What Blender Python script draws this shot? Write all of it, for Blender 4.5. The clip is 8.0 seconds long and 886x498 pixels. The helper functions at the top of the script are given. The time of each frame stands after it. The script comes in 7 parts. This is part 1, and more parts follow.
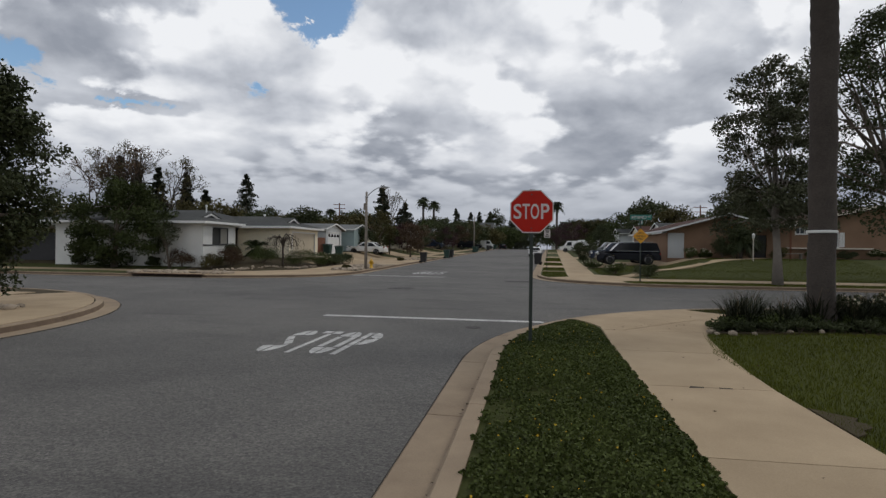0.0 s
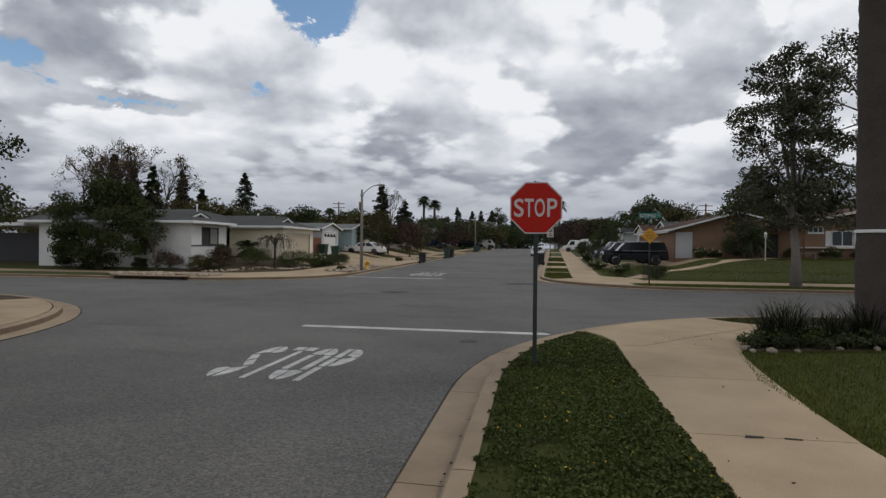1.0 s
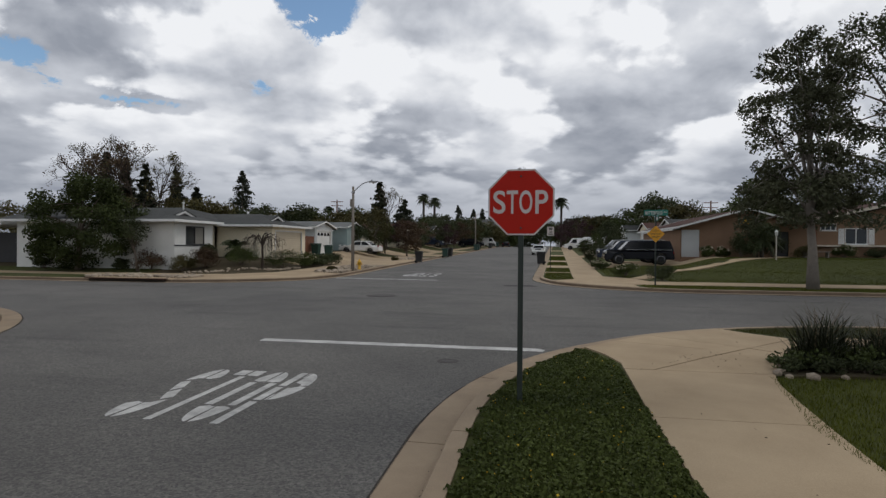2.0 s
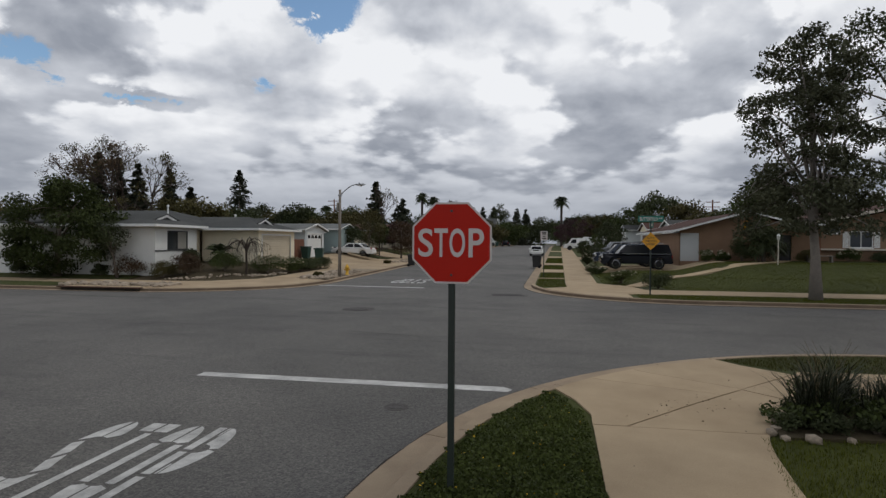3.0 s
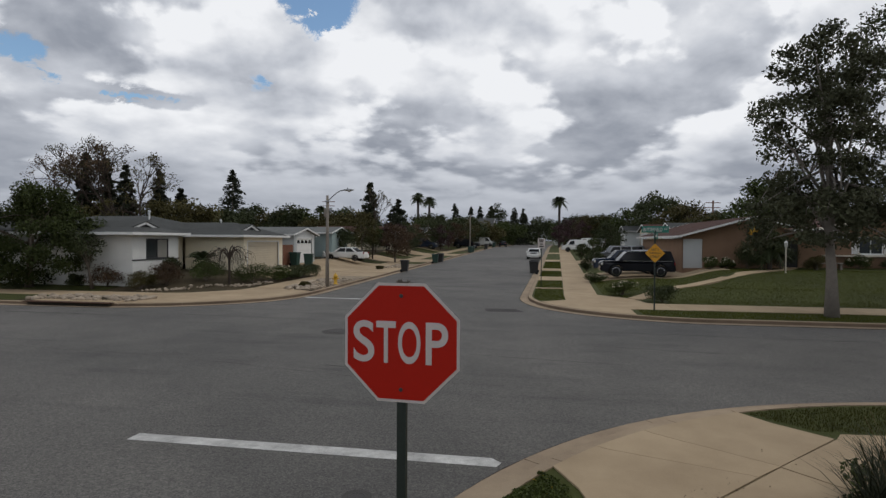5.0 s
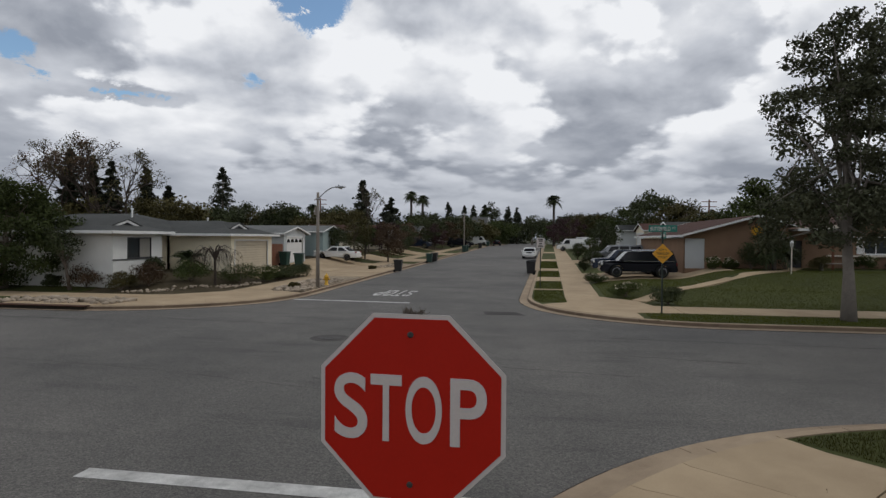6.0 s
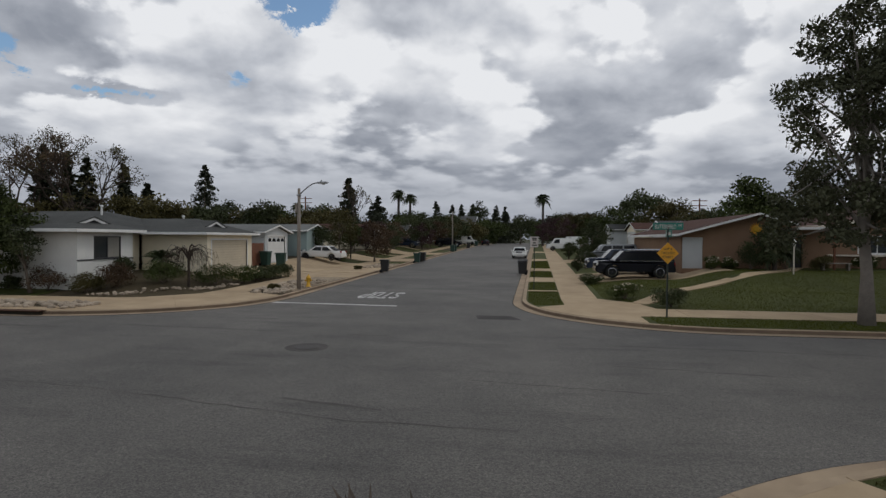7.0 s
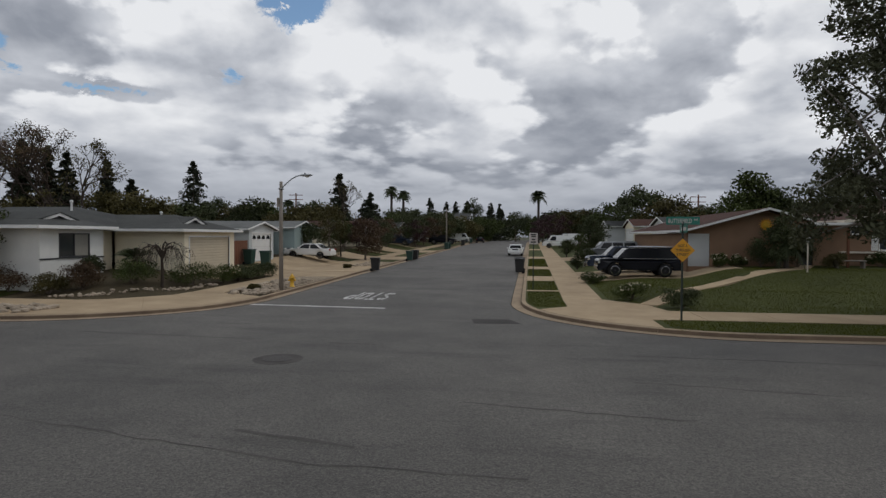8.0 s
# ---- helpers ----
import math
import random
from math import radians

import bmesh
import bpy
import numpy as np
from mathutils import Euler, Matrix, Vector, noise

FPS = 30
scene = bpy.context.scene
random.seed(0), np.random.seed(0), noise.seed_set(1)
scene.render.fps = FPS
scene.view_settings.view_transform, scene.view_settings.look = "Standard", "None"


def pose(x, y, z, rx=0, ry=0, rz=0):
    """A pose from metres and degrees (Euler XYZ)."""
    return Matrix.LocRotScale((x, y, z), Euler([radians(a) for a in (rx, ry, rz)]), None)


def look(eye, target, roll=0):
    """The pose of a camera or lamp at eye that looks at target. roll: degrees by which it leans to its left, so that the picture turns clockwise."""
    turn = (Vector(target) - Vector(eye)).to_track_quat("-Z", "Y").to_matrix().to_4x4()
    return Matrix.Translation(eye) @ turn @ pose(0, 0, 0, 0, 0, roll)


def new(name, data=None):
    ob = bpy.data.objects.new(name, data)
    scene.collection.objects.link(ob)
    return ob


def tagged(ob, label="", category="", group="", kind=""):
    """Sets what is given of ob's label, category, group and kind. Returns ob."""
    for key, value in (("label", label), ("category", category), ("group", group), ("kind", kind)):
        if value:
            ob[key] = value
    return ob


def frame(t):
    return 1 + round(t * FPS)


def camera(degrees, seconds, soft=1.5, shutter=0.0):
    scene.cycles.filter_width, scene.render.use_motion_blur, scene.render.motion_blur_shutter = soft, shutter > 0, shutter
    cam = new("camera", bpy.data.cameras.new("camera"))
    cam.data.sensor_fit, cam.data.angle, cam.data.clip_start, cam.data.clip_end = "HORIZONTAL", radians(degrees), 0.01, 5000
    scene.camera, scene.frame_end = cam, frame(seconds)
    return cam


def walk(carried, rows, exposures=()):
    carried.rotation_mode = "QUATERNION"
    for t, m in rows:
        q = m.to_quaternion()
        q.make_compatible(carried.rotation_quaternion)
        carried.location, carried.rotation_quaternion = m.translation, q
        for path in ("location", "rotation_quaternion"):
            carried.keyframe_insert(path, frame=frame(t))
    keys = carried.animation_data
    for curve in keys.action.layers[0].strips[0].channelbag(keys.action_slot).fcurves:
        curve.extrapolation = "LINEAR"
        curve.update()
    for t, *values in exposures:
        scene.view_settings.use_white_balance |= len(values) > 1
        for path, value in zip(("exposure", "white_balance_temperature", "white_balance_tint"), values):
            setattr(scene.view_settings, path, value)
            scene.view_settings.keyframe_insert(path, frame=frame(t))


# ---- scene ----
cam = camera(76.2, 8.0, soft=1.4)
PATH = [
    (0, (0.038, -10.128, 1.875), (-0.278, -8.153, 1.872), 0.7),
    (0.5, (0.046, -9.338, 1.888), (-0.274, -7.364, 1.883), 0.7),
    (1, (-0.001, -8.422, 1.949), (-0.324, -6.448, 1.943), 0.6),
    (1.5, (0.026, -7.468, 1.998), (-0.3, -5.495, 1.989), 0.6),
    (1.7, (0.067, -7.097, 1.999), (-0.26, -5.124, 1.988), 0.5),
    (2.8, (0.716, -5.44, 2.423), (0.373, -3.47, 2.403), 0.5),
    (3, (0.825, -5.212, 2.549), (0.484, -3.241, 2.526), 0.4),
    (3.5, (1.123, -4.704, 2.734), (0.782, -2.734, 2.709), 0.5),
    (4, (1.289, -4.351, 3.027), (0.951, -2.38, 2.997), 0.4),
    (4.5, (1.151, -3.959, 3.169), (0.816, -1.987, 3.138), 0.3),
    (4.7, (1.033, -3.785, 3.186), (0.696, -1.814, 3.155), 0.3),
    (5.8, (0.524, -2.459, 3.22), (0.212, -0.484, 3.187), 0.4),
    (6, (0.47, -2.175, 3.226), (0.162, -0.199, 3.191), 0.4),
    (6.5, (0.295, -1.356, 3.231), (0.005, 0.623, 3.196), 0.5),
    (7, (0.12, -0.426, 3.18), (-0.144, 1.556, 3.144), 0.4),
    (7.5, (-0.025, 0.682, 3.104), (-0.231, 2.671, 3.071), 0.5),
    (8, (-0.081, 1.671, 3.122), (-0.325, 3.655, 3.078), 0.3),
]

walk(cam, [(t, look(eye, at, roll)) for t, eye, at, roll in PATH], exposures=[(0.0, 0.0), (6.0, 0.0), (6.6, -0.10), (8.0, -0.12)])


# ---- light ----
def make_world():
    w = bpy.data.worlds.new("sky")
    scene.world = w
    w.use_nodes = True
    nt = w.node_tree
    nt.nodes.clear()
    N, L = nt.nodes.new, nt.links.new

    def math_node(op, a, b=None, c=None, clamp=False):
        n = N("ShaderNodeMath")
        n.operation, n.use_clamp = op, clamp
        for k, v in enumerate((a, b, c)):
            if v is None:
                continue
            if isinstance(v, (int, float)):
                n.inputs[k].default_value = v
            else:
                L(v, n.inputs[k])
        return n.outputs[0]

    def noise_node(vec, scale, detail, rough, dist=0.0):
        n = N("ShaderNodeTexNoise")
        n.inputs["Scale"].default_value, n.inputs["Detail"].default_value = scale, detail
        n.inputs["Roughness"].default_value, n.inputs["Distortion"].default_value = rough, dist
        L(vec, n.inputs["Vector"])
        return n.outputs["Fac"]

    def span(v, a, b, c=0.0, d=1.0):
        n = N("ShaderNodeMapRange")
        n.interpolation_type = "SMOOTHSTEP"
        for k, x in zip(("From Min", "From Max", "To Min", "To Max"), (a, b, c, d)):
            n.inputs[k].default_value = x
        L(v, n.inputs["Value"])
        return n.outputs["Result"]

    tc = N("ShaderNodeTexCoord").outputs["Generated"]
    sep = N("ShaderNodeSeparateXYZ")
    L(tc, sep.inputs[0])
    x, y, z = sep.outputs
    # cloud layer: flatter towards the horizon, as a ceiling seen in perspective
    zl = math_node("MULTIPLY", math_node("LOGARITHM", math_node("ADD", math_node("MAXIMUM", z, 0.0), 0.10), 2.718), 0.62)

    def cloud_coords(dz, dx):
        comb = N("ShaderNodeCombineXYZ")
        L(math_node("ADD", x, dx), comb.inputs[0])
        L(y, comb.inputs[1])
        L(math_node("ADD", zl, dz), comb.inputs[2])
        return comb.outputs[0]

    def billow(vec, scale, detail):
        n = N("ShaderNodeTexVoronoi")
        n.feature, n.normalize = "SMOOTH_F1", True
        n.inputs["Scale"].default_value, n.inputs["Detail"].default_value = scale, detail
        n.inputs["Roughness"].default_value, n.inputs["Smoothness"].default_value = 0.55, 0.35
        L(vec, n.inputs["Vector"])
        return n.outputs["Distance"]

    # gaps and heavy masses, each round a direction in the sky
    def gap(az, el, wid, hgt):
        dx = math_node("SUBTRACT", math_node("ARCTAN2", math_node("MULTIPLY", x, -1.0), y), radians(az))
        dz = math_node("SUBTRACT", z, math.sin(radians(el)))
        q = math_node("ADD", math_node("POWER", math_node("ABSOLUTE", math_node("DIVIDE", dx, radians(wid))), 2.0),
                      math_node("POWER", math_node("ABSOLUTE", math_node("DIVIDE", dz, math.sin(radians(hgt)))), 2.0))
        return math_node("POWER", 2.718, math_node("MULTIPLY", q, -1.0))
    holes = math_node("ADD", gap(22.2, 22.6, 3.2, 3.4), math_node("MULTIPLY", gap(38.4, 12.4, 4.2, 0.7), 0.72))
    for az, el, wid, hgt, amount in ((46.5, 15.0, 2.2, 1.3, 0.62), (44.5, 13.0, 1.6, 1.2, 0.5), (27.0, 15.0, 3.5, 1.2, 0.32), (13.5, 25.0, 3.0, 1.0, 0.5)):
        holes = math_node("ADD", holes, math_node("MULTIPLY", gap(az, el, wid, hgt), amount))
    # sunlit crowns (+) and grey bellies (-) of the larger clouds
    masses = None
    for az, el, wid, hgt, amount in ((35.4, 18.3, 4.0, 2.4, 0.26), (39.0, 15.2, 8.0, 1.3, -0.20), (30.0, 11.0, 12.0, 1.2, 0.20), (17.0, 17.0, 4.5, 4.0, 0.20),
                                     (9.5, 11.4, 12.0, 2.0, -0.15), (11.0, 9.4, 8.0, 0.9, -0.12), (6.2, 14.8, 2.6, 1.8, 0.26), (-12.8, 12.0, 8.0, 1.8, -0.11),
                                     (-13.6, 18.6, 4.0, 1.8, 0.22), (20.0, 7.4, 13.0, 1.3, -0.26), (-13.8, 6.3, 2.6, 0.8, 0.24), (3.2, 8.2, 6.0, 0.8, 0.17),
                                     (-3.0, 5.4, 14.0, 0.8, -0.16), (-20.0, 21.0, 14.0, 8.0, 0.22), (2.0, 20.0, 6.0, 4.0, 0.14)):
        one = math_node("MULTIPLY", gap(az, el, wid, hgt), amount)
        masses = one if masses is None else math_node("ADD", masses, one)

    # ragged rims
    rag = noise_node(cloud_coords(1.0, 0.0), 15.0, 8.0, 0.68, 0.3)
    holes = math_node("MULTIPLY", holes, math_node("MULTIPLY_ADD", rag, 3.4, -0.8))

    def layer(off, scale, edge, lift, top):
        """One deck of cumulus: how far it covers, and how light it is (white crowns, grey flat bases)."""
        def dens(dz, dx, detail):
            q = cloud_coords(off + dz, dx)
            n = noise_node(q, scale, detail, 0.5, 0.0)
            v = billow(q, scale * 2.6, 2.0)
            return math_node("MULTIPLY_ADD", v, -0.34, math_node("ADD", n, 0.13))
        d0 = dens(0.0, 0.0, 7.0)
        d1 = dens(lift * 0.35, 0.012, 5.0)
        d2 = noise_node(cloud_coords(off + lift, 0.03), scale, 2.0, 0.5)
        d0 = math_node("SUBTRACT", d0, math_node("MULTIPLY", holes, 0.56))
        mask = span(d0, edge, edge + 0.09)
        lit = span(d2, edge - 0.02, edge + 0.24, top, top - 0.42)
        lit = math_node("ADD", lit, math_node("MULTIPLY", math_node("SUBTRACT", math_node("ADD", d0, math_node("MULTIPLY", holes, 0.56)), d1), 2.0))
        lit = math_node("MULTIPLY_ADD", math_node("SUBTRACT", noise_node(cloud_coords(off, 0.2), 9.0, 8.0, 0.62, 0.3), 0.5), 0.55, lit)
        return mask, lit

    back, shade = layer(3.0, 3.0, 0.26, 0.12, 0.76)
    front, shade_front = layer(7.3, 4.0, 0.45, 0.10, 0.98)
    cover = back
    mixs = N("ShaderNodeMix")
    L(front, mixs.inputs["Factor"])
    L(shade, mixs.inputs["A"])
    L(shade_front, mixs.inputs["B"])
    cover = math_node("MAXIMUM", back, front)
    # broken up, so that no mass keeps a smooth outline
    patchy = math_node("MULTIPLY_ADD", noise_node(cloud_coords(5.0, 0.0), 5.0, 4.0, 0.5, 0.2), 1.5, 0.12)
    bright = math_node("ADD", mixs.outputs["Result"], math_node("MULTIPLY", masses, patchy))
    bright = math_node("MULTIPLY", bright, span(z, 0.03, 0.22, 0.22, 1.0))
    # paler strip under the far edge of the cloud deck
    bright = math_node("ADD", bright, math_node("MULTIPLY", gap(6.0, 3.0, 40.0, 1.0), 0.10))
    bright = math_node("MULTIPLY", bright, span(z, 0.42, 0.75, 1.0, 0.50))
    tone = N("ShaderNodeValToRGB")
    e = tone.color_ramp.elements
    e[0].position, e[0].color = 0.10, (1.95, 2.12, 2.48, 1)
    e[1].position, e[1].color = 0.95, (5.75, 5.85, 6.05, 1)
    m = tone.color_ramp.elements.new(0.5)
    m.color = (3.65, 3.83, 4.2, 1)
    L(bright, tone.inputs[0])
    sky = N("ShaderNodeTexSky")
    sky.sky_type, sky.sun_disc = "NISHITA", False
    sky.dust_density, sky.ozone_density = 0.2, 4.0
    sky.sun_elevation, sky.sun_rotation = radians(SUN_EL), radians(SUN_AZ)
    mix = N("ShaderNodeMix")
    mix.data_type = "RGBA"
    L(cover, mix.inputs["Factor"])
    clear = N("ShaderNodeMix")
    clear.data_type, clear.blend_type = "RGBA", "MULTIPLY"
    clear.inputs["Factor"].default_value = 1.0
    clear.inputs["B"].default_value = (0.92, 0.90, 0.82, 1)
    L(sky.outputs[0], clear.inputs["A"])
    L(clear.outputs["Result"], mix.inputs["A"])
    L(tone.outputs[0], mix.inputs["B"])
    bg = N("ShaderNodeBackground")
    bg.inputs["Strength"].default_value = 0.15
    L(mix.outputs["Result"], bg.inputs["Color"])
    out = N("ShaderNodeOutputWorld")
    L(bg.outputs[0], out.inputs[0])


SUN_EL, SUN_AZ = 52.0, 62.0  # degrees above the horizon; clockwise from +y
make_world()
sun = new("sun", bpy.data.lights.new("sun", "SUN"))
sun.data.energy, sun.data.angle, sun.data.color = 0.6, radians(14), (1.0, 0.95, 0.88)
sa, se = radians(SUN_AZ), radians(SUN_EL)
sun.matrix_world = look(Vector((math.sin(sa) * math.cos(se), math.cos(sa) * math.cos(se), math.sin(se))) * 60, (0, 0, 0))


# ---- materials ----
def mat(name, a, b=None, scale=3.0, fine=60.0, rough=0.8, bump=0.2, metal=0.0, spread=0.0, mid=None, big=0.4, vor=0.0):
    """A surface with grain (fine), blotches (scale) and large wear (big), in world size; spread varies alike pieces."""
    m = bpy.data.materials.new(name)
    m.use_nodes = True
    nt = m.node_tree
    N, L = nt.nodes.new, nt.links.new
    bs = nt.nodes["Principled BSDF"]
    b = b or tuple(c * 0.7 for c in a)
    pos = N("ShaderNodeNewGeometry").outputs["Position"]

    def noise_at(sc, det=4.0, ro=0.6):
        n = N("ShaderNodeTexNoise")
        n.inputs["Scale"].default_value, n.inputs["Detail"].default_value, n.inputs["Roughness"].default_value = sc, det, ro
        L(pos, n.inputs["Vector"])
        return n.outputs["Fac"]

    n1, n2, n3 = noise_at(scale), noise_at(fine, 3.0), noise_at(big, 3.0)
    ad = N("ShaderNodeMath")
    ad.operation = "MULTIPLY_ADD"
    ad.inputs[1].default_value = 0.55
    L(n2, ad.inputs[0])
    ad2 = N("ShaderNodeMath")
    ad2.operation = "MULTIPLY_ADD"
    ad2.inputs[1].default_value = 0.6
    L(n1, ad2.inputs[0])
    L(n3, ad2.inputs[2])
    L(ad2.outputs[0], ad.inputs[2])
    mr = N("ShaderNodeMapRange")
    mr.inputs["From Min"].default_value, mr.inputs["From Max"].default_value = 0.72, 1.42
    L(ad.outputs[0], mr.inputs["Value"])
    ramp = N("ShaderNodeValToRGB")
    ramp.color_ramp.elements[0].color = (*b, 1)
    ramp.color_ramp.elements[1].color = (*a, 1)
    if mid:
        ramp.color_ramp.elements.new(0.5).color = (*mid, 1)
    L(mr.outputs[0], ramp.inputs[0])
    col = ramp.outputs[0]
    if spread:
        hsv = N("ShaderNodeHueSaturation")
        oi = N("ShaderNodeObjectInfo").outputs["Random"]
        ri = N("ShaderNodeNewGeometry").outputs["Random Per Island"]
        sm = N("ShaderNodeMath")
        L(oi, sm.inputs[0])
        L(ri, sm.inputs[1])
        r2 = N("ShaderNodeMapRange")
        r2.inputs["From Max"].default_value = 2.0
        r2.inputs["To Min"].default_value, r2.inputs["To Max"].default_value = 1 - spread, 1 + spread
        L(sm.outputs[0], r2.inputs["Value"])
        L(r2.outputs[0], hsv.inputs["Value"])
        L(col, hsv.inputs["Color"])
        col = hsv.outputs[0]
    if vor:
        vo = N("ShaderNodeTexVoronoi")
        vo.inputs["Scale"].default_value = 48.0
        L(pos, vo.inputs["Vector"])
        sc = N("ShaderNodeSeparateColor")
        L(vo.outputs["Color"], sc.inputs[0])
        mv = N("ShaderNodeMapRange")
        mv.inputs["To Min"].default_value, mv.inputs["To Max"].default_value = 1 - vor, 1 + vor
        L(sc.outputs[0], mv.inputs["Value"])
        # coarse pitting between grain and blotches
        mp = N("ShaderNodeMapRange")
        mp.inputs["From Min"].default_value, mp.inputs["From Max"].default_value = 0.32, 0.68
        mp.inputs["To Min"].default_value, mp.inputs["To Max"].default_value = 1 - vor * 0.75, 1 + vor * 0.75
        L(noise_at(13.0, 6.0, 0.8), mp.inputs["Value"])
        mm = N("ShaderNodeMath")
        mm.operation = "MULTIPLY"
        L(mv.outputs[0], mm.inputs[0])
        L(mp.outputs[0], mm.inputs[1])
        mv = mm
        hv = N("ShaderNodeHueSaturation")
        L(mv.outputs[0], hv.inputs["Value"])
        L(col, hv.inputs["Color"])
        col = hv.outputs[0]
    L(col, bs.inputs["Base Color"])
    if rough > 0.75:
        bs.inputs["Specular IOR Level"].default_value = 0.2
    bs.inputs["Roughness"].default_value, bs.inputs["Metallic"].default_value = rough, metal
    if bump:
        bp = N("ShaderNodeBump")
        bp.inputs["Strength"].default_value, bp.inputs["Distance"].default_value = bump, 0.02
        L(n2, bp.inputs["Height"])
        L(bp.outputs[0], bs.inputs["Normal"])
    return m


def leaf_mat(name, a, b, spread=0.35):
    m = mat(name, a, b, scale=1.2, fine=9.0, rough=0.6, bump=0.0, spread=spread)
    bs = m.node_tree.nodes["Principled BSDF"]
    bs.inputs["Specular IOR Level"].default_value = 0.1
    return m


ASPHALT = mat("asphalt", (0.138, 0.1285, 0.1135), (0.0465, 0.0435, 0.0388), scale=0.55, fine=30, rough=0.78, bump=0.8, big=0.12, vor=0.42)
ASPHALT.node_tree.nodes["Principled BSDF"].inputs["Specular IOR Level"].default_value = 0.55


def tyre_wear(m):
    """Long dark smudges of rubber and old oil along the way of the traffic."""
    nt = m.node_tree
    N, L = nt.nodes.new, nt.links.new
    bs = nt.nodes["Principled BSDF"]
    src = bs.inputs["Base Color"].links[0].from_socket
    mp = N("ShaderNodeMapping")
    mp.inputs["Scale"].default_value = (0.16, 0.95, 1.0)
    L(N("ShaderNodeNewGeometry").outputs["Position"], mp.inputs["Vector"])
    n = N("ShaderNodeTexNoise")
    n.inputs["Scale"].default_value, n.inputs["Detail"].default_value, n.inputs["Roughness"].default_value = 1.0, 6.0, 0.62
    L(mp.outputs[0], n.inputs["Vector"])
    r = N("ShaderNodeMapRange")
    r.inputs["From Min"].default_value, r.inputs["From Max"].default_value = 0.55, 0.72
    r.inputs["To Min"].default_value, r.inputs["To Max"].default_value = 1.0, 0.62
    L(n.outputs["Fac"], r.inputs["Value"])
    h = N("ShaderNodeHueSaturation")
    L(r.outputs[0], h.inputs["Value"])
    L(src, h.inputs["Color"])
    L(h.outputs[0], bs.inputs["Base Color"])


tyre_wear(ASPHALT)
CONCRETE = mat("concrete", (0.470, 0.362, 0.235), (0.295, 0.218, 0.136), scale=1.3, fine=60, rough=0.9, bump=0.25, spread=0.10)
KERB = mat("kerb_concrete", (0.42, 0.325, 0.22), (0.22, 0.165, 0.115), scale=2.2, fine=90, rough=0.9, bump=0.35, spread=0.10)
# upright kerb faces: grime, with the shade on them put into the colour too
KERB_FACE = mat("grimy_shaded_kerb_face", (0.20, 0.145, 0.10), (0.10, 0.072, 0.052), scale=3, fine=60, rough=0.92, bump=0.3)
# dirt in joints; on the drain mouth its black stands in for shade
JOINT = mat("joint_dirt_drain_shade", (0.06, 0.05, 0.04), (0.03, 0.025, 0.02), rough=0.95)
PAINT = mat("road_paint", (0.70, 0.69, 0.65), (0.20, 0.195, 0.185), scale=7, fine=140, rough=0.7, bump=0.3, big=1.5)
SOIL = mat("soil", (0.085, 0.065, 0.036), (0.038, 0.031, 0.017), scale=3, fine=50, rough=0.95, bump=0.6)
TURF = mat("turf", (0.072, 0.082, 0.018), (0.034, 0.040, 0.009), scale=1.5, fine=45, rough=0.9, bump=0.8, big=0.25)
DRYLAND = mat("far_land", (0.10, 0.095, 0.06), (0.05, 0.055, 0.03), scale=0.2, fine=3, rough=0.95)
GREENPOST = mat("green_post", (0.022, 0.034, 0.026), (0.012, 0.018, 0.014), rough=0.55, fine=30)
SIGNRED = mat("sign_red", (0.45, 0.014, 0.005), (0.37, 0.012, 0.004), scale=4, fine=60, rough=0.55, bump=0.03)
SIGNRED.node_tree.nodes["Principled BSDF"].inputs["Specular IOR Level"].default_value = 0.2
SIGNWHITE = mat("sign_white", (0.62, 0.56, 0.53), (0.50, 0.45, 0.42), scale=4, rough=0.45, bump=0.03)
SIGNYELLOW = mat("sign_yellow", (0.75, 0.36, 0.015), (0.62, 0.28, 0.012), scale=4, rough=0.45, bump=0.03)
SIGNGREEN = mat("sign_green", (0.02, 0.20, 0.15), (0.015, 0.15, 0.11), rough=0.45, bump=0.03)
SIGNBLACK = mat("sign_black", (0.03, 0.025, 0.02), rough=0.5, bump=0.0)
STEEL = mat("galvanised_steel", (0.42, 0.43, 0.44), (0.30, 0.31, 0.32), rough=0.5, metal=0.7, bump=0.05)
POLECON = mat("pole_concrete", (0.29, 0.255, 0.215), (0.185, 0.162, 0.137), scale=5, fine=120, rough=0.85, bump=0.3)
STUCCO = mat("white_stucco", (0.74, 0.74, 0.71), (0.58, 0.58, 0.55), scale=1.1, fine=70, rough=0.92, bump=0.35)
STUCCO_GREY = mat("pale_grey_stucco", (0.54, 0.56, 0.56), (0.45, 0.47, 0.47), scale=1.1, fine=70, rough=0.92, bump=0.35)
STUCCO_CREAM = mat("cream_stucco", (0.84, 0.76, 0.59), (0.70, 0.63, 0.48), scale=1.1, fine=70, rough=0.92, bump=0.35)
STUCCO_TEAL = mat("grey_green_stucco", (0.33, 0.40, 0.39), (0.26, 0.33, 0.32), scale=1.1, fine=70, rough=0.92, bump=0.3)
STUCCO_TAN = mat("tan_stucco", (0.27, 0.172, 0.112), (0.205, 0.128, 0.082), scale=1.1, fine=70, rough=0.92, bump=0.35)
ROOF_GREY = mat("grey_shingle", (0.080, 0.082, 0.078), (0.042, 0.044, 0.042), scale=2.2, fine=18, rough=0.92, bump=0.6, spread=0.12)
ROOF_PALE = mat("pale_grey_shingle", (0.17, 0.175, 0.17), (0.10, 0.105, 0.10), scale=2.2, fine=18, rough=0.92, bump=0.6, spread=0.12)
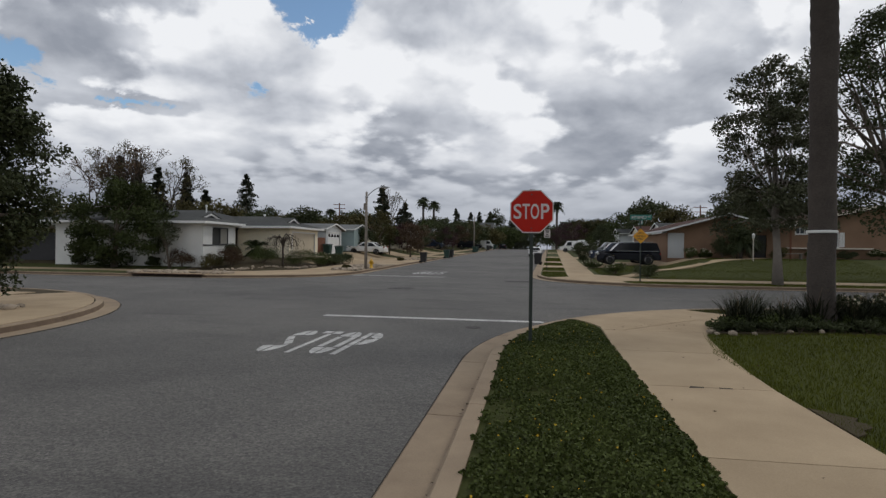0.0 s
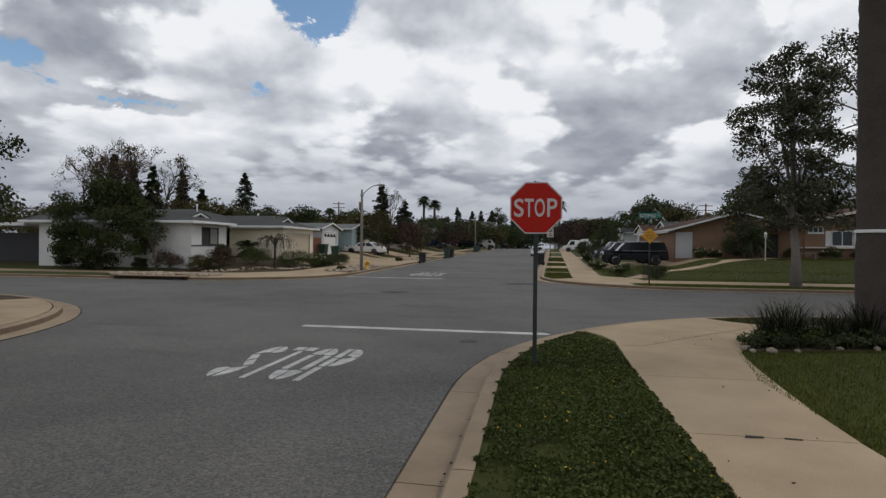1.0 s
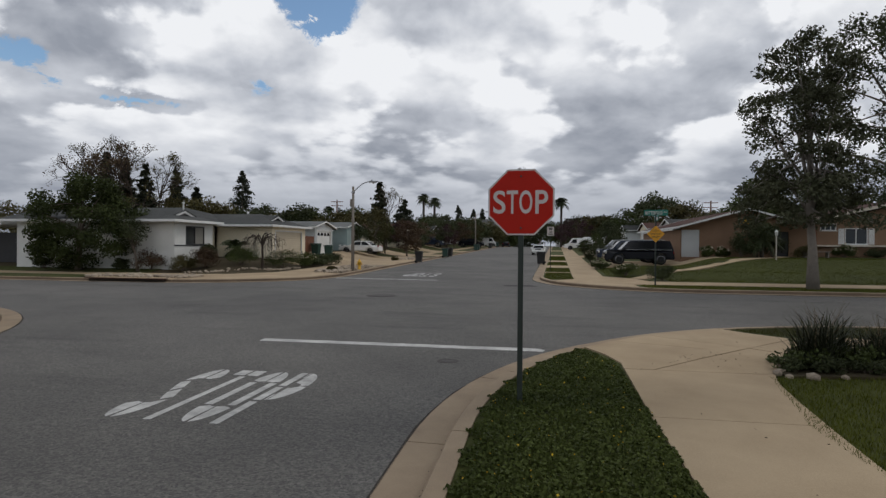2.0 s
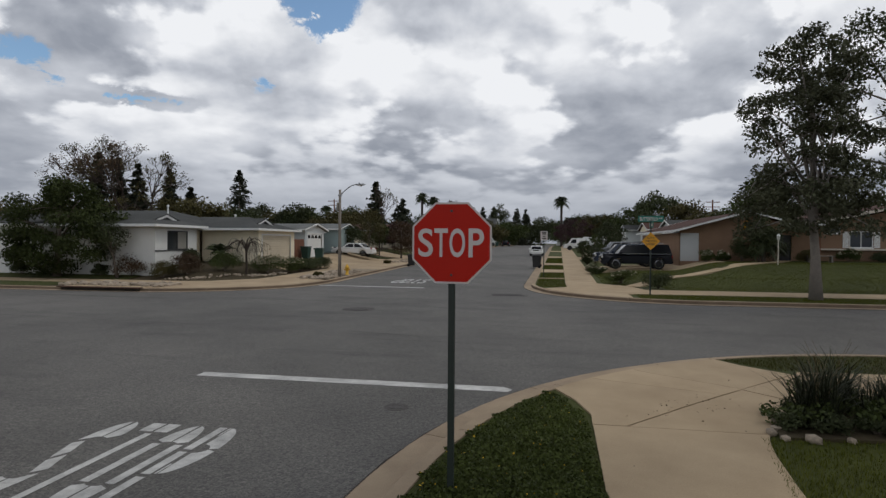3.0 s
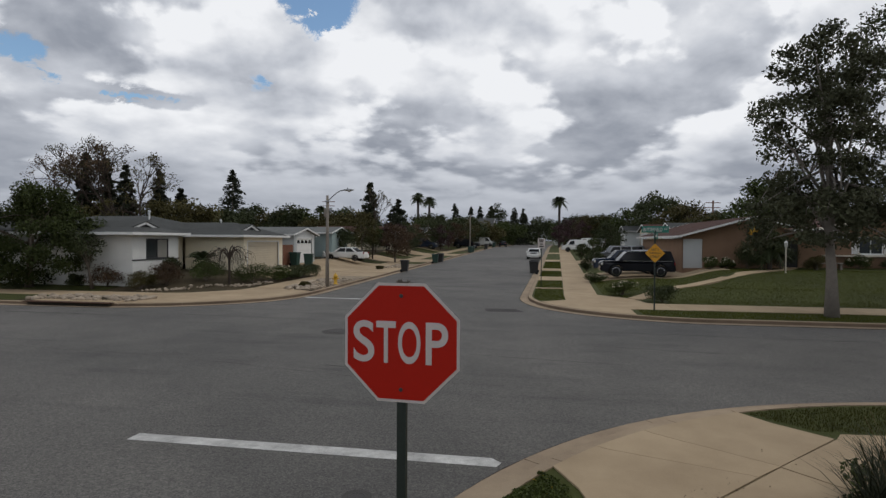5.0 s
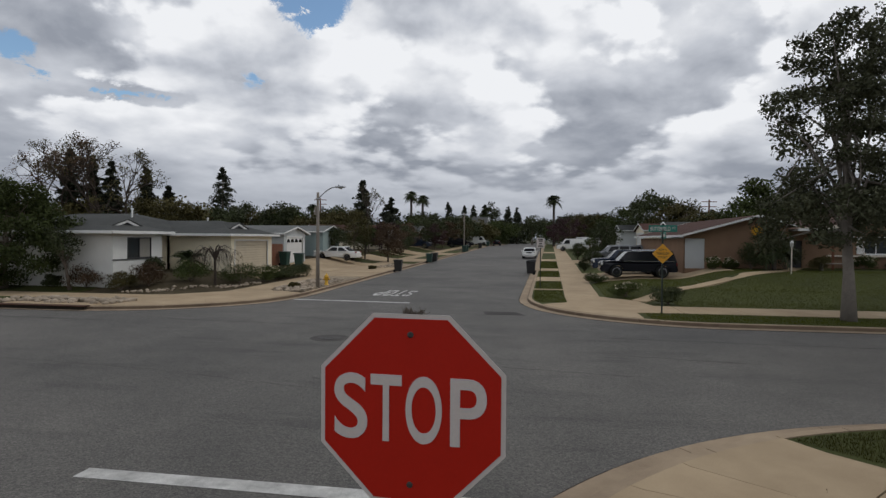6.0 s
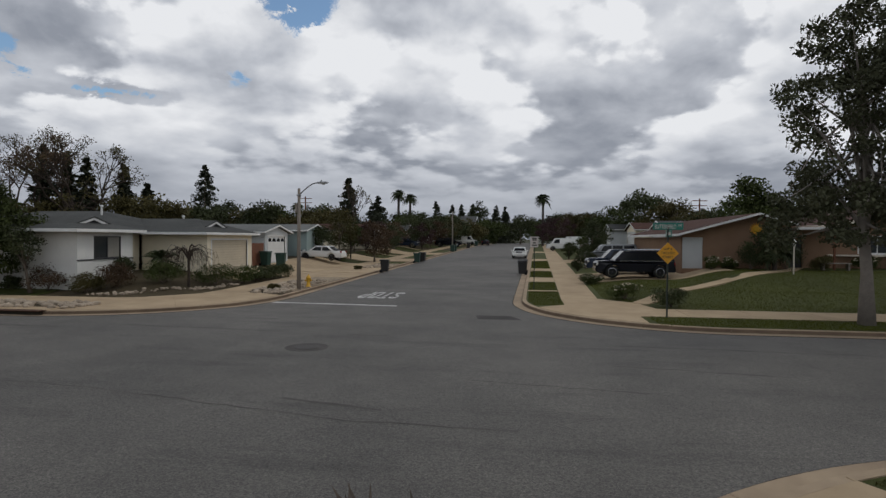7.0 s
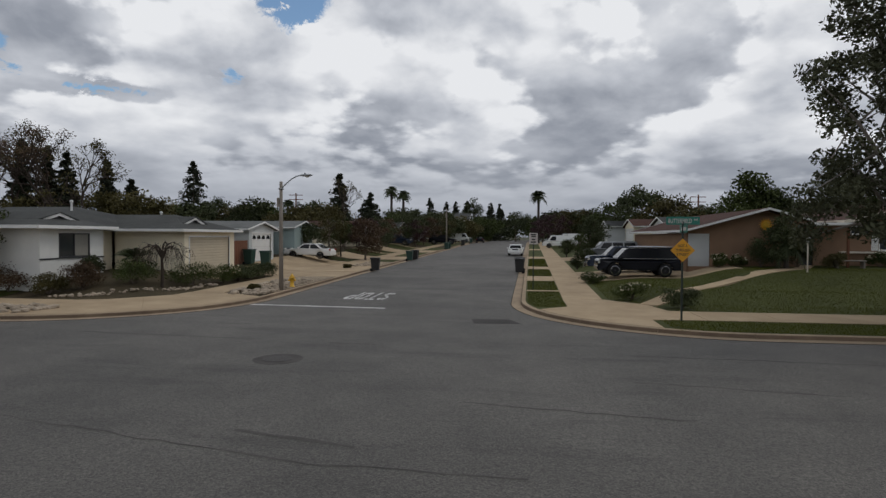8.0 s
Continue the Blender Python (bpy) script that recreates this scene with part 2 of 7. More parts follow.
ROOF_RED = mat("brown_red_shingle", (0.080, 0.036, 0.025), (0.042, 0.019, 0.014), scale=2.2, fine=18, rough=0.92, bump=0.6, spread=0.12)
TRIM = mat("white_trim", (0.76, 0.76, 0.74), (0.64, 0.64, 0.62), rough=0.6, bump=0.08)
TRIM_CREAM = mat("cream_trim", (0.66, 0.60, 0.50), (0.55, 0.49, 0.40), rough=0.6, bump=0.08)
GARAGE_TAN = mat("beige_garage_paint", (0.62, 0.54, 0.40), (0.50, 0.43, 0.32), rough=0.65, bump=0.08)
WOOD = mat("brown_wood", (0.20, 0.075, 0.035), (0.12, 0.045, 0.022), scale=6, fine=40, rough=0.7)
DARK = mat("dark_interior", (0.035, 0.035, 0.038), (0.02, 0.02, 0.022), rough=0.7, bump=0)
CURTAIN = mat("curtain", (0.30, 0.285, 0.25), (0.22, 0.21, 0.185), scale=6, rough=0.9)
BIN_GREEN = mat("green_plastic", (0.018, 0.055, 0.042), (0.012, 0.04, 0.03), rough=0.5, bump=0.05)
BIN_BLACK = mat("black_plastic", (0.016, 0.016, 0.017), (0.010, 0.010, 0.011), rough=0.5, bump=0.05)
HYDRANT = mat("hydrant_yellow", (0.72, 0.42, 0.03), (0.58, 0.32, 0.02), rough=0.5, bump=0.08)
BARK = mat("bark", (0.19, 0.155, 0.125), (0.085, 0.068, 0.054), scale=5, fine=22, rough=0.95, bump=0.9)
GRAVEL = mat("tan_gravel", (0.40, 0.32, 0.225), (0.17, 0.135, 0.095), scale=2, fine=30, rough=0.92, bump=0.5, vor=0.4)
BARK_DARK = mat("dark_bark", (0.075, 0.058, 0.046), (0.035, 0.028, 0.023), scale=5, fine=22, rough=0.95, bump=0.9)
BARK_PALE = mat("pale_bark", (0.30, 0.265, 0.23), (0.16, 0.14, 0.12), scale=5, fine=22, rough=0.95, bump=0.7)
PALMBARK = mat("palm_bark", (0.10, 0.084, 0.072), (0.05, 0.042, 0.037), scale=4, fine=26, rough=0.95, bump=0.8)
ROCK = mat("river_rock", (0.43, 0.355, 0.27), (0.16, 0.13, 0.098), scale=6, fine=40, rough=0.85, bump=0.3, spread=0.35)
IRON = mat("cast_iron", (0.075, 0.068, 0.062), (0.045, 0.042, 0.04), scale=12, rough=0.7, bump=0.4, metal=0.3)
LEAF_DARK = leaf_mat("leaf_dark", (0.070, 0.082, 0.036), (0.034, 0.041, 0.019))
LEAF_MID = leaf_mat("leaf_mid", (0.07, 0.088, 0.027), (0.034, 0.044, 0.014))
LEAF_OLIVE = leaf_mat("leaf_olive", (0.105, 0.092, 0.036), (0.052, 0.046, 0.018))
LEAF_RUST = leaf_mat("leaf_rust", (0.115, 0.076, 0.046), (0.058, 0.038, 0.024))
LEAF_CONIFER = leaf_mat("needle", (0.048, 0.054, 0.034), (0.025, 0.029, 0.018))
LEAF_PALM = leaf_mat("palm_frond", (0.055, 0.068, 0.030), (0.026, 0.034, 0.015))
LEAF_PURPLE = leaf_mat("leaf_purple", (0.075, 0.042, 0.044), (0.040, 0.022, 0.024))
LEAF_COVER = leaf_mat("ground_cover", (0.085, 0.105, 0.026), (0.030, 0.040, 0.010), 0.5)
GRASS = leaf_mat("grass_blade", (0.108, 0.118, 0.022), (0.066, 0.074, 0.011), 0.15)
GRASS.node_tree.nodes["Principled BSDF"].inputs["Specular IOR Level"].default_value = 0.03
LEAF_STREET = leaf_mat("leaf_street", (0.088, 0.092, 0.052), (0.043, 0.046, 0.026))
DRYSTALK = leaf_mat("dry_stalk", (0.17, 0.13, 0.075), (0.09, 0.068, 0.04), 0.3)
GRASS_DARK = leaf_mat("verge_grass_blade", (0.066, 0.066, 0.016), (0.040, 0.038, 0.009), 0.2)
STRAP = leaf_mat("strap_leaf", (0.046, 0.052, 0.028), (0.018, 0.021, 0.012), 0.45)
FLOWER = leaf_mat("pale_flower", (0.62, 0.56, 0.42), (0.50, 0.42, 0.30), 0.2)
YELLOWF = leaf_mat("yellow_flower", (0.62, 0.42, 0.04), (0.50, 0.32, 0.03), 0.2)
GLASS = mat("window_glass", (0.035, 0.040, 0.045), (0.025, 0.03, 0.033), rough=0.06, bump=0.0)
CARGLASS = mat("car_glass", (0.012, 0.013, 0.015), (0.008, 0.009, 0.010), rough=0.12, bump=0.0)
CARGLASS.node_tree.nodes["Principled BSDF"].inputs["Specular IOR Level"].default_value = 0.25
RUBBER = mat("tyre_rubber", (0.022, 0.022, 0.022), (0.014, 0.014, 0.014), rough=0.85, bump=0.2)
CHROME = mat("chrome", (0.62, 0.62, 0.63), (0.52, 0.52, 0.53), rough=0.2, metal=1.0, bump=0.0)
CAR_BLACK = mat("black_car_paint", (0.010, 0.011, 0.016), (0.007, 0.008, 0.011), rough=0.14, bump=0.0)
CAR_BLACK.node_tree.nodes["Principled BSDF"].inputs["Specular IOR Level"].default_value = 0.3
CAR_BLUE = mat("blue_car_paint", (0.012, 0.022, 0.045), (0.009, 0.016, 0.032), rough=0.2, bump=0.0)
CAR_SILVER = mat("silver_car_paint", (0.26, 0.27, 0.28), (0.20, 0.21, 0.22), rough=0.25, bump=0.0, metal=0.3)
CAR_WHITE = mat("white_car_paint", (0.80, 0.80, 0.78), (0.70, 0.70, 0.68), rough=0.25, bump=0.0)
LAMPGLASS = mat("lamp_glass", (0.60, 0.60, 0.56), (0.5, 0.5, 0.47), rough=0.3, bump=0.0)
TAIL = mat("tail_lamp", (0.30, 0.02, 0.02), (0.22, 0.015, 0.015), rough=0.25, bump=0.0)


# ---- mesh helpers ----
def link(name, me, material=None, parent=None, label=""):
    ob = new(name, me)
    if material is not None and not me.materials:
        me.materials.append(material)
    if parent is not None:
        ob.parent = parent
    if label:
        ob["label"] = label
    return ob


def part(name, bm, material, parent=None, label="", smooth=False):
    me = bpy.data.meshes.new(name)
    if smooth:
        for f in bm.faces:
            f.smooth = True
    bm.to_mesh(me)
    bm.free()
    return link(name, me, material, parent, label)


def mesh(name, verts, faces, material, parent=None, label="", smooth=False):
    me = bpy.data.meshes.new(name)
    me.from_pydata([tuple(v) for v in verts], [], faces)
    if smooth:
        me.polygons.foreach_set("use_smooth", [True] * len(me.polygons))
    me.update()
    return link(name, me, material, parent, label)


def thing(name, x, y, z, rz=0.0, label="", category="", group="", kind=""):
    ob = new(name)
    ob.empty_display_size = 0.1
    ob.matrix_basis = pose(x, y, z, 0, 0, rz)
    return tagged(ob, label, category, group, kind)


def add_box(bm, x0, x1, y0, y1, z0, z1, bev=0.0, m=None):
    r = bmesh.ops.create_cube(bm, size=1.0)
    vs = r["verts"]
    bmesh.ops.transform(bm, verts=vs, matrix=Matrix.Translation(((x0 + x1) / 2, (y0 + y1) / 2, (z0 + z1) / 2)) @ Matrix.Diagonal((x1 - x0, y1 - y0, z1 - z0, 1)))
    if m is not None:
        bmesh.ops.transform(bm, verts=vs, matrix=m)
    if bev:
        es = list({e for v in vs for e in v.link_edges})
        bmesh.ops.bevel(bm, geom=es, offset=bev, segments=1, affect="EDGES", clamp_overlap=True)


def box(name, x0, x1, y0, y1, z0, z1, material, parent=None, label="", bev=0.0):
    bm = bmesh.new()
    add_box(bm, x0, x1, y0, y1, z0, z1, bev)
    return part(name, bm, material, parent, label)


def add_tube(bm, pts, radii, seg=10, cap=True):
    """A tapered tube through pts."""
    rings = []
    pts = [Vector(p) for p in pts]
    for i, p in enumerate(pts):
        d = (pts[min(i + 1, len(pts) - 1)] - pts[max(i - 1, 0)]).normalized()
        a = d.orthogonal().normalized() if abs(d.z) < 0.99 else Vector((1, 0, 0))
        if abs(d.z) < 0.99:
            a = d.cross(Vector((0, 0, 1))).normalized()
        b = d.cross(a).normalized()
        rings.append([bm.verts.new(p + (a * math.cos(2 * math.pi * k / seg) + b * math.sin(2 * math.pi * k / seg)) * radii[i]) for k in range(seg)])
    for r0, r1 in zip(rings, rings[1:]):
        for k in range(seg):
            bm.faces.new((r0[k], r0[(k + 1) % seg], r1[(k + 1) % seg], r1[k]))
    if cap:
        bm.faces.new(rings[0][::-1])
        bm.faces.new(rings[-1])


def add_lathe(bm, prof, seg=16, m=None):
    """A turned form from (radius, z) pairs."""
    rings = [[bm.verts.new((r * math.cos(2 * math.pi * k / seg), r * math.sin(2 * math.pi * k / seg), z)) for k in range(seg)] for r, z in prof]
    for a, b in zip(rings, rings[1:]):
        for k in range(seg):
            bm.faces.new((a[k], a[(k + 1) % seg], b[(k + 1) % seg], b[k]))
    bm.faces.new(rings[0][::-1])
    bm.faces.new(rings[-1])
    if m is not None:
        bmesh.ops.transform(bm, verts=[v for r in rings for v in r], matrix=m)


def add_prism(bm, poly, depth, m=None, bev=0.0):
    """A flat outline in x, z pulled along +y by depth."""
    a = [bm.verts.new((x, 0, z)) for x, z in poly]
    b = [bm.verts.new((x, depth, z)) for x, z in poly]
    n = len(poly)
    fs = [bm.faces.new(a), bm.faces.new(b[::-1])]
    fs += [bm.faces.new((a[k], b[k], b[(k + 1) % n], a[(k + 1) % n])) for k in range(n)]
    if m is not None:
        bmesh.ops.transform(bm, verts=a + b, matrix=m)
    bmesh.ops.recalc_face_normals(bm, faces=fs)
    if bev:
        bmesh.ops.bevel(bm, geom=list({e for f in fs[:2] for e in f.edges}), offset=bev, segments=2, affect="EDGES", clamp_overlap=True)


def lettering(name, text, size, material, parent, m, depth=0.004, squeeze=1.0, label="", bold=0.0):
    """Letters of the built-in font as a mesh, standing in the x, z plane of its parent."""
    cu = bpy.data.curves.new(name, "FONT")
    cu.body, cu.size, cu.align_x, cu.align_y = text, size, "CENTER", "CENTER"
    cu.extrude, cu.offset = depth / 2, bold
    tmp = bpy.data.objects.new(name, cu)
    scene.collection.objects.link(tmp)
    me = bpy.data.meshes.new_from_object(tmp.evaluated_get(bpy.context.evaluated_depsgraph_get()))
    bpy.data.objects.remove(tmp)
    bpy.data.curves.remove(cu)
    me.materials.clear()
    me.transform(m @ Matrix.Diagonal((squeeze, 1, 1, 1)))
    me.name = name
    return link(name, me, material, parent, label)


UPRIGHT = Matrix.Rotation(radians(90), 4, "X")


# ---- the lie of the land ----
def smooth(t):
    t = min(1.0, max(0.0, t))
    return t * t * (3 - 2 * t)


def shear(y):
    """The street beyond the crossing runs a little to the east."""
    return 0.031 * max(0.0, y - 28.0)


def road_z(y):
    return 0.018 * min(96.0, max(0.0, y - 24.0))


def land(x, y):
    """Height of the ground behind the kerbs."""
    u = x - shear(y)
    z = road_z(y) + 0.15
    if y > 19 and u > -6:
        z += 0.26 * smooth(min(u - 4.3, y - 27.4) / 3.5) + 0.64 * smooth((y - 31.0) / 6.0) * smooth((u - 9.6) / 3.5)
    elif y > 19:
        z += 0.72 * smooth(min(-16.6 - u, y - 25.4) / 5.0)
    elif u > -6:
        z += 0.25 * smooth(min(u - 3.4, 4.4 - y) / 5.0)
    else:
        z += 0.3 * smooth(min(-14.5 - u, 4.5 - y) / 6.0)
    return z


# ---- blocks, kerbs and roads ----
# corner of each block: gutter lines x, y, the way inwards, the corner's radius
BLOCK_A = (-1.12, 1, 9.1, -1, 10.0)
BLOCK_B = (-10.2, -1, 9.3, -1, 10.3)
BLOCK_C = (-0.12, 1, 19.65, 1, 8.0)
BLOCK_D = (-11.4, -1, 19.5, 1, 8.6)
KERB_W = 0.66


def kerb_line(block, u_max, v_max, step=0.5):
    """Points of the gutter's edge and the way inwards, from far along v to far along u, in block coordinates."""
    x0, sx, y0, sy, r = block
    pts = []
    for k in range(int((v_max - r) / 3.0), 0, -1):
        pts.append(((0, r + 3.0 * k), (1, 0)))
    n = max(6, int(r * math.pi / 2 / step))
    for k in range(n + 1):
        a = math.pi / 2 * k / n
        pts.append(((r - r * math.cos(a), r - r * math.sin(a)), (math.cos(a), math.sin(a))))
    for k in range(1, int((u_max - r) / 3.0) + 1):
        pts.append(((r + 3.0 * k, 0), (0, 1)))
    return pts


def to_world(block, u, v):
    x0, sx, y0, sy, r = block
    x, y = x0 + sx * u, y0 + sy * v
    return x + shear(y), y


def kerb(name, block, u_max, v_max, label, dip=None):
    pave = thing(name, 0, 0, 0, 0, label, "kerb", "", "structure")
    prof = [(0.0, -0.05), (0.0, 0.014), (0.40, 0.007), (0.43, 0.022), (0.455, 0.135), (0.475, 0.155), (0.65, 0.158), (0.66, -0.05)]
    line = kerb_line(block, u_max, v_max)
    k = 0
    while k < len(line) - 1:
        # a pour: six short steps round the corner, one step on the straight
        (u0, v0), _ = line[k]
        (u1, v1), _ = line[k + 1]
        run = 6 if math.hypot(u1 - u0, v1 - v0) < 1.5 else 1
        seg = line[k:k + run + 1]
        vs, fs = [], []
        for j, ((u, v), (nu, nv)) in enumerate(seg):
            if j == 0 or j == len(seg) - 1:
                (ua, va), (ub, vb) = seg[0][0] if j == 0 else seg[-1][0], seg[1][0] if j == 0 else seg[-2][0]
                d = math.hypot(ub - ua, vb - va)
                u, v = u + (ub - ua) / d * 0.009, v + (vb - va) / d * 0.009
            for off, h in prof:
                x, y = to_world(block, u + nu * off, v + nv * off)
                if dip and h > 0.03 and dip(x, y):
                    h = 0.035
                vs.append((x, y, road_z(y) + h))
        m = len(prof)
        for j in range(len(seg) - 1):
            for i in range(m - 1):
                fs.append((j * m + i, j * m + i + 1, (j + 1) * m + i + 1, (j + 1) * m + i))
        fs += [tuple(range(m))[::-1], tuple((len(seg) - 1) * m + i for i in range(m))]
        ob = mesh("kerb_segment", vs, fs, KERB, pave)
        # second slot darkens only the upright face: grime plus painted shade
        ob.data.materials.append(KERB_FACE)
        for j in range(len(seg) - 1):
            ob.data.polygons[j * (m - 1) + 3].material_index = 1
        k += run
    # dark seam where the asphalt meets the gutter
    vs, fs = [], []
    r = random.Random(7)
    for (u0, v0), (nu, nv) in line:
        for w in (-0.016 - 0.024 * r.random(), 0.008):
            x, y = to_world(block, u0 + nu * w, v0 + nv * w)
            vs.append((x, y, road_z(y) + (0.003 if w < 0 else 0.016)))
        if len(vs) > 2:
            i = len(vs)
            fs.append((i - 4, i - 3, i - 1, i - 2))
    mesh("seam", vs, fs, JOINT, pave)
    return pave


def lot(name, block, material, label, u_max=150.0, v_max=150.0):
    """The ground behind a kerb: one sheet that follows the land."""
    r = block[4]

    def steps(top):
        out, s, d = [], -0.6, 0.6
        while s < top:
            out.append(s)
            s += d
            if s > 20:
                d *= 1.18
        return out + [top]

    us, vs_ = steps(u_max), steps(v_max)
    idx, verts, faces = {}, [], []
    inside = {}
    for i, u in enumerate(us):
        for j, v in enumerate(vs_):
            if u < r and v < r:
                h = math.hypot(r - u, r - v)
                d, g = r - h, ((r - u) / h, (r - v) / h)
            elif u < v:
                d, g = u, (1, 0)
            else:
                d, g = v, (0, 1)
            inside[i, j] = d > KERB_W - 0.02
            if d < KERB_W - 0.02:
                u2, v2 = u + g[0] * (KERB_W - 0.02 - d), v + g[1] * (KERB_W - 0.02 - d)
            else:
                u2, v2 = u, v
            x, y = to_world(block, u2, v2)
            idx[i, j] = len(verts)
            verts.append((x, y, land(x, y) - 0.012))
    for i in range(len(us) - 1):
        for j in range(len(vs_) - 1):
            c = [(i, j), (i + 1, j), (i + 1, j + 1), (i, j + 1)]
            if any(inside[q] for q in c):
                f = tuple(idx[q] for q in c)
                faces.append(f if block[1] * block[3] > 0 else f[::-1])
    ob = mesh(name, verts, faces, material, None, "", True)
    return tagged(ob, label, "ground", "", "structure")


def sheet(name, xs, ys, zfun, material, label, category="road"):
    verts = [(x + shear(y), y, zfun(x, y)) for x in xs for y in ys]
    n = len(ys)
    faces = [(i * n + j, (i + 1) * n + j, (i + 1) * n + j + 1, i * n + j + 1) for i in range(len(xs) - 1) for j in range(n - 1)]
    return tagged(mesh(name, verts, faces, material, None, "", True), label, category, "", "structure")


def slab(poly, parent, material=None, up=0.014, name="paving_slab", deep=0.10, gap=0.009, zfun=None):
    """One poured slab: a flat outline, its top a little above the land, its edges going down."""
    cx, cy = sum(p[0] for p in poly) / len(poly), sum(p[1] for p in poly) / len(poly)
    vs = []
    n = len(poly)
    zf = zfun or land
    for x, y in poly:
        d = math.hypot(x - cx, y - cy)
        x, y = x - (x - cx) / d * gap, y - (y - cy) / d * gap
        vs.append((x, y, zf(x, y) + up))
    vs += [(x, y, z - deep) for x, y, z in vs]
    area = sum(poly[k][0] * poly[(k + 1) % n][1] - poly[(k + 1) % n][0] * poly[k][1] for k in range(n))
    o = list(range(n)) if area > 0 else list(range(n))[::-1]
    fs = [tuple(o)] + [(o[k], o[k] + n, o[(k + 1) % n] + n, o[(k + 1) % n]) for k in range(n)]
    return mesh(name, vs, fs, material or CONCRETE, parent)


def walk_strip(name, label, x0, x1, y0, y1, step, along="y", sheared=False):
    """A straight pavement of poured slabs with a bed of dirt showing in its joints."""
    ob = thing(name, 0, 0, 0, 0, label, "pavement", "", "structure")
    s = y0 if along == "y" else x0
    end = y1 if along == "y" else x1
    while s < end - 0.05:
        e = min(end, s + step)
        q = [(x0, s), (x1, s), (x1, e), (x0, e)] if along == "y" else [(s, y0), (e, y0), (e, y1), (s, y1)]
        if sheared:
            q = [(x + shear(y), y) for x, y in q]
        slab(q, ob)
        s = e
    return ob


def arc(cx, cy, r, a0, a1, n):
    return [(cx + r * math.cos(radians(a0 + (a1 - a0) * k / n)), cy + r * math.sin(radians(a0 + (a1 - a0) * k / n))) for k in range(n + 1)]


ground = sheet("ground", [-900, -300, -100, 0, 100, 300, 900], [-900, -300, -60, 0, 24, 60, 120, 300, 900, 2500],
               lambda x, y: road_z(y) - 0.3, DRYLAND, "flat dry land reaching to the horizon", "ground")
asphalt = sheet("road", [-150, -60, -30, -20, -14, -12, -9, -6, -3, 0, 4, 12, 30, 60, 150],
                [-70, -30, -10, 0, 6, 10, 16, 20, 24, 28, 36, 48, 60, 80, 100, 120, 160, 230], lambda x, y: road_z(y), ASPHALT,
                "worn grey asphalt street crossing with tyre marks")
lot("ground_near_lawn", BLOCK_A, TURF, "lawn ground behind the near pavement")
lot("ground_near_corner", BLOCK_B, SOIL, "planted ground behind the opposite near corner")
lot("ground_far_lawn", BLOCK_C, TURF, "mown green lawn rising behind the pavement", 150, 200)
lot("ground_far_yards", BLOCK_D, SOIL, "dry planted yards rising behind the pavement", 150, 200)
kerb("kerb_near", BLOCK_A, 70, 60, "pale concrete kerb and gutter with cracked joints")
kerb("kerb_near_corner", BLOCK_B, 70, 50, "pale concrete kerb and gutter round a corner")
kerb("kerb_far", BLOCK_C, 70, 150, "pale concrete kerb and gutter round a far corner")
kerb("kerb_far_corner", BLOCK_D, 70, 150, "pale concrete kerb and gutter round a far corner")

# near pavement and its corner apron
near_walk = walk_strip("pavement_near", "pale concrete pavement of large slabs beside a planted strip", 1.45, 3.02, -30.65, -2.60, 2.55)
slab([(1.45, -2.60), (3.02, -2.60), (3.08, -1.6), (3.18, -0.6), (3.24, -0.05), (1.45, -0.05)], near_walk)
slab([(1.45, -0.05), (3.24, -0.05), (3.36, 0.9), (3.48, 1.7), (3.58, 2.15), (3.68, 2.45), (1.95, 2.45), (1.52, 2.45)], near_walk)
AC = (8.85, -0.9, 9.33)
a_pts = arc(*AC, 146.5, 118.5, 8)
slab([(1.52, 2.46), (1.95, 2.46), (3.0, 3.62), (3.70, 4.36), (1.87, 5.02), *arc(*AC, 139.8, 146.5, 3)[0:4], (1.36, 3.6), (1.54, 2.9)], near_walk)
slab([(3.70, 4.36), (4.12, 4.78), (2.63, 5.88), *arc(*AC, 132.4, 139.8, 3), (1.87, 5.02)], near_walk)
slab([(4.12, 4.78), (5.40, 6.10), (4.75, 6.75), (4.32, 7.40), *arc(*AC, 118.8, 132.4, 5), (2.63, 5.88)], near_walk)
slab([(1.97, 2.45), (3.68, 2.45), (3.87, 2.9), (4.15, 3.4), (4.75, 4.0), (4.10, 4.74), (3.0, 3.60)], near_walk)
slab([(4.76, 4.0), (5.6, 4.55), (6.6, 4.8), (6.6, 6.42), (5.6, 6.36), (5.42, 6.09), (4.11, 4.76)], near_walk)
walk_strip("pavement_cross_near", "pale concrete pavement along the crossing street", 6.61, 60, 4.8, 6.43, 2.6, "x")
# opposite near corner
corner_b = thing("pavement_opposite_corner", 0, 0, 0, 0, "pale concrete corner pavement", "pavement", "", "structure")
bc = (-20.5, -1.0, 9.62)
pb = arc(*bc, 0, 62, 10)
slab([(-12.6, -1.0), *pb, (-17.2, 5.6), (-15.5, 4.2), (-13.6, 1.8)], corner_b)
for k in range(8):
    slab([(-12.6, -1.0 - 2.6 * (k + 1)), (-10.88, -1.0 - 2.6 * (k + 1)), (-10.88, -1.0 - 2.6 * k), (-12.6, -1.0 - 2.6 * k)], corner_b)
    slab([(-17.2 - 2.6 * (k + 1), 5.6), (-17.2 - 2.6 * k, 5.6), (-17.2 - 2.6 * k, 7.2), (-17.2 - 2.6 * (k + 1), 7.2)], corner_b)
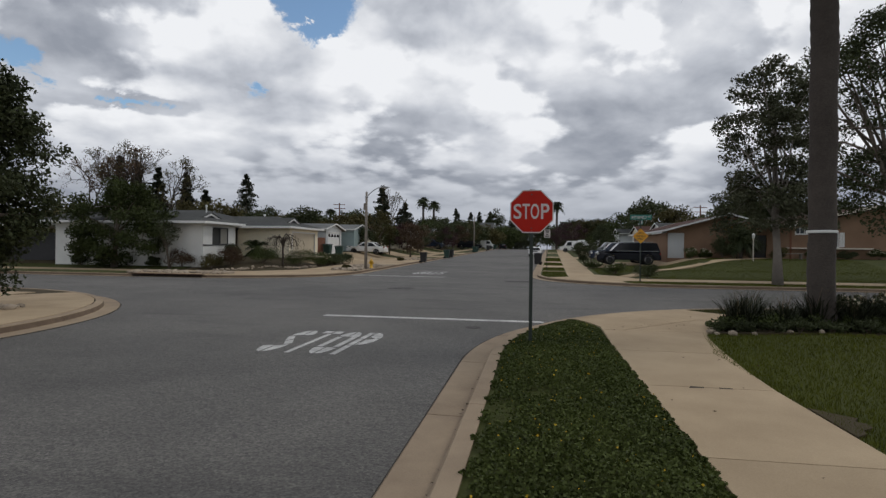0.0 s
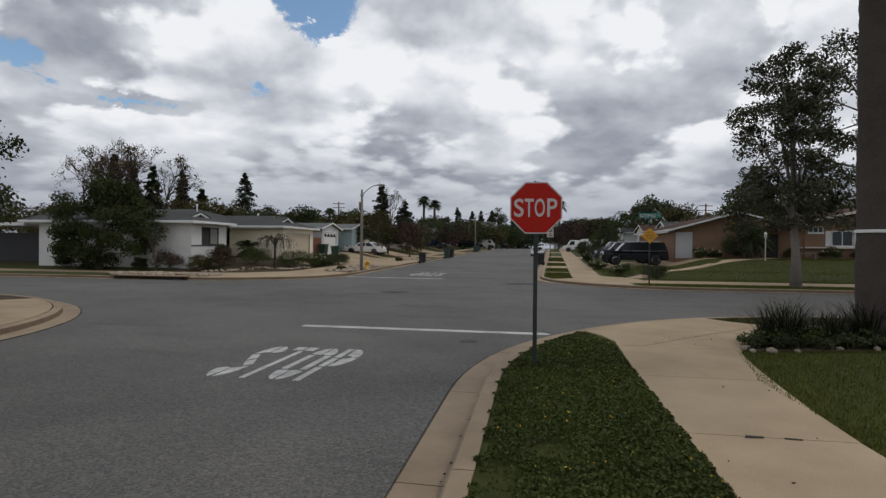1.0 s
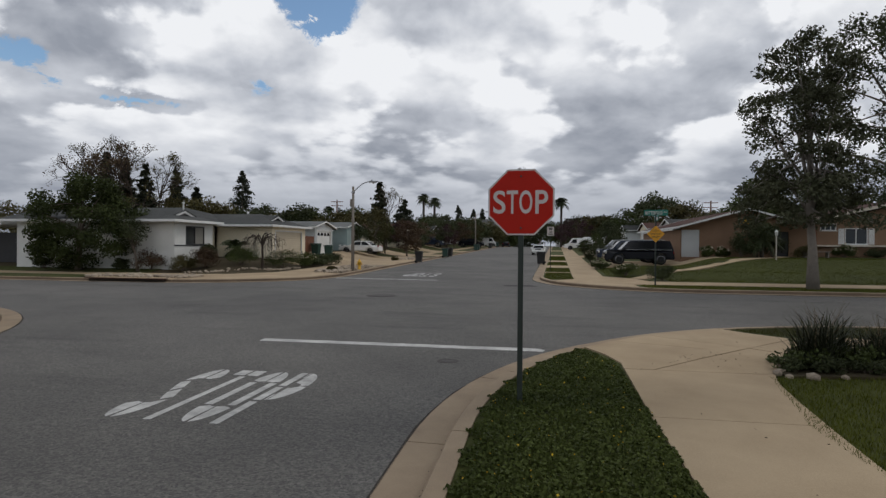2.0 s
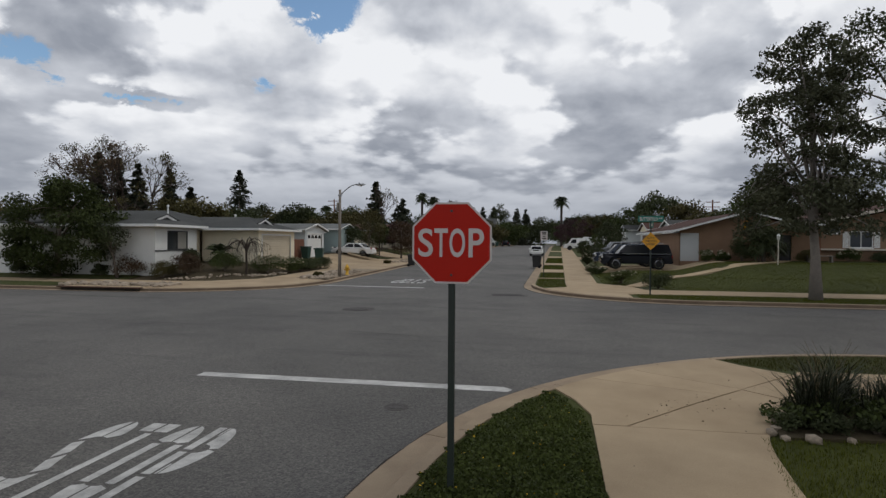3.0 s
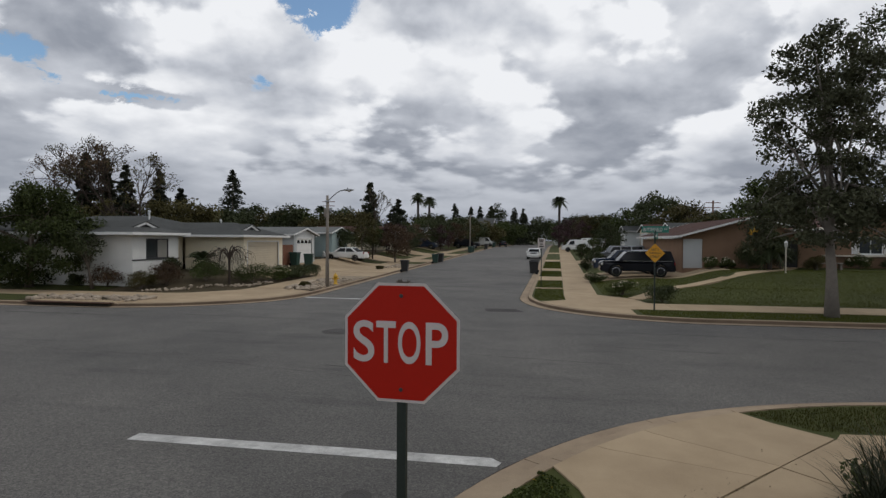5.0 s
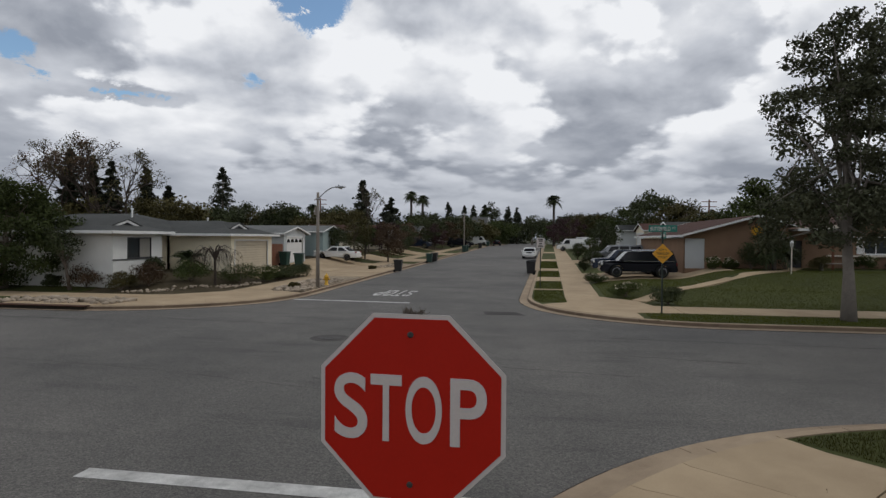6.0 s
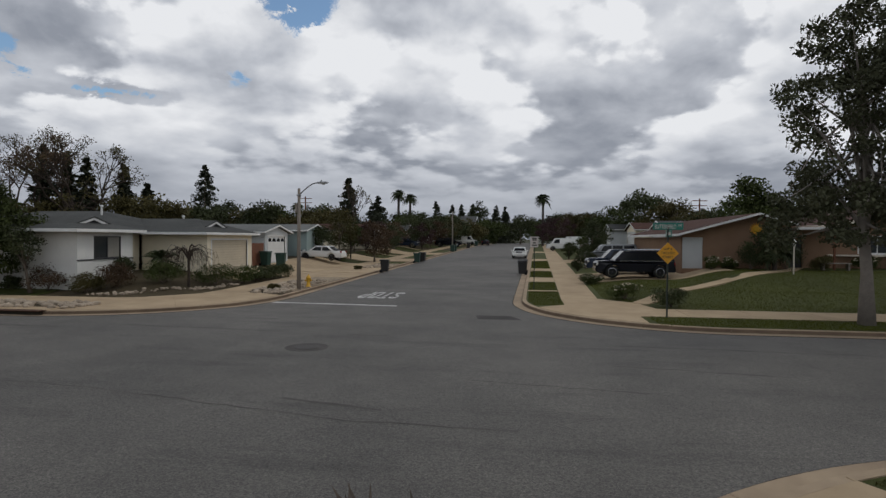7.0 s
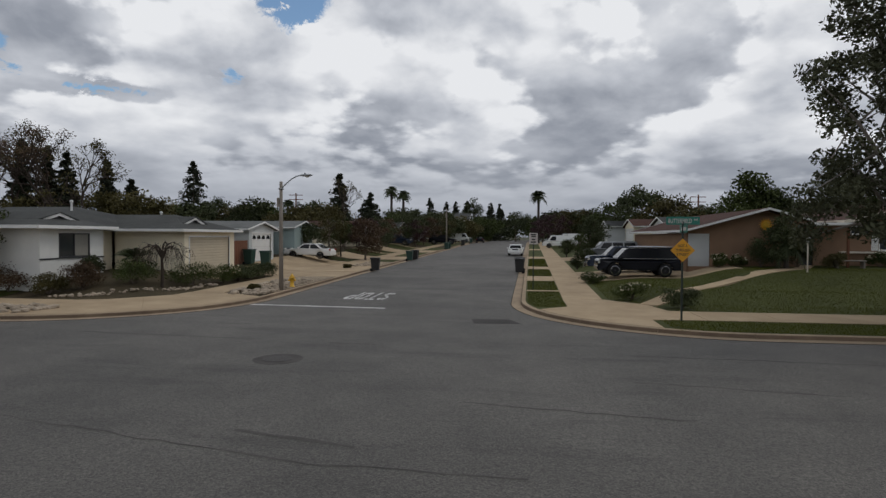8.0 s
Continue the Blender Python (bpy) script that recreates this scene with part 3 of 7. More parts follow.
# far right corner
far_walk = walk_strip("pavement_far", "pale concrete pavement running up the far street", 2.25, 4.05, 28.5, 150, 2.6, "y", True)
cc = (7.88, 27.65, 7.32)
slab([(2.25, 28.49), (2.25, 25.95), *arc(*cc, 201, 246, 8), (4.95, 22.75), (6.0, 22.85), (6.9, 22.9), (6.9, 25.2), (6.15, 25.25), (5.9, 26.2), (5.7, 27.0), (5.2, 27.5), (4.6, 27.95), (4.15, 28.49)], far_walk)
walk_strip("pavement_cross_far", "pale concrete pavement along the crossing street", 6.91, 60, 22.9, 25.2, 2.6, "x")
# aprons that cut the far planting strip
for y0, y1 in ((31.6, 32.0), (37.3, 40.6), (47, 50), (62, 66), (84, 88)):
    slab([(0.55 + shear(y0), y0), (2.24 + shear(y0), y0), (2.24 + shear(y1), y1), (0.55 + shear(y1), y1)], far_walk)
# far left corner
left_walk = walk_strip("pavement_left", "pale concrete pavement up the far street", -16.3, -14.5, 28.6, 150, 2.6, "y", True)
dc = (-20.0, 28.1, 7.92)
rear = [(-19.69, 25.0), (-18.4, 25.4), (-17.2, 26.2), (-16.5, 27.3), (-16.3, 28.59)]
turns = [-88, -66, -47, -28, -5]
for k in range(4):
    slab([*arc(*dc, turns[k], turns[k + 1], 4), *([(-14.5, 28.59)] if k == 3 else []), rear[k + 1], rear[k]], left_walk)
walk_strip("pavement_cross_left", "pale concrete pavement along the crossing street", -60, -19.7, 22.9, 25.0, 2.6, "x")


# ---- road markings ----
def flat_sheet(name, polys, z, material, label, category):
    verts, faces = [], []
    for p in polys:
        area = sum(p[k][0] * p[(k + 1) % len(p)][1] - p[(k + 1) % len(p)][0] * p[k][1] for k in range(len(p)))
        q = p if area > 0 else p[::-1]
        faces.append(tuple(range(len(verts), len(verts) + len(q))))
        verts += [(x, y, road_z(y) + z) for x, y in q]
    return tagged(mesh(name, verts, faces, material), label, category, "", "structure")


flat_sheet("stop_line", [[(-5.58, 4.50), (0.30, 4.46), (0.36, 4.62), (0.20, 4.78), (-5.58, 4.80)]], 0.005, PAINT, "worn white stop line across a traffic lane", "road marking")
flat_sheet("stop_line_far", [[(-11.75, 25.6), (-5.5, 25.25), (-5.5, 25.55), (-11.75, 25.9)]], 0.005, PAINT, "worn white stop line across the far lane", "road marking")


# ---- plants: helpers ----
def leaf_mesh(name, pts, size, material, parent, seed, flat=0.0, aspect=2.0, vary=0.4):
    """Many small bent leaves at pts, each of four corners."""
    rng = np.random.default_rng(seed)
    n = len(pts)
    a = rng.normal(size=(n, 3))
    a[:, 2] *= 1 - flat
    a /= np.linalg.norm(a, axis=1)[:, None] + 1e-9
    b = rng.normal(size=(n, 3))
    b -= (b * a).sum(1)[:, None] * a
    b /= np.linalg.norm(b, axis=1)[:, None] + 1e-9
    c = np.cross(a, b)
    s = size * (1 + vary * (rng.random(n) * 2 - 1))[:, None]
    v = np.empty((n, 4, 3))
    v[:, 0] = pts - a * s * 0.5
    v[:, 1] = pts + b * s * 0.5 / aspect + c * s * 0.08
    v[:, 2] = pts + a * s * 0.5
    v[:, 3] = pts - b * s * 0.5 / aspect + c * s * 0.08
    me = bpy.data.meshes.new(name)
    me.vertices.add(n * 4)
    me.vertices.foreach_set("co", v.reshape(-1))
    me.loops.add(n * 4)
    me.loops.foreach_set("vertex_index", np.arange(n * 4))
    me.polygons.add(n)
    me.polygons.foreach_set("loop_start", np.arange(n) * 4)
    me.update()
    me.validate()
    return link(name, me, material, parent)


def clumps(rng, n, centres, radius, squash=0.7):
    """n points gathered round the centres, denser inside each clump."""
    k = rng.integers(0, len(centres), n)
    d = rng.normal(size=(n, 3))
    d /= np.linalg.norm(d, axis=1)[:, None]
    r = radius * rng.random(n) ** 0.55
    p = centres[k] + d * r[:, None] * np.array([1, 1, squash])
    return p


def limbs(bm, rng, base, top, r0, crown, count, seg=8, lean=(0, 0)):
    """A tapered trunk and limbs that reach into the crown; returns the limb ends."""
    zs = np.linspace(0, 1, 6)
    trunk = [(base[0] + lean[0] * t + rng.normal() * 0.04 * r0 * 8 * t, base[1] + lean[1] * t + rng.normal() * 0.04 * r0 * 8 * t, base[2] + (top - base[2]) * t) for t in zs]
    radii = [r0 * (1.35 if t == 0 else 1.0) * (1 - 0.72 * t) for t in zs]
    add_tube(bm, trunk, radii, seg)
    ends = []
    for k in range(count):
        t = 0.35 + 0.6 * rng.random()
        i = min(4, int(t * 5))
        s = Vector(trunk[i]).lerp(Vector(trunk[i + 1]), t * 5 - i)
        e = Vector(crown[rng.integers(0, len(crown))])
        mid = s.lerp(e, 0.5) + Vector((rng.normal() * 0.2, rng.normal() * 0.2, 0.25 * (e - s).length * 0.3))
        rr = r0 * (1 - 0.72 * t) * 0.55
        add_tube(bm, [s, mid, e], [rr, rr * 0.6, rr * 0.18], 5, False)
        ends.append((s, mid, e))
    return ends


def tree(name, x, y, z, h, r, leaf, label, seed, r0=0.2, bottom=0.35, n=5000, size=0.16, clumps_n=40, clump_r=0.9, lean=(0, 0), bark=None, squash=1.0, limbs_n=14, category="tree", group="", parts=("trunk", "crown"), skirt=0):
    """A broad tree: trunk, limbs and a crown of leaf clumps with gaps."""
    rng = np.random.default_rng(seed)
    t = thing(name, x, y, z, 0, label, category, group)
    c = []
    mid, half = h * (1 + bottom) / 2, h * (1 - bottom) / 2
    while len(c) < clumps_n:
        d = rng.uniform(-1, 1, 3)
        q = np.linalg.norm(d)
        if q > 1 or q < 0.35:
            continue
        wide = r * (1.0 - 0.35 * max(0.0, d[2])) * (0.8 + 0.35 * rng.random())
        c.append((lean[0] + d[0] * wide, lean[1] + d[1] * wide * squash, mid + d[2] * half))
    for _ in range(skirt):  # low boughs that hang out wide
        a, q = rng.random() * 6.283, r * rng.uniform(0.25, 0.95)
        c.append((lean[0] + math.cos(a) * q, lean[1] + math.sin(a) * q, h * bottom + rng.uniform(0.5, 2.6) - 0.18 * q))
    c = np.array(c)
    bm = bmesh.new()
    limbs(bm, rng, (0, 0, -0.1), h * 0.8, r0, c, limbs_n, 8, lean)
    part(parts[0], bm, bark or BARK, t, "", True)
    pts = clumps(rng, n, c, clump_r)
    pts = pts[pts[:, 2] > 0.12]
    leaf_mesh(parts[1], pts, size, leaf, t, seed)
    return t


def bare_tree(name, x, y, z, h, r, label, seed, leaf=None, n=1500, r0=0.16, size=0.2, spread=0.55):
    """A nearly leafless tree: forking twigs with a thin scatter of leaves."""
    rng = np.random.default_rng(seed)
    t = thing(name, x, y, z, 0, label, "tree")
    bm = bmesh.new()
    ends = []

    def grow(p, d, length, rad, depth):
        q = p + d * length
        add_tube(bm, [p, p.lerp(q, 0.5) + Vector(rng.normal(size=3)) * length * 0.05, q], [rad, rad * 0.8, rad * 0.62], 5, False)
        if depth == 0:
            ends.append(q)
            return
        for _ in range(3 if depth > 1 else 4):
            nd = (d + Vector(rng.normal(size=3)) * spread + Vector((0, 0, 0.12))).normalized()
            grow(q, nd, length * (0.62 + 0.2 * rng.random()), rad * 0.6, depth - 1)

    grow(Vector((0, 0, -0.1)), Vector((0, 0, 1)), h * 0.34, r0, 4)
    part("trunk", bm, BARK_DARK, t)
    if leaf is not None:
        e = np.array([tuple(q) for q in ends])
        leaf_mesh("crown", clumps(rng, n, e, r * 0.16), size, leaf, t, seed)
    return t


def conifer(name, x, y, z, h, r, label, seed, n=5200, size=0.34, leaf=None, thin=0.0):
    rng = np.random.default_rng(seed)
    t = thing(name, x, y, z, 0, label, "tree", "conifers")
    bm = bmesh.new()
    add_tube(bm, [(0, 0, -0.2), (0, 0, h * 0.5), (0, 0, h * 0.97)], [0.022 * h, 0.014 * h, 0.004 * h], 7)
    part("trunk", bm, BARK, t, "", True)
    nb = 150
    hb = 0.06 + 0.94 * rng.random(nb) ** 1.15
    ln = r * (1 - hb) ** (0.75 + thin) * (0.55 + 0.6 * rng.random(nb)) + 0.12
    az = rng.random(nb) * 2 * math.pi
    k = rng.integers(0, nb, n)
    f = rng.random(n) ** 0.6
    rad = ln[k] * f
    pts = np.stack([np.cos(az[k]) * rad, np.sin(az[k]) * rad, h * hb[k] - 0.28 * rad], 1) + rng.normal(size=(n, 3)) * (0.05 + 0.10 * ln[k])[:, None] * np.array([1, 1, 0.7])
    leaf_mesh("crown", pts, size, leaf or LEAF_CONIFER, t, seed, 0.3, 2.2)
    return t


def palm(name, x, y, z, h, r, label, seed, r0=0.18, fronds=26, fine=9, skirt=True):
    """A tall palm: ringed trunk, fronds with leaflets, dead skirt."""
    rng = np.random.default_rng(seed)
    t = thing(name, x, y, z, 0, label, "palm", "palms")
    bm = bmesh.new()
    n = 70
    pts = [(0.04 * math.sin(k * 0.5) * r0, 0, -0.1 + h * k / n) for k in range(n + 1)]
    add_tube(bm, pts, [r0 * (1.05 if k % 2 else 1.0) * (1.3 - 0.3 * min(1, k / 4)) for k in range(n + 1)], 14)
    part("trunk", bm, PALMBARK, t, "", True)
    v, f = [], []
    for k in range(fronds):
        az = 2.4 * k + rng.random() * 0.4
        el = radians(rng.uniform(-35, 75))
        d = Vector((math.cos(az) * math.cos(el), math.sin(az) * math.cos(el), math.sin(el)))
        p = Vector((0, 0, h))
        side = d.cross(Vector((0, 0, 1))).normalized()
        prev = p
        for j in range(fine):
            q = p + d * r * (j + 1) / fine - Vector((0, 0, 1)) * 0.55 * r * ((j + 1) / fine) ** 2
            w = r * 0.30 * math.sin(math.pi * (0.15 + 0.8 * (j + 1) / fine))
            for s in (-1, 1):
                tip = q + side * s * w + (q - prev) * 0.8 - Vector((0, 0, w * 0.45))
                i = len(v)
                v += [prev, q, tip]
                f.append((i, i + 1, i + 2))
            prev = q
    mesh("crown", v, f, LEAF_PALM, t)
    return t


def shrub(name, x, y, z, r, h, leaf, label, seed, n=1500, size=0.07, flowers=None, group="shrubs", squash=1.0):
    rng = np.random.default_rng(seed)
    t = thing(name, x, y, z, rng.uniform(0, 360), label, "shrub", group)
    c = []
    while len(c) < 16:
        d = rng.uniform(-1, 1, 3)
        if np.linalg.norm(d) < 1 and d[2] > -0.5:
            c.append((d[0] * r * 0.72, d[1] * r * 0.72 * squash, h * 0.45 + d[2] * h * 0.42))
    c = np.array(c)
    bm = bmesh.new()
    for q in c[:9]:
        add_tube(bm, [(0, 0, -0.05), (q[0] * 0.4, q[1] * 0.4, q[2] * 0.6), tuple(q)], [0.02, 0.014, 0.006], 4, False)
    tagged(part("stem", bm, BARK, t), kind="stuff")
    pts = clumps(rng, n, c, r * 0.42, h / r * 0.55)
    pts = pts[pts[:, 2] > 0.01]
    leaf_mesh("foliage", pts, size, leaf, t, seed)
    if flowers is not None:
        top = pts[pts[:, 2] > h * 0.45]
        leaf_mesh("blossom", top[: max(12, len(top) // 14)] + np.array([0, 0, 0.05]), size * 1.2, flowers, t, seed + 1, 0.5, 1.2)
    return t


# ---- signs by the near corner ----
def octagon(w):
    a = w / 2 / math.cos(math.pi / 8)
    return [(a * math.cos(math.pi / 8 + k * math.pi / 4), a * math.sin(math.pi / 8 + k * math.pi / 4)) for k in range(8)]


def fit_letters(name, text, width, height, material, parent, x, y, z, label="", bold=0.0, face=1):
    """Letters of a given width and height centred on x, z, standing proud of the plane y; face -1 reads from behind."""
    ob = lettering(name, text, 1.0, material, parent, UPRIGHT, 0.004, 1.0, label, bold)
    co = [v.co for v in ob.data.vertices]
    x0, x1 = min(c.x for c in co), max(c.x for c in co)
    z0, z1 = min(c.z for c in co), max(c.z for c in co)
    m = Matrix.Translation((x, y, z)) @ (Matrix.Rotation(math.pi, 4, "Z") if face < 0 else Matrix()) @ Matrix.Diagonal((width / (x1 - x0), 1, height / (z1 - z0), 1)) @ Matrix.Translation((-(x0 + x1) / 2, 0, -(z0 + z1) / 2))
    ob.data.transform(m)
    return ob


def stop_sign(x, y, z, cz, rz, label, w=0.762):
    s = thing("stop_sign", x, y, z, rz, label, "road sign")
    bm = bmesh.new()
    add_box(bm, -0.030, 0.030, 0.012, 0.018, -0.1, cz + 0.36)
    add_box(bm, -0.030, -0.024, 0.018, 0.052, -0.1, cz + 0.36)
    add_box(bm, 0.024, 0.030, 0.018, 0.052, -0.1, cz + 0.36)
    part("post", bm, GREENPOST, s, "dark green steel channel post")
    bm = bmesh.new()
    add_prism(bm, [(a, b + cz) for a, b in octagon(w)], 0.004, None, 0.0)
    plate = part("plate", bm, SIGNWHITE, s, "white bordered octagonal sign plate")
    bm = bmesh.new()
    add_prism(bm, [(a, b + cz) for a, b in octagon(w - 0.036)], 0.003, Matrix.Translation((0, -0.0025, 0)))
    part("red_field", bm, SIGNRED, plate, "scratched red sign face")
    for ch, cx, wd in (("S", -0.250, 0.142), ("T", -0.100, 0.130), ("O", 0.056, 0.148), ("P", 0.236, 0.144)):
        fit_letters("letter", ch, wd, 0.268, SIGNWHITE, plate, cx, -0.004, cz + 0.002, "white letter", 0.012)
    for dz in (0.30, -0.30):
        bm = bmesh.new()
        add_lathe(bm, [(0.013, 0), (0.013, 0.004), (0.008, 0.008)], 10, Matrix.Translation((0, -0.002, cz + dz)) @ Matrix.Rotation(radians(90), 4, "X"))
        part("bolt", bm, IRON, plate, "dark round bolt head")
    return s


sign_near = stop_sign(0.0, 0.02, 0.14, 2.405, -3.5, "red octagonal stop sign on a dark green steel post")
rng = np.random.default_rng(5)
weed = thing("dry_weed", 0.0, 0.06, 2.86, 0, "dry brown weed twigs caught behind the sign top", "weed")
vs, fs = [], []
for k in range(46):
    d = Vector((rng.normal() * 0.55, rng.normal() * 0.25, 1.0)).normalized() * rng.uniform(0.025, 0.062)
    p = Vector((rng.normal() * 0.022, rng.normal() * 0.008, 0.045))
    i = len(vs)
    vs += [p + Vector((-0.0012, 0, 0)), p + Vector((0.0012, 0, 0)), p + d + Vector((0.0004, 0, 0)), p + d * 0.6 + Vector((0.004, 0.003, 0))]
    fs += [(i, i + 1, i + 2), (i, i + 3, i + 2)]
tagged(mesh("twigs", vs, fs, BARK, weed), kind="stuff")


# ---- painted words on the road ----
def outline_ring(cx, cy, rx, ry, a0, a1, t, n=7):
    """A piece of an oval band from a0 to a1 degrees."""
    o = [(cx + rx * math.cos(radians(a0 + (a1 - a0) * k / n)), cy + ry * math.sin(radians(a0 + (a1 - a0) * k / n))) for k in range(n + 1)]
    i = [(cx + (rx - t) * math.cos(radians(a0 + (a1 - a0) * k / n)), cy + (ry - t * 0.9) * math.sin(radians(a0 + (a1 - a0) * k / n))) for k in range(n + 1)]
    return [[o[k], o[k + 1], i[k + 1], i[k]] for k in range(n)]


def rect(x0, x1, y0, y1):
    return [[(x0, y0), (x1, y0), (x1, y1), (x0, y1)]]


T = 0.27
STENCIL = {
    "S": outline_ring(0.5, 0.74, 0.5, 0.26, 12, 84, T) + outline_ring(0.5, 0.74, 0.5, 0.26, 97, 190, T) + [[(0.02, 0.655), (0.28, 0.69), (0.57, 0.55), (0.35, 0.47)]]
    + [[(0.42, 0.44), (0.64, 0.52), (0.99, 0.36), (0.72, 0.31)]] + outline_ring(0.5, 0.26, 0.5, 0.26, -84, 12, T) + outline_ring(0.5, 0.26, 0.5, 0.26, -170, -97, T),
    "T": rect(0.38, 0.62, 0.0, 0.845) + rect(0.0, 0.46, 0.875, 1.0) + rect(0.54, 1.0, 0.875, 1.0),
    "O": outline_ring(0.5, 0.74, 0.5, 0.26, 6, 85, T) + outline_ring(0.5, 0.74, 0.5, 0.26, 96, 174, T) + rect(0, T, 0.275, 0.725) + rect(1 - T, 1, 0.275, 0.725)
    + outline_ring(0.5, 0.26, 0.5, 0.26, -85, -6, T) + outline_ring(0.5, 0.26, 0.5, 0.26, -174, -96, T),
    "P": rect(0, T, 0.0, 0.36) + rect(0, T, 0.39, 0.65) + rect(0, T, 0.68, 1.0) + outline_ring(0.4, 0.70, 0.6, 0.30, 3, 86, T) + outline_ring(0.4, 0.70, 0.6, 0.30, -86, -4, T)
    + rect(0.345, 0.40, 0.88, 1.0) + rect(0.345, 0.40, 0.40, 0.51),
}


def road_word(x0, x1, y0, y1, turned, label):
    word = thing("road_word", 0, 0, 0, 0, label, "road marking", "", "structure")
    w = (x1 - x0) / 4
    for k, ch in enumerate("STOP"):
        polys = []
        for q in STENCIL[ch]:
            r = []
            for u, v in q:
                a, b = (k + 0.04 + 0.84 * u) * w, v * (y1 - y0)
                r.append((x1 - a, y1 - b) if turned else (x0 + a, y0 + b))
            polys.append([(x + shear(y), y) for x, y in r])
        ob = flat_sheet("painted_letter", polys, 0.005, PAINT, "worn white painted letter", "")
        for key in ("category", "kind"):
            if key in ob:
                del ob[key]
        ob.parent = word
    return word


road_word(-4.98, -2.98, -0.72, 1.84, False, "worn white stencilled word STOP on the asphalt")
road_word(-8.4, -6.15, 28.1, 31.0, True, "worn white stencilled word STOP facing away on the far lane")

# manhole, utility cover, patch, stains
TAR = mat("tar_patch", (0.098, 0.092, 0.085), (0.054, 0.051, 0.048), scale=2, fine=120, rough=0.9, bump=0.4)
SEAL = mat("worn_crack_seal", (0.118, 0.111, 0.101), (0.046, 0.044, 0.041), scale=3, fine=40, rough=0.85, bump=0.4, big=0.8)
PATCH = mat("dark_asphalt_patch", (0.078, 0.073, 0.068), (0.042, 0.040, 0.038), scale=2, fine=120, rough=0.9, bump=0.4)
flat_sheet("asphalt_patch", [[(-1.62, 23.0), (-0.2, 23.1), (0.3, 22.0), (-1.42, 21.9)]], 0.004, PATCH, "dark rectangular asphalt patch in the road", "road patch")
man = thing("manhole_cover", -5.95, 15.3, 0.0, 0, "round cast iron manhole cover set in the asphalt", "manhole cover", "", "structure")
bm = bmesh.new()
add_lathe(bm, [(0.62, -0.02), (0.62, 0.004), (0.40, 0.006)], 32)
part("collar", bm, TAR, man, "dark patched collar")
bm = bmesh.new()
add_lathe(bm, [(0.37, -0.02), (0.37, 0.012), (0.35, 0.015), (0.33, 0.011)], 32)
for k in range(-4, 5):
    ln = math.sqrt(0.33 ** 2 - (k * 0.07) ** 2)
    add_box(bm, k * 0.07 - 0.015, k * 0.07 + 0.015, -ln, ln, 0.008, 0.015)
part("cover", bm, IRON, man, "ribbed iron lid")
cap = thing("valve_cover", -1.35, 3.24, 0.0, 0, "small round iron valve cover in dark tar", "valve cover", "", "structure")
bm = bmesh.new()
add_lathe(bm, [(0.2, -0.02), (0.19, 0.004)], 20)
part("collar", bm, TAR, cap)
bm = bmesh.new()
add_lathe(bm, [(0.11, -0.02), (0.11, 0.008), (0.09, 0.01), (0.085, 0.006)], 20)
part("lid", bm, IRON, cap)


def tar_seam(pts, w0, label="thin dark sealed crack across the asphalt"):
    """A crack sealed with tar, wandering between pts."""
    r = random.Random(int(abs(pts[0][0] * 31 + pts[0][1] * 17)))
    line = []
    for (xa, ya), (xb, yb) in zip(pts, pts[1:]):
        n = max(2, int(math.hypot(xb - xa, yb - ya) / 0.35))
        for k in range(n):
            f = k / n
            line.append((xa + (xb - xa) * f + r.uniform(-0.05, 0.05), ya + (yb - ya) * f + r.uniform(-0.05, 0.05), w0 * r.uniform(0.35, 1.2)))
    vs, fs = [], []
    for k, (x, y, w) in enumerate(line):
        vs += [(x, y + w, road_z(y) + 0.0035), (x, y - w, road_z(y) + 0.0035)]
        if k:
            fs.append((2 * k - 2, 2 * k - 1, 2 * k + 1, 2 * k))
    return tagged(mesh("sealed_crack", vs, fs, SEAL), label, "road crack", "sealed cracks", "structure")


tar_seam([(-18, 11.2), (-9, 10.4), (-3.2, 9.1), (0.5, 8.9)], 0.025)
tar_seam([(-14, 18.3), (-9, 17.9), (-7.5, 17.9)], 0.07)
tar_seam([(-5.4, 17.6), (-3.6, 17.5)], 0.07)
tar_seam([(-4.5, 10.2), (-2.0, 9.7)], 0.05)
tar_seam([(2.5, 14.2), (7.0, 13.6)], 0.05)
tar_seam([(3.0, 17.0), (12.0, 16.6)], 0.06)
tar_seam([(-1.0, 12.2), (3.5, 11.6)], 0.035)
tar_seam([(-22, 17.6), (-15.5, 17.4)], 0.11)
tar_seam([(-10.5, 20.6), (-8.8, 20.6)], 0.06)


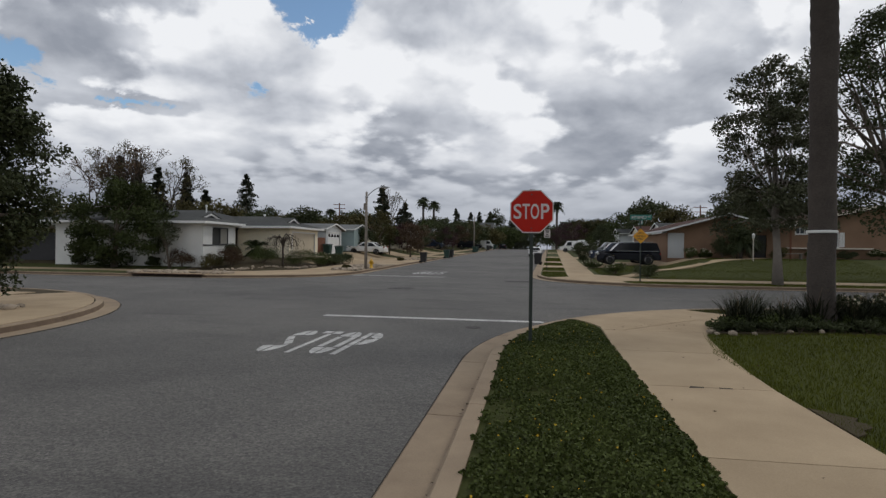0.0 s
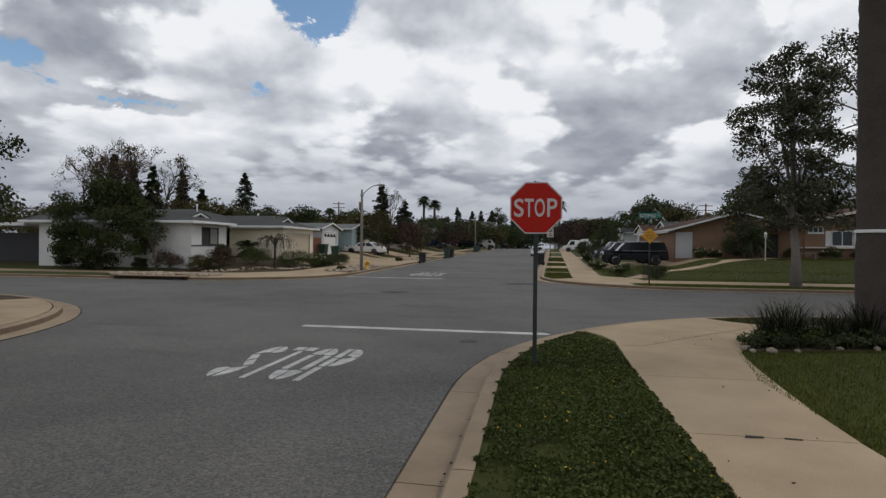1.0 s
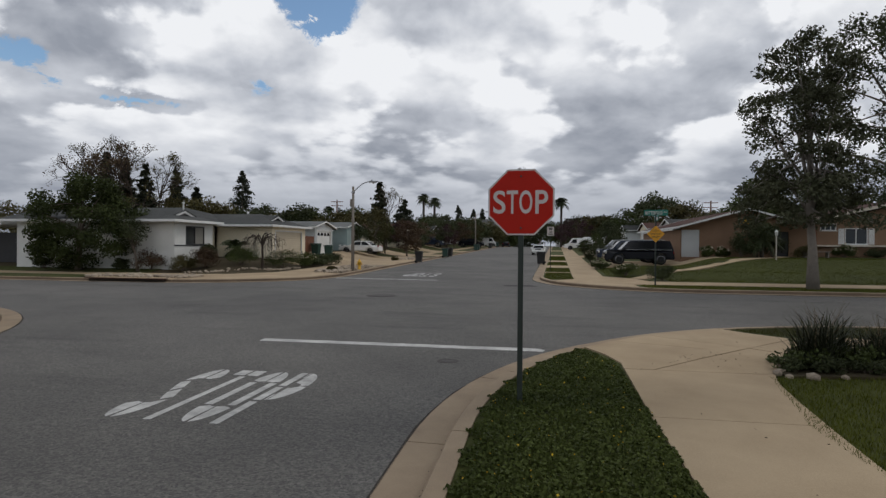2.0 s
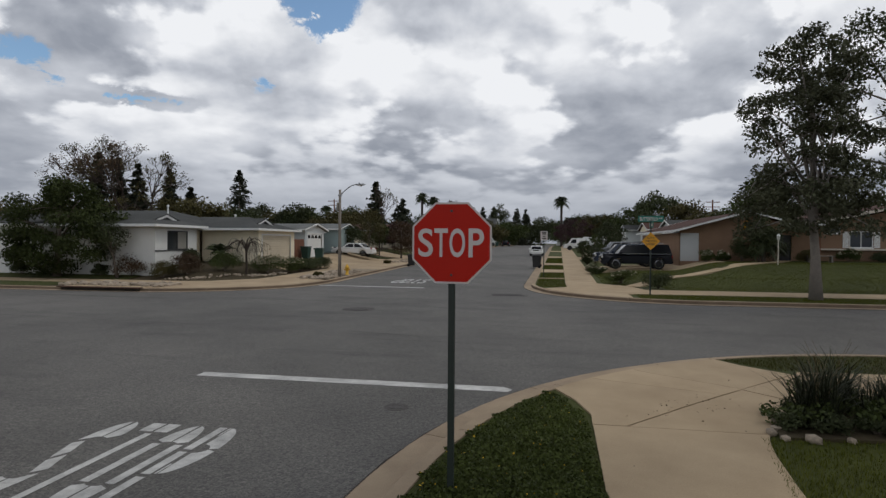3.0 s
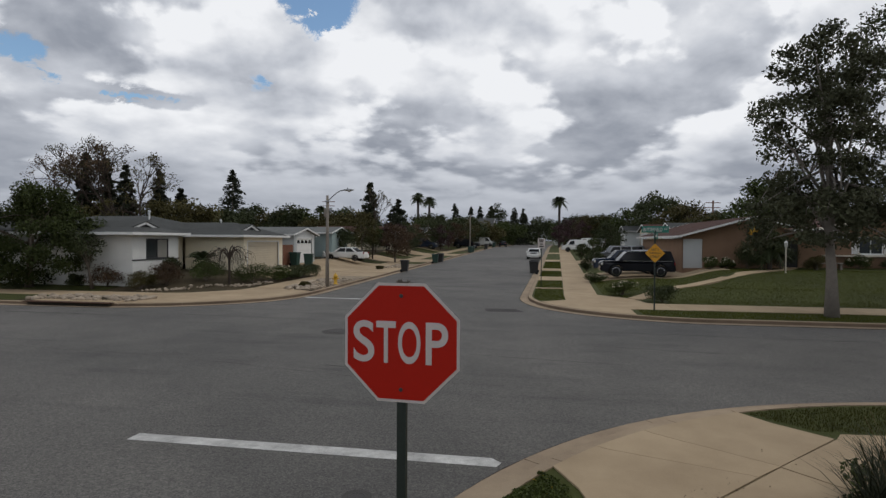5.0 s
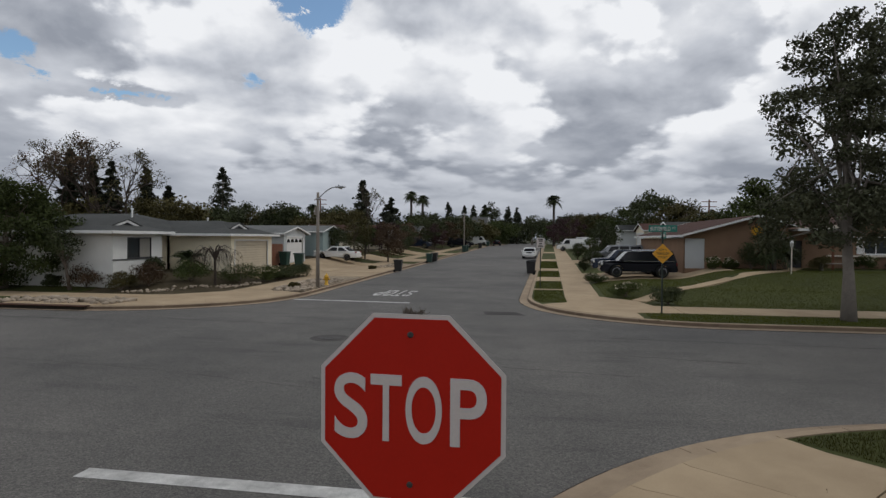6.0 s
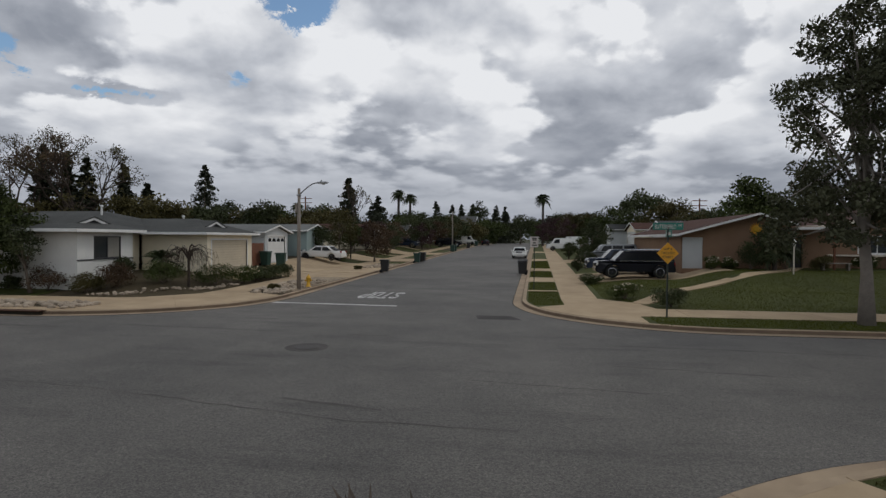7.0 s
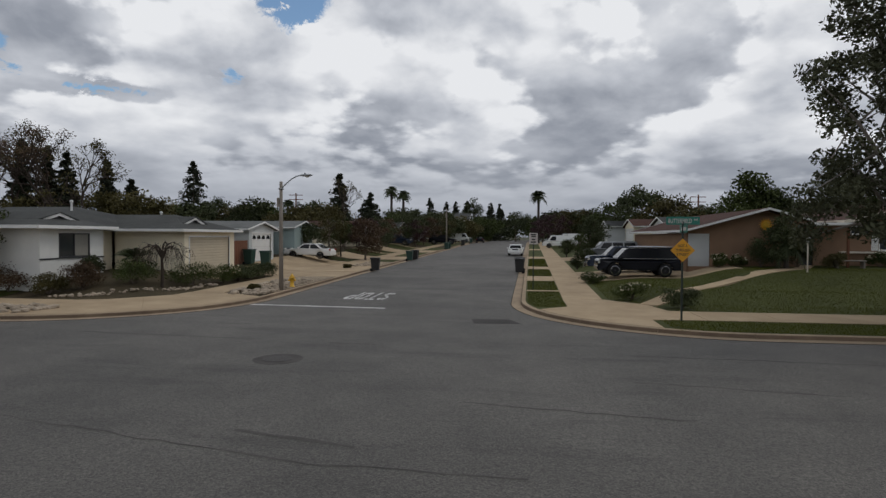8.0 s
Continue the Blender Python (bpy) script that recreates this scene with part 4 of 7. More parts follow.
# ---- street furniture ----
def street_lamp(x, y, z, h, arm, label):
    s = thing("street_lamp", x, y, z, 0, label, "street lamp")
    bm = bmesh.new()
    add_tube(bm, [(0, 0, -0.3), (0, 0, h * 0.5), (0, 0, h)], [0.125, 0.10, 0.078], 12)
    part("pole", bm, POLECON, s, "tapered grey concrete pole", True)
    bm = bmesh.new()
    pts = [(0.05, 0, h - 0.35)] + [(0.08 + arm * t, 0, h - 0.30 + 0.62 * math.sin(t * math.pi / 2)) for t in (0.12, 0.3, 0.5, 0.75, 1.0)]
    add_tube(bm, pts, [0.035] * 6, 8)
    add_box(bm, -0.11, 0.11, -0.11, 0.11, h - 0.42, h - 0.34, 0.01)
    part("arm", bm, STEEL, s, "curved steel bracket arm", True)
    bm = bmesh.new()
    m = Matrix.Translation((0.08 + arm, 0, h + 0.32))
    add_lathe(bm, [(0.02, -0.05), (0.10, 0.0), (0.135, 0.25), (0.12, 0.5), (0.04, 0.62)], 12, m @ Matrix.Rotation(radians(90), 4, "Y") @ Matrix.Diagonal((0.55, 1, 1, 1)))
    head = part("lamp_head", bm, STEEL, s, "grey cobra lamp head", True)
    bm = bmesh.new()
    add_lathe(bm, [(0.11, 0), (0.09, -0.05), (0.03, -0.08)], 12, Matrix.Translation((0.08 + arm + 0.32, 0, h + 0.27)))
    part("lens", bm, LAMPGLASS, head)
    bm = bmesh.new()
    add_lathe(bm, [(0.035, 0), (0.035, 0.07), (0.02, 0.08)], 10, Matrix.Translation((0.08 + arm + 0.2, 0, h + 0.37)))
    part("photocell", bm, DARK, head)
    bm = bmesh.new()
    add_box(bm, -0.2, -0.09, -0.1, 0.1, h - 1.35, h - 0.85, 0.02)
    part("junction_box", bm, POLECON, s)
    return s


street_lamp(-12.15, 30.1, 0.22, 5.74, 1.02, "grey concrete street lamp with a curved arm")
street_lamp(-10.4, 90.0, 1.3, 6.2, 1.55, "grey concrete street lamp far up the street")


def hydrant(x, y, z):
    s = thing("fire_hydrant", x, y, z, 20, "yellow cast iron fire hydrant among stones", "hydrant")
    bm = bmesh.new()
    add_lathe(bm, [(0.17, -0.05), (0.17, 0.04), (0.11, 0.06), (0.105, 0.48), (0.15, 0.50), (0.15, 0.55), (0.125, 0.60), (0.07, 0.68), (0.03, 0.71)], 16)
    part("body", bm, HYDRANT, s, "", True)
    for a, r, ln in ((0, 0.06, 0.19), (90, 0.075, 0.20), (180, 0.06, 0.19)):
        bm = bmesh.new()
        add_lathe(bm, [(r * 0.8, 0.05), (r * 0.8, ln - 0.05), (r, ln - 0.04), (r, ln), (r * 0.4, ln + 0.02)], 12,
                  Matrix.Translation((0, 0, 0.40)) @ Matrix.Rotation(radians(a), 4, "Z") @ Matrix.Rotation(radians(90), 4, "Y"))
        part("outlet", bm, HYDRANT, s, "", True)
    bm = bmesh.new()
    add_lathe(bm, [(0.03, 0.70), (0.03, 0.76)], 5)
    part("nut", bm, HYDRANT, s)
    return s


hydrant(-12.2, 31.7, 0.27)


def speed_sign(x, y, z):
    s = thing("regulation_sign", x, y, z, 0, "white rectangular regulation sign on a thin post", "road sign")
    bm = bmesh.new()
    add_box(bm, -0.025, 0.025, 0.01, 0.05, -0.1, 3.1)
    part("post", bm, GREENPOST, s)
    bm = bmesh.new()
    add_box(bm, -0.225, 0.225, 0.0, 0.006, 2.45, 3.05, 0.002)
    pl = part("plate", bm, SIGNWHITE, s)
    for dz, w in ((2.96, 0.28), (2.86, 0.24), (2.70, 0.18), (2.56, 0.28)):
        bm = bmesh.new()
        add_box(bm, -w / 2, w / 2, -0.004, 0.0, dz - 0.035, dz + 0.035)
        part("text_bar", bm, SIGNBLACK, pl)
    return s


speed_sign(1.03, 32.25, 0.29)

name_post = thing("street_name_sign", 5.92, 22.62, 0.15, 0, "green street name blades above a yellow diamond sign on one post", "road sign")
bm = bmesh.new()
add_box(bm, -0.03, 0.03, 0.012, 0.06, -0.1, 3.56)
part("post", bm, GREENPOST, name_post)
bm = bmesh.new()
q = 0.42
add_prism(bm, [(-q, 2.53), (0, 2.53 - q), (q, 2.53), (0, 2.53 + q)], 0.005, Matrix.Translation((0, 0.004, 0)), 0.0)
dia = part("diamond_plate", bm, SIGNYELLOW, name_post, "yellow diamond warning plate with black words")
for k, (txt, w) in enumerate((("NOT A", 0.32), ("THROUGH", 0.50), ("STREET", 0.40))):
    fit_letters("word", txt, w, 0.10, SIGNBLACK, dia, 0, 0.001, 2.69 - 0.155 * k, "black words", 0.01)
bm = bmesh.new()
add_box(bm, -0.57, 0.57, 0.018, 0.026, 3.44, 3.72, 0.003)
bl = part("name_blade", bm, SIGNGREEN, name_post, "green street name blade with white letters")
fit_letters("word", "BUTTERFIELD", 0.80, 0.16, SIGNWHITE, bl, -0.10, 0.014, 3.57, "white letters", 0.012)
fit_letters("word", "AVE", 0.14, 0.09, SIGNWHITE, bl, 0.44, 0.014, 3.61, "white letters", 0.01)
bm = bmesh.new()
add_box(bm, 0.018, 0.026, -0.45, 0.45, 3.16, 3.42, 0.003)
b2 = part("cross_blade", bm, SIGNGREEN, name_post, "green cross street name blade")
bm = bmesh.new()
add_box(bm, 0.012, 0.018, -0.3, 0.3, 3.23, 3.35)
part("text_bar", bm, SIGNWHITE, b2)


def wheelie_bin(x, y, z, rz, material, label, s=1.0):
    t = thing("wheelie_bin", x, y, z, rz, label, "bin", "wheelie bins")
    bm = bmesh.new()
    add_box(bm, -0.29, 0.29, -0.33, 0.33, 0.08, 0.98, 0.03)
    for v in bm.verts:
        k = 0.78 + 0.22 * min(1.0, max(0.0, (v.co.z - 0.05) / 0.93))
        v.co.x, v.co.y = v.co.x * k, v.co.y * k
    bmesh.ops.scale(bm, vec=(s, s, s), verts=bm.verts)
    part("body", bm, material, t)
    bm = bmesh.new()
    add_box(bm, -0.32, 0.32, -0.36, 0.38, 0.985, 1.06, 0.025)
    bmesh.ops.scale(bm, vec=(s, s, s), verts=bm.verts)
    part("lid", bm, material, t)
    bm = bmesh.new()
    add_tube(bm, [(-0.26 * s, 0.40 * s, 0.95 * s), (0.26 * s, 0.40 * s, 0.95 * s)], [0.018, 0.018], 6)
    part("handle", bm, material, t)
    for sx in (-1, 1):
        bm = bmesh.new()
        add_lathe(bm, [(0.11, -0.03), (0.125, 0), (0.11, 0.03)], 12, Matrix.Translation((sx * 0.25 * s, 0.27 * s, 0.12)) @ Matrix.Rotation(radians(90), 4, "Y"))
        part("wheel", bm, RUBBER, t)
    return t


wheelie_bin(0.44, 44.6, road_z(44.6) + 0.012, -90, BIN_BLACK, "black plastic wheelie bin at the kerb", 1.05)
wheelie_bin(0.50, 46.6, road_z(46.6) + 0.012, -80, BIN_BLACK, "black plastic wheelie bin at the kerb", 1.05)
wheelie_bin(-10.65, 44.6, 0.40, 90, BIN_BLACK, "black plastic wheelie bin standing in the gutter", 1.0)
wheelie_bin(-10.4, 58.0, 0.62, 90, BIN_GREEN, "dark green wheelie bin standing in the gutter", 1.0)
wheelie_bin(-10.2, 60.2, 0.66, 80, BIN_BLACK, "black plastic wheelie bin standing in the gutter", 1.0)
wheelie_bin(-9.9, 86, 1.14, 90, BIN_GREEN, "dark green wheelie bin standing in the gutter", 1.05)
wheelie_bin(-9.8, 88, 1.16, 90, BIN_GREEN, "dark green wheelie bin standing in the gutter", 1.05)
wheelie_bin(-9.0, 104, 1.45, 90, BIN_BLACK, "black plastic wheelie bin standing in the gutter", 1.05)
wheelie_bin(-8.6, 118, 1.7, 90, BIN_GREEN, "dark green wheelie bin standing in the gutter", 1.05)
wheelie_bin(-19.3, 41.2, land(-19.3, 41.2) + 0.02, 85, BIN_GREEN, "dark green wheelie bin before the garage", 1.1)
wheelie_bin(-18.5, 42.2, land(-18.5, 42.2) + 0.02, 100, BIN_GREEN, "dark green wheelie bin before the garage", 1.1)


# ---- houses: helpers ----
def wall_mesh(name, p0, p1, z0, z1, t, material, parent, openings=(), label=""):
    """A wall from p0 to p1, its outer face on the right of that way; openings (s0, s1, za, zb) go through it. Returns its frame of reference."""
    d = Vector((p1[0] - p0[0], p1[1] - p0[1], 0))
    ln = d.length
    xs = sorted({t, ln, *(q for o in openings for q in o[:2])})
    zs = sorted({z0, z1, *(q for o in openings for q in o[2:])})
    hole = lambda x, z: any(o[0] < x < o[1] and o[2] < z < o[3] for o in openings)
    solid = {(i, j) for i in range(len(xs) - 1) for j in range(len(zs) - 1) if not hole((xs[i] + xs[i + 1]) / 2, (zs[j] + zs[j + 1]) / 2)}
    bm = bmesh.new()
    pt = {}

    def vert(i, k, j):
        if (i, k, j) not in pt:
            pt[i, k, j] = bm.verts.new((xs[i], k * t, zs[j]))
        return pt[i, k, j]

    for i, j in solid:
        bm.faces.new([vert(i, 0, j), vert(i + 1, 0, j), vert(i + 1, 0, j + 1), vert(i, 0, j + 1)])
        bm.faces.new([vert(i, 1, j), vert(i, 1, j + 1), vert(i + 1, 1, j + 1), vert(i + 1, 1, j)])
        for di, dj, e in ((-1, 0, ((i, j), (i, j + 1))), (1, 0, ((i + 1, j + 1), (i + 1, j))), (0, -1, ((i + 1, j), (i, j))), (0, 1, ((i, j + 1), (i + 1, j + 1)))):
            if (i + di, j + dj) not in solid:
                (a, b), (c, e2) = e
                bm.faces.new([vert(a, 0, b), vert(c, 0, e2), vert(c, 1, e2), vert(a, 1, b)])
    m = Matrix.Translation((p0[0], p0[1], 0)) @ Matrix.Rotation(math.atan2(d.y, d.x), 4, "Z")
    bmesh.ops.transform(bm, verts=bm.verts, matrix=m)
    part(name, bm, material, parent, label)
    return m


def add_ring(bm, x0, x1, z0, z1, w, y0, y1):
    """A rectangular frame in the x, z plane, in one piece."""
    o = [(x0, z0), (x1, z0), (x1, z1), (x0, z1)]
    i = [(x0 + w, z0 + w), (x1 - w, z0 + w), (x1 - w, z1 - w), (x0 + w, z1 - w)]
    v = [[bm.verts.new((x, y, z)) for x, z in ring] for ring in (o, i) for y in (y0, y1)]
    for k in range(4):
        n = (k + 1) % 4
        bm.faces.new((v[0][k], v[0][n], v[2][n], v[2][k]))
        bm.faces.new((v[1][k], v[3][k], v[3][n], v[1][n]))
        bm.faces.new((v[0][k], v[1][k], v[1][n], v[0][n]))
        bm.faces.new((v[2][k], v[2][n], v[3][n], v[3][k]))


def window(parent, m, s0, s1, za, zb, frame_mat, mullions=1, curtain=True, deep=0.12):
    """A window in an opening: frame, panes, curtain and a dark room behind."""
    bm = bmesh.new()
    w = 0.06
    add_ring(bm, s0, s1, za, zb, w, -0.02, 0.09)
    bmesh.ops.transform(bm, verts=bm.verts, matrix=m)
    fr = part("window", bm, frame_mat, parent)
    for k in range(mullions):
        c = s0 + (s1 - s0) * (k + 1) / (mullions + 1)
        bm = bmesh.new()
        add_box(bm, c - 0.025, c + 0.025, 0.0, 0.08, za + w, zb - w)
        bmesh.ops.transform(bm, verts=bm.verts, matrix=m)
        part("mullion", bm, frame_mat, fr)
    bm = bmesh.new()
    add_box(bm, s0 - 0.05, s1 + 0.05, -0.07, -0.022, za - 0.06, za)
    bmesh.ops.transform(bm, verts=bm.verts, matrix=m)
    part("sill", bm, frame_mat, fr)
    n = mullions + 1
    for k in range(n):
        a, b = s0 + (s1 - s0) * k / n + 0.03, s0 + (s1 - s0) * (k + 1) / n - 0.03
        bm = bmesh.new()
        add_box(bm, a, b, 0.045, 0.05, za + w, zb - w)
        bmesh.ops.transform(bm, verts=bm.verts, matrix=m)
        part("pane", bm, GLASS, fr)
        if curtain and k == n - 1:
            bm = bmesh.new()
            folds = 9
            pts = [(a + (b - a) * j / folds, 0.035 if j % 2 else 0.041) for j in range(folds + 1)]
            vs = [bm.verts.new((x, y, z)) for z in (za + w, zb - w) for x, y in pts]
            for j in range(folds):
                bm.faces.new((vs[j], vs[j + 1], vs[j + folds + 2], vs[j + folds + 1]))
            bmesh.ops.transform(bm, verts=bm.verts, matrix=m)
            part("blind", bm, CURTAIN, fr, "pale drawn blind")
    return fr


def garage_door(parent, m, s0, s1, za, zb, material, rows=4, cols=1, fans=False):
    bm = bmesh.new()
    add_box(bm, s0 + 0.002, s1 - 0.002, 0.10, 0.13, za, zb)
    bmesh.ops.transform(bm, verts=bm.verts, matrix=m)
    door = part("garage_door", bm, material, parent)
    h = (zb - za) / rows
    for r in range(rows):
        bm = bmesh.new()
        add_box(bm, s0 + 0.01, s1 - 0.01, 0.06, 0.098, za + r * h + 0.014, za + (r + 1) * h - 0.014, 0.012)
        bmesh.ops.transform(bm, verts=bm.verts, matrix=m)
        part("panel", bm, material, door)
    if fans:
        n = 4
        for k in range(n):
            c, w = s0 + (s1 - s0) * (k + 0.5) / n, (s1 - s0) / n * 0.42
            bm = bmesh.new()
            add_prism(bm, [(c + w * math.cos(math.pi * j / 8), zb - 0.42 + 0.30 * math.sin(math.pi * j / 8)) for j in range(9)], 0.01, Matrix.Translation((0, 0.048, 0)))
            bmesh.ops.transform(bm, verts=bm.verts, matrix=m)
            part("fan_light", bm, GLASS, door)
    for q in ((s0 - 0.1, s0, za, zb + 0.1), (s1, s1 + 0.1, za, zb + 0.1), (s0, s1, zb, zb + 0.1)):
        bm = bmesh.new()
        add_box(bm, q[0], q[1], -0.02, 0.06, q[2], q[3])
        bmesh.ops.transform(bm, verts=bm.verts, matrix=m)
        part("door_trim", bm, TRIM, parent)
    return door


def roof(parent, x0, x1, y0, y1, z, rise, axis, hip0, hip1, material, trim, fascia=0.2, ridge=None, lift=0.0):
    """A roof over the eave rectangle. axis: the ridge's; hip0, hip1: how far the ridge stops short of each end (0: a gable);
    ridge: where it runs, if not midway; lift: how much higher the eave at x1 lies."""
    if axis == "x":
        c = (y0 + y1) / 2
        r0, r1 = (x0 + hip0, c), (x1 - hip1, c)
    else:
        c = (x0 + x1) / 2 if ridge is None else ridge
        r0, r1 = (c, y0 + hip0), (c, y1 - hip1)
    e = [(x0, y0), (x1, y0), (x1, y1), (x0, y1)]
    up = lambda x: lift if x == x1 else 0.0
    vs = [(x, y, z + fascia + up(x)) for x, y in e] + [(*r0, z + fascia + rise), (*r1, z + fascia + rise)]
    low = [(x, y, z + fascia + up(x) - 0.14) for x, y in e] + [(*r0, z + fascia + rise - 0.14), (*r1, z + fascia + rise - 0.14)]
    if axis == "x":
        top = [(0, 1, 5, 4), (2, 3, 4, 5), (3, 0, 4), (1, 2, 5)]
        gables = ([(3, 0, 4)] if not hip0 else []) + ([(1, 2, 5)] if not hip1 else [])
    else:
        top = [(1, 2, 5, 4), (3, 0, 4, 5), (0, 1, 4), (2, 3, 5)]
        gables = ([(0, 1, 4)] if not hip0 else []) + ([(2, 3, 5)] if not hip1 else [])
    faces = [f for f in top if f not in gables]
    bottom = [tuple(i + 6 for i in f[::-1]) for f in faces]
    rim = []
    edges = {}
    for f in faces:
        for a, b in zip(f, f[1:] + f[:1]):
            edges[(a, b)] = 1
    for a, b in edges:
        if (b, a) not in edges:
            rim.append((b, a, a + 6, b + 6))
    ro = mesh("roof", vs + low, faces + bottom + rim, material, parent)
    # fascia boards along the eaves and rakes
    for a, b in edges:
        if (b, a) in edges:
            continue
        bm = bmesh.new()
        pa, pb = Vector(vs[a]), Vector(vs[b])
        d = (pb - pa).normalized()
        out = Vector((d.y, -d.x, 0)).normalized()
        q = [pa + Vector((0, 0, 0.012)), pb + Vector((0, 0, 0.012)), pb + Vector((0, 0, -fascia)), pa + Vector((0, 0, -fascia))]
        i = [bm.verts.new(p + out * 0.035) for p in q] + [bm.verts.new(p + out * 0.003) for p in q]
        for f in ((0, 3, 2, 1), (4, 5, 6, 7), (0, 1, 5, 4), (3, 7, 6, 2), (0, 4, 7, 3), (1, 2, 6, 5)):
            bm.faces.new([i[k] for k in f])
        part("fascia", bm, trim, ro, "painted fascia board")
    # soffit under the overhang
    bm = bmesh.new()
    add_box(bm, x0 + 0.05, x1 - 0.05, y0 + 0.05, y1 - 0.05, z, z + 0.03)
    if hip0 and hip1 or axis == "x" and hip1:
        part("soffit", bm, trim, ro)
    else:
        bm.free()
    return ro


def gablet(parent, x, y, z, w, h, away, material, trim):
    """A small vent gable high on a hip end, facing +x."""
    m = Matrix.Translation((x, y, z)) @ Matrix.Rotation(radians(90), 4, "Z")
    bm = bmesh.new()
    add_prism(bm, [(-w * 0.8, 0), (w * 0.8, 0), (0, h * 0.8)], 0.05, m @ Matrix.Translation((0, 0.12, 0)))
    g = part("gablet", bm, DARK, parent, "dark louvred vent gable")
    bm = bmesh.new()
    for s in (-1, 1):
        add_prism(bm, [(0, h), (s * w, 0.0), (s * w, -0.14), (0, h - 0.15)], 0.06, m)
    part("barge_board", bm, trim, g)
    bm = bmesh.new()
    for s in (-1, 1):
        add_prism(bm, [(0, h + 0.06), (s * (w + 0.08), 0.06), (s * (w + 0.08), 0.0), (0, h)], away, m @ Matrix.Translation((0, -0.05, 0)))
    part("gablet_roof", bm, material, g)


def chimney_pipe(parent, x, y, z):
    bm = bmesh.new()
    add_lathe(bm, [(0.06, -0.4), (0.06, 0.35), (0.10, 0.36), (0.10, 0.46), (0.04, 0.5)], 8, Matrix.Translation((x, y, z)))
    part("vent_pipe", bm, TRIM, parent)


# ---- white corner house ----
G = 0.90
h1 = thing("house", -28, 33, G, 0, "white stucco ranch house, grey hip roof and beige garage", "house")
h1.matrix_basis = Matrix()
wm = wall_mesh("wall", (-35.0, 26.75), (-23.1, 26.75), G - 0.6, 3.5, 0.2, STUCCO, h1, [(4.5, 6.1, 2.0, 3.0)])
window(h1, wm, 4.5, 6.1, 2.0, 3.0, TRIM)
wm = wall_mesh("wall", (-23.1, 26.75), (-23.1, 31.1), G - 0.6, 3.5, 0.2, STUCCO, h1, [(1.18, 3.30, 1.95, 3.2)])
window(h1, wm, 1.18, 3.30, 1.95, 3.2, DARK, 1)
for s0, s1 in ((-0.03, 1.12), (3.36, 4.38)):
    bm = bmesh.new()
    add_box(bm, s0, s1, -0.04, 0.0, 1.86, 1.93)
    bmesh.ops.transform(bm, verts=bm.verts, matrix=wm)
    part("belt_trim", bm, DARK, h1, "dark sill band")
wall_mesh("wall", (-23.1, 31.1), (-24.6, 31.1), G - 0.6, 3.5, 0.2, STUCCO, h1)
wall_mesh("wall", (-24.4, 31.2), (-24.4, 33.5), G - 0.6, 3.5, 0.2, STUCCO_CREAM, h1)
wall_mesh("wall", (-24.4, 33.5), (-19.66, 33.5), G - 0.6, 3.44, 0.2, STUCCO_CREAM, h1)
wm = wall_mesh("wall", (-19.66, 33.5), (-19.66, 39.6), G - 0.6, 3.44, 0.2, STUCCO_CREAM, h1, [(0.55, 5.35, G, 3.0)])
garage_door(h1, wm, 0.55, 5.35, G, 3.0, GARAGE_TAN, 12)
wall_mesh("wall", (-19.86, 39.6), (-35.0, 39.6), G - 0.6, 3.44, 0.2, STUCCO_CREAM, h1)
wall_mesh("wall", (-35.0, 39.6), (-35.0, 26.75), G - 0.6, 3.5, 0.2, STUCCO, h1)
roof(h1, -36.0, -22.5, 26.0, 31.55, 3.42, 0.76, "x", 0.3, 2.5, ROOF_GREY, TRIM, 0.15)
gablet(h1, -23.6, 28.6, 3.86, 1.25, 0.40, 2.2, ROOF_GREY, TRIM)
roof(h1, -36.2, -23.6, 29.2, 40.2, 3.46, 1.3, "x", 3.6, 4.2, ROOF_GREY, TRIM, 0.14)
roof(h1, -34.0, -19.2, 32.6, 40.0, 3.34, 0.98, "x", 0.6, 2.8, ROOF_GREY, TRIM, 0.14)
gablet(h1, -20.25, 35.7, 3.84, 1.25, 0.42, 2.2, ROOF_GREY, TRIM)
chimney_pipe(h1, -27.0, 33.4, 4.75)
chimney_pipe(h1, -24.0, 37.8, 4.25)
# carport beside it
cp = thing("carport", 0, 0, 0, 0, "dark open carport with a pale raked fascia", "carport")
for x, y in ((-41.0, 27.6), (-41.0, 34.0)):
    box("post", x - 0.07, x + 0.07, y - 0.07, y + 0.07, G - 0.3, 3.2, DARK, cp)
box("canopy", -41.6, -36.1, 26.6, 36, 3.2, 3.42, TRIM, cp)
box("side_fence", -41.4, -36.1, 35.6, 35.7, G - 0.3, 3.2, WOOD, cp)
box("gate", -41.0, -35.2, 27.8, 27.9, G - 0.3, 2.7, DARK, cp, "dark board gate")

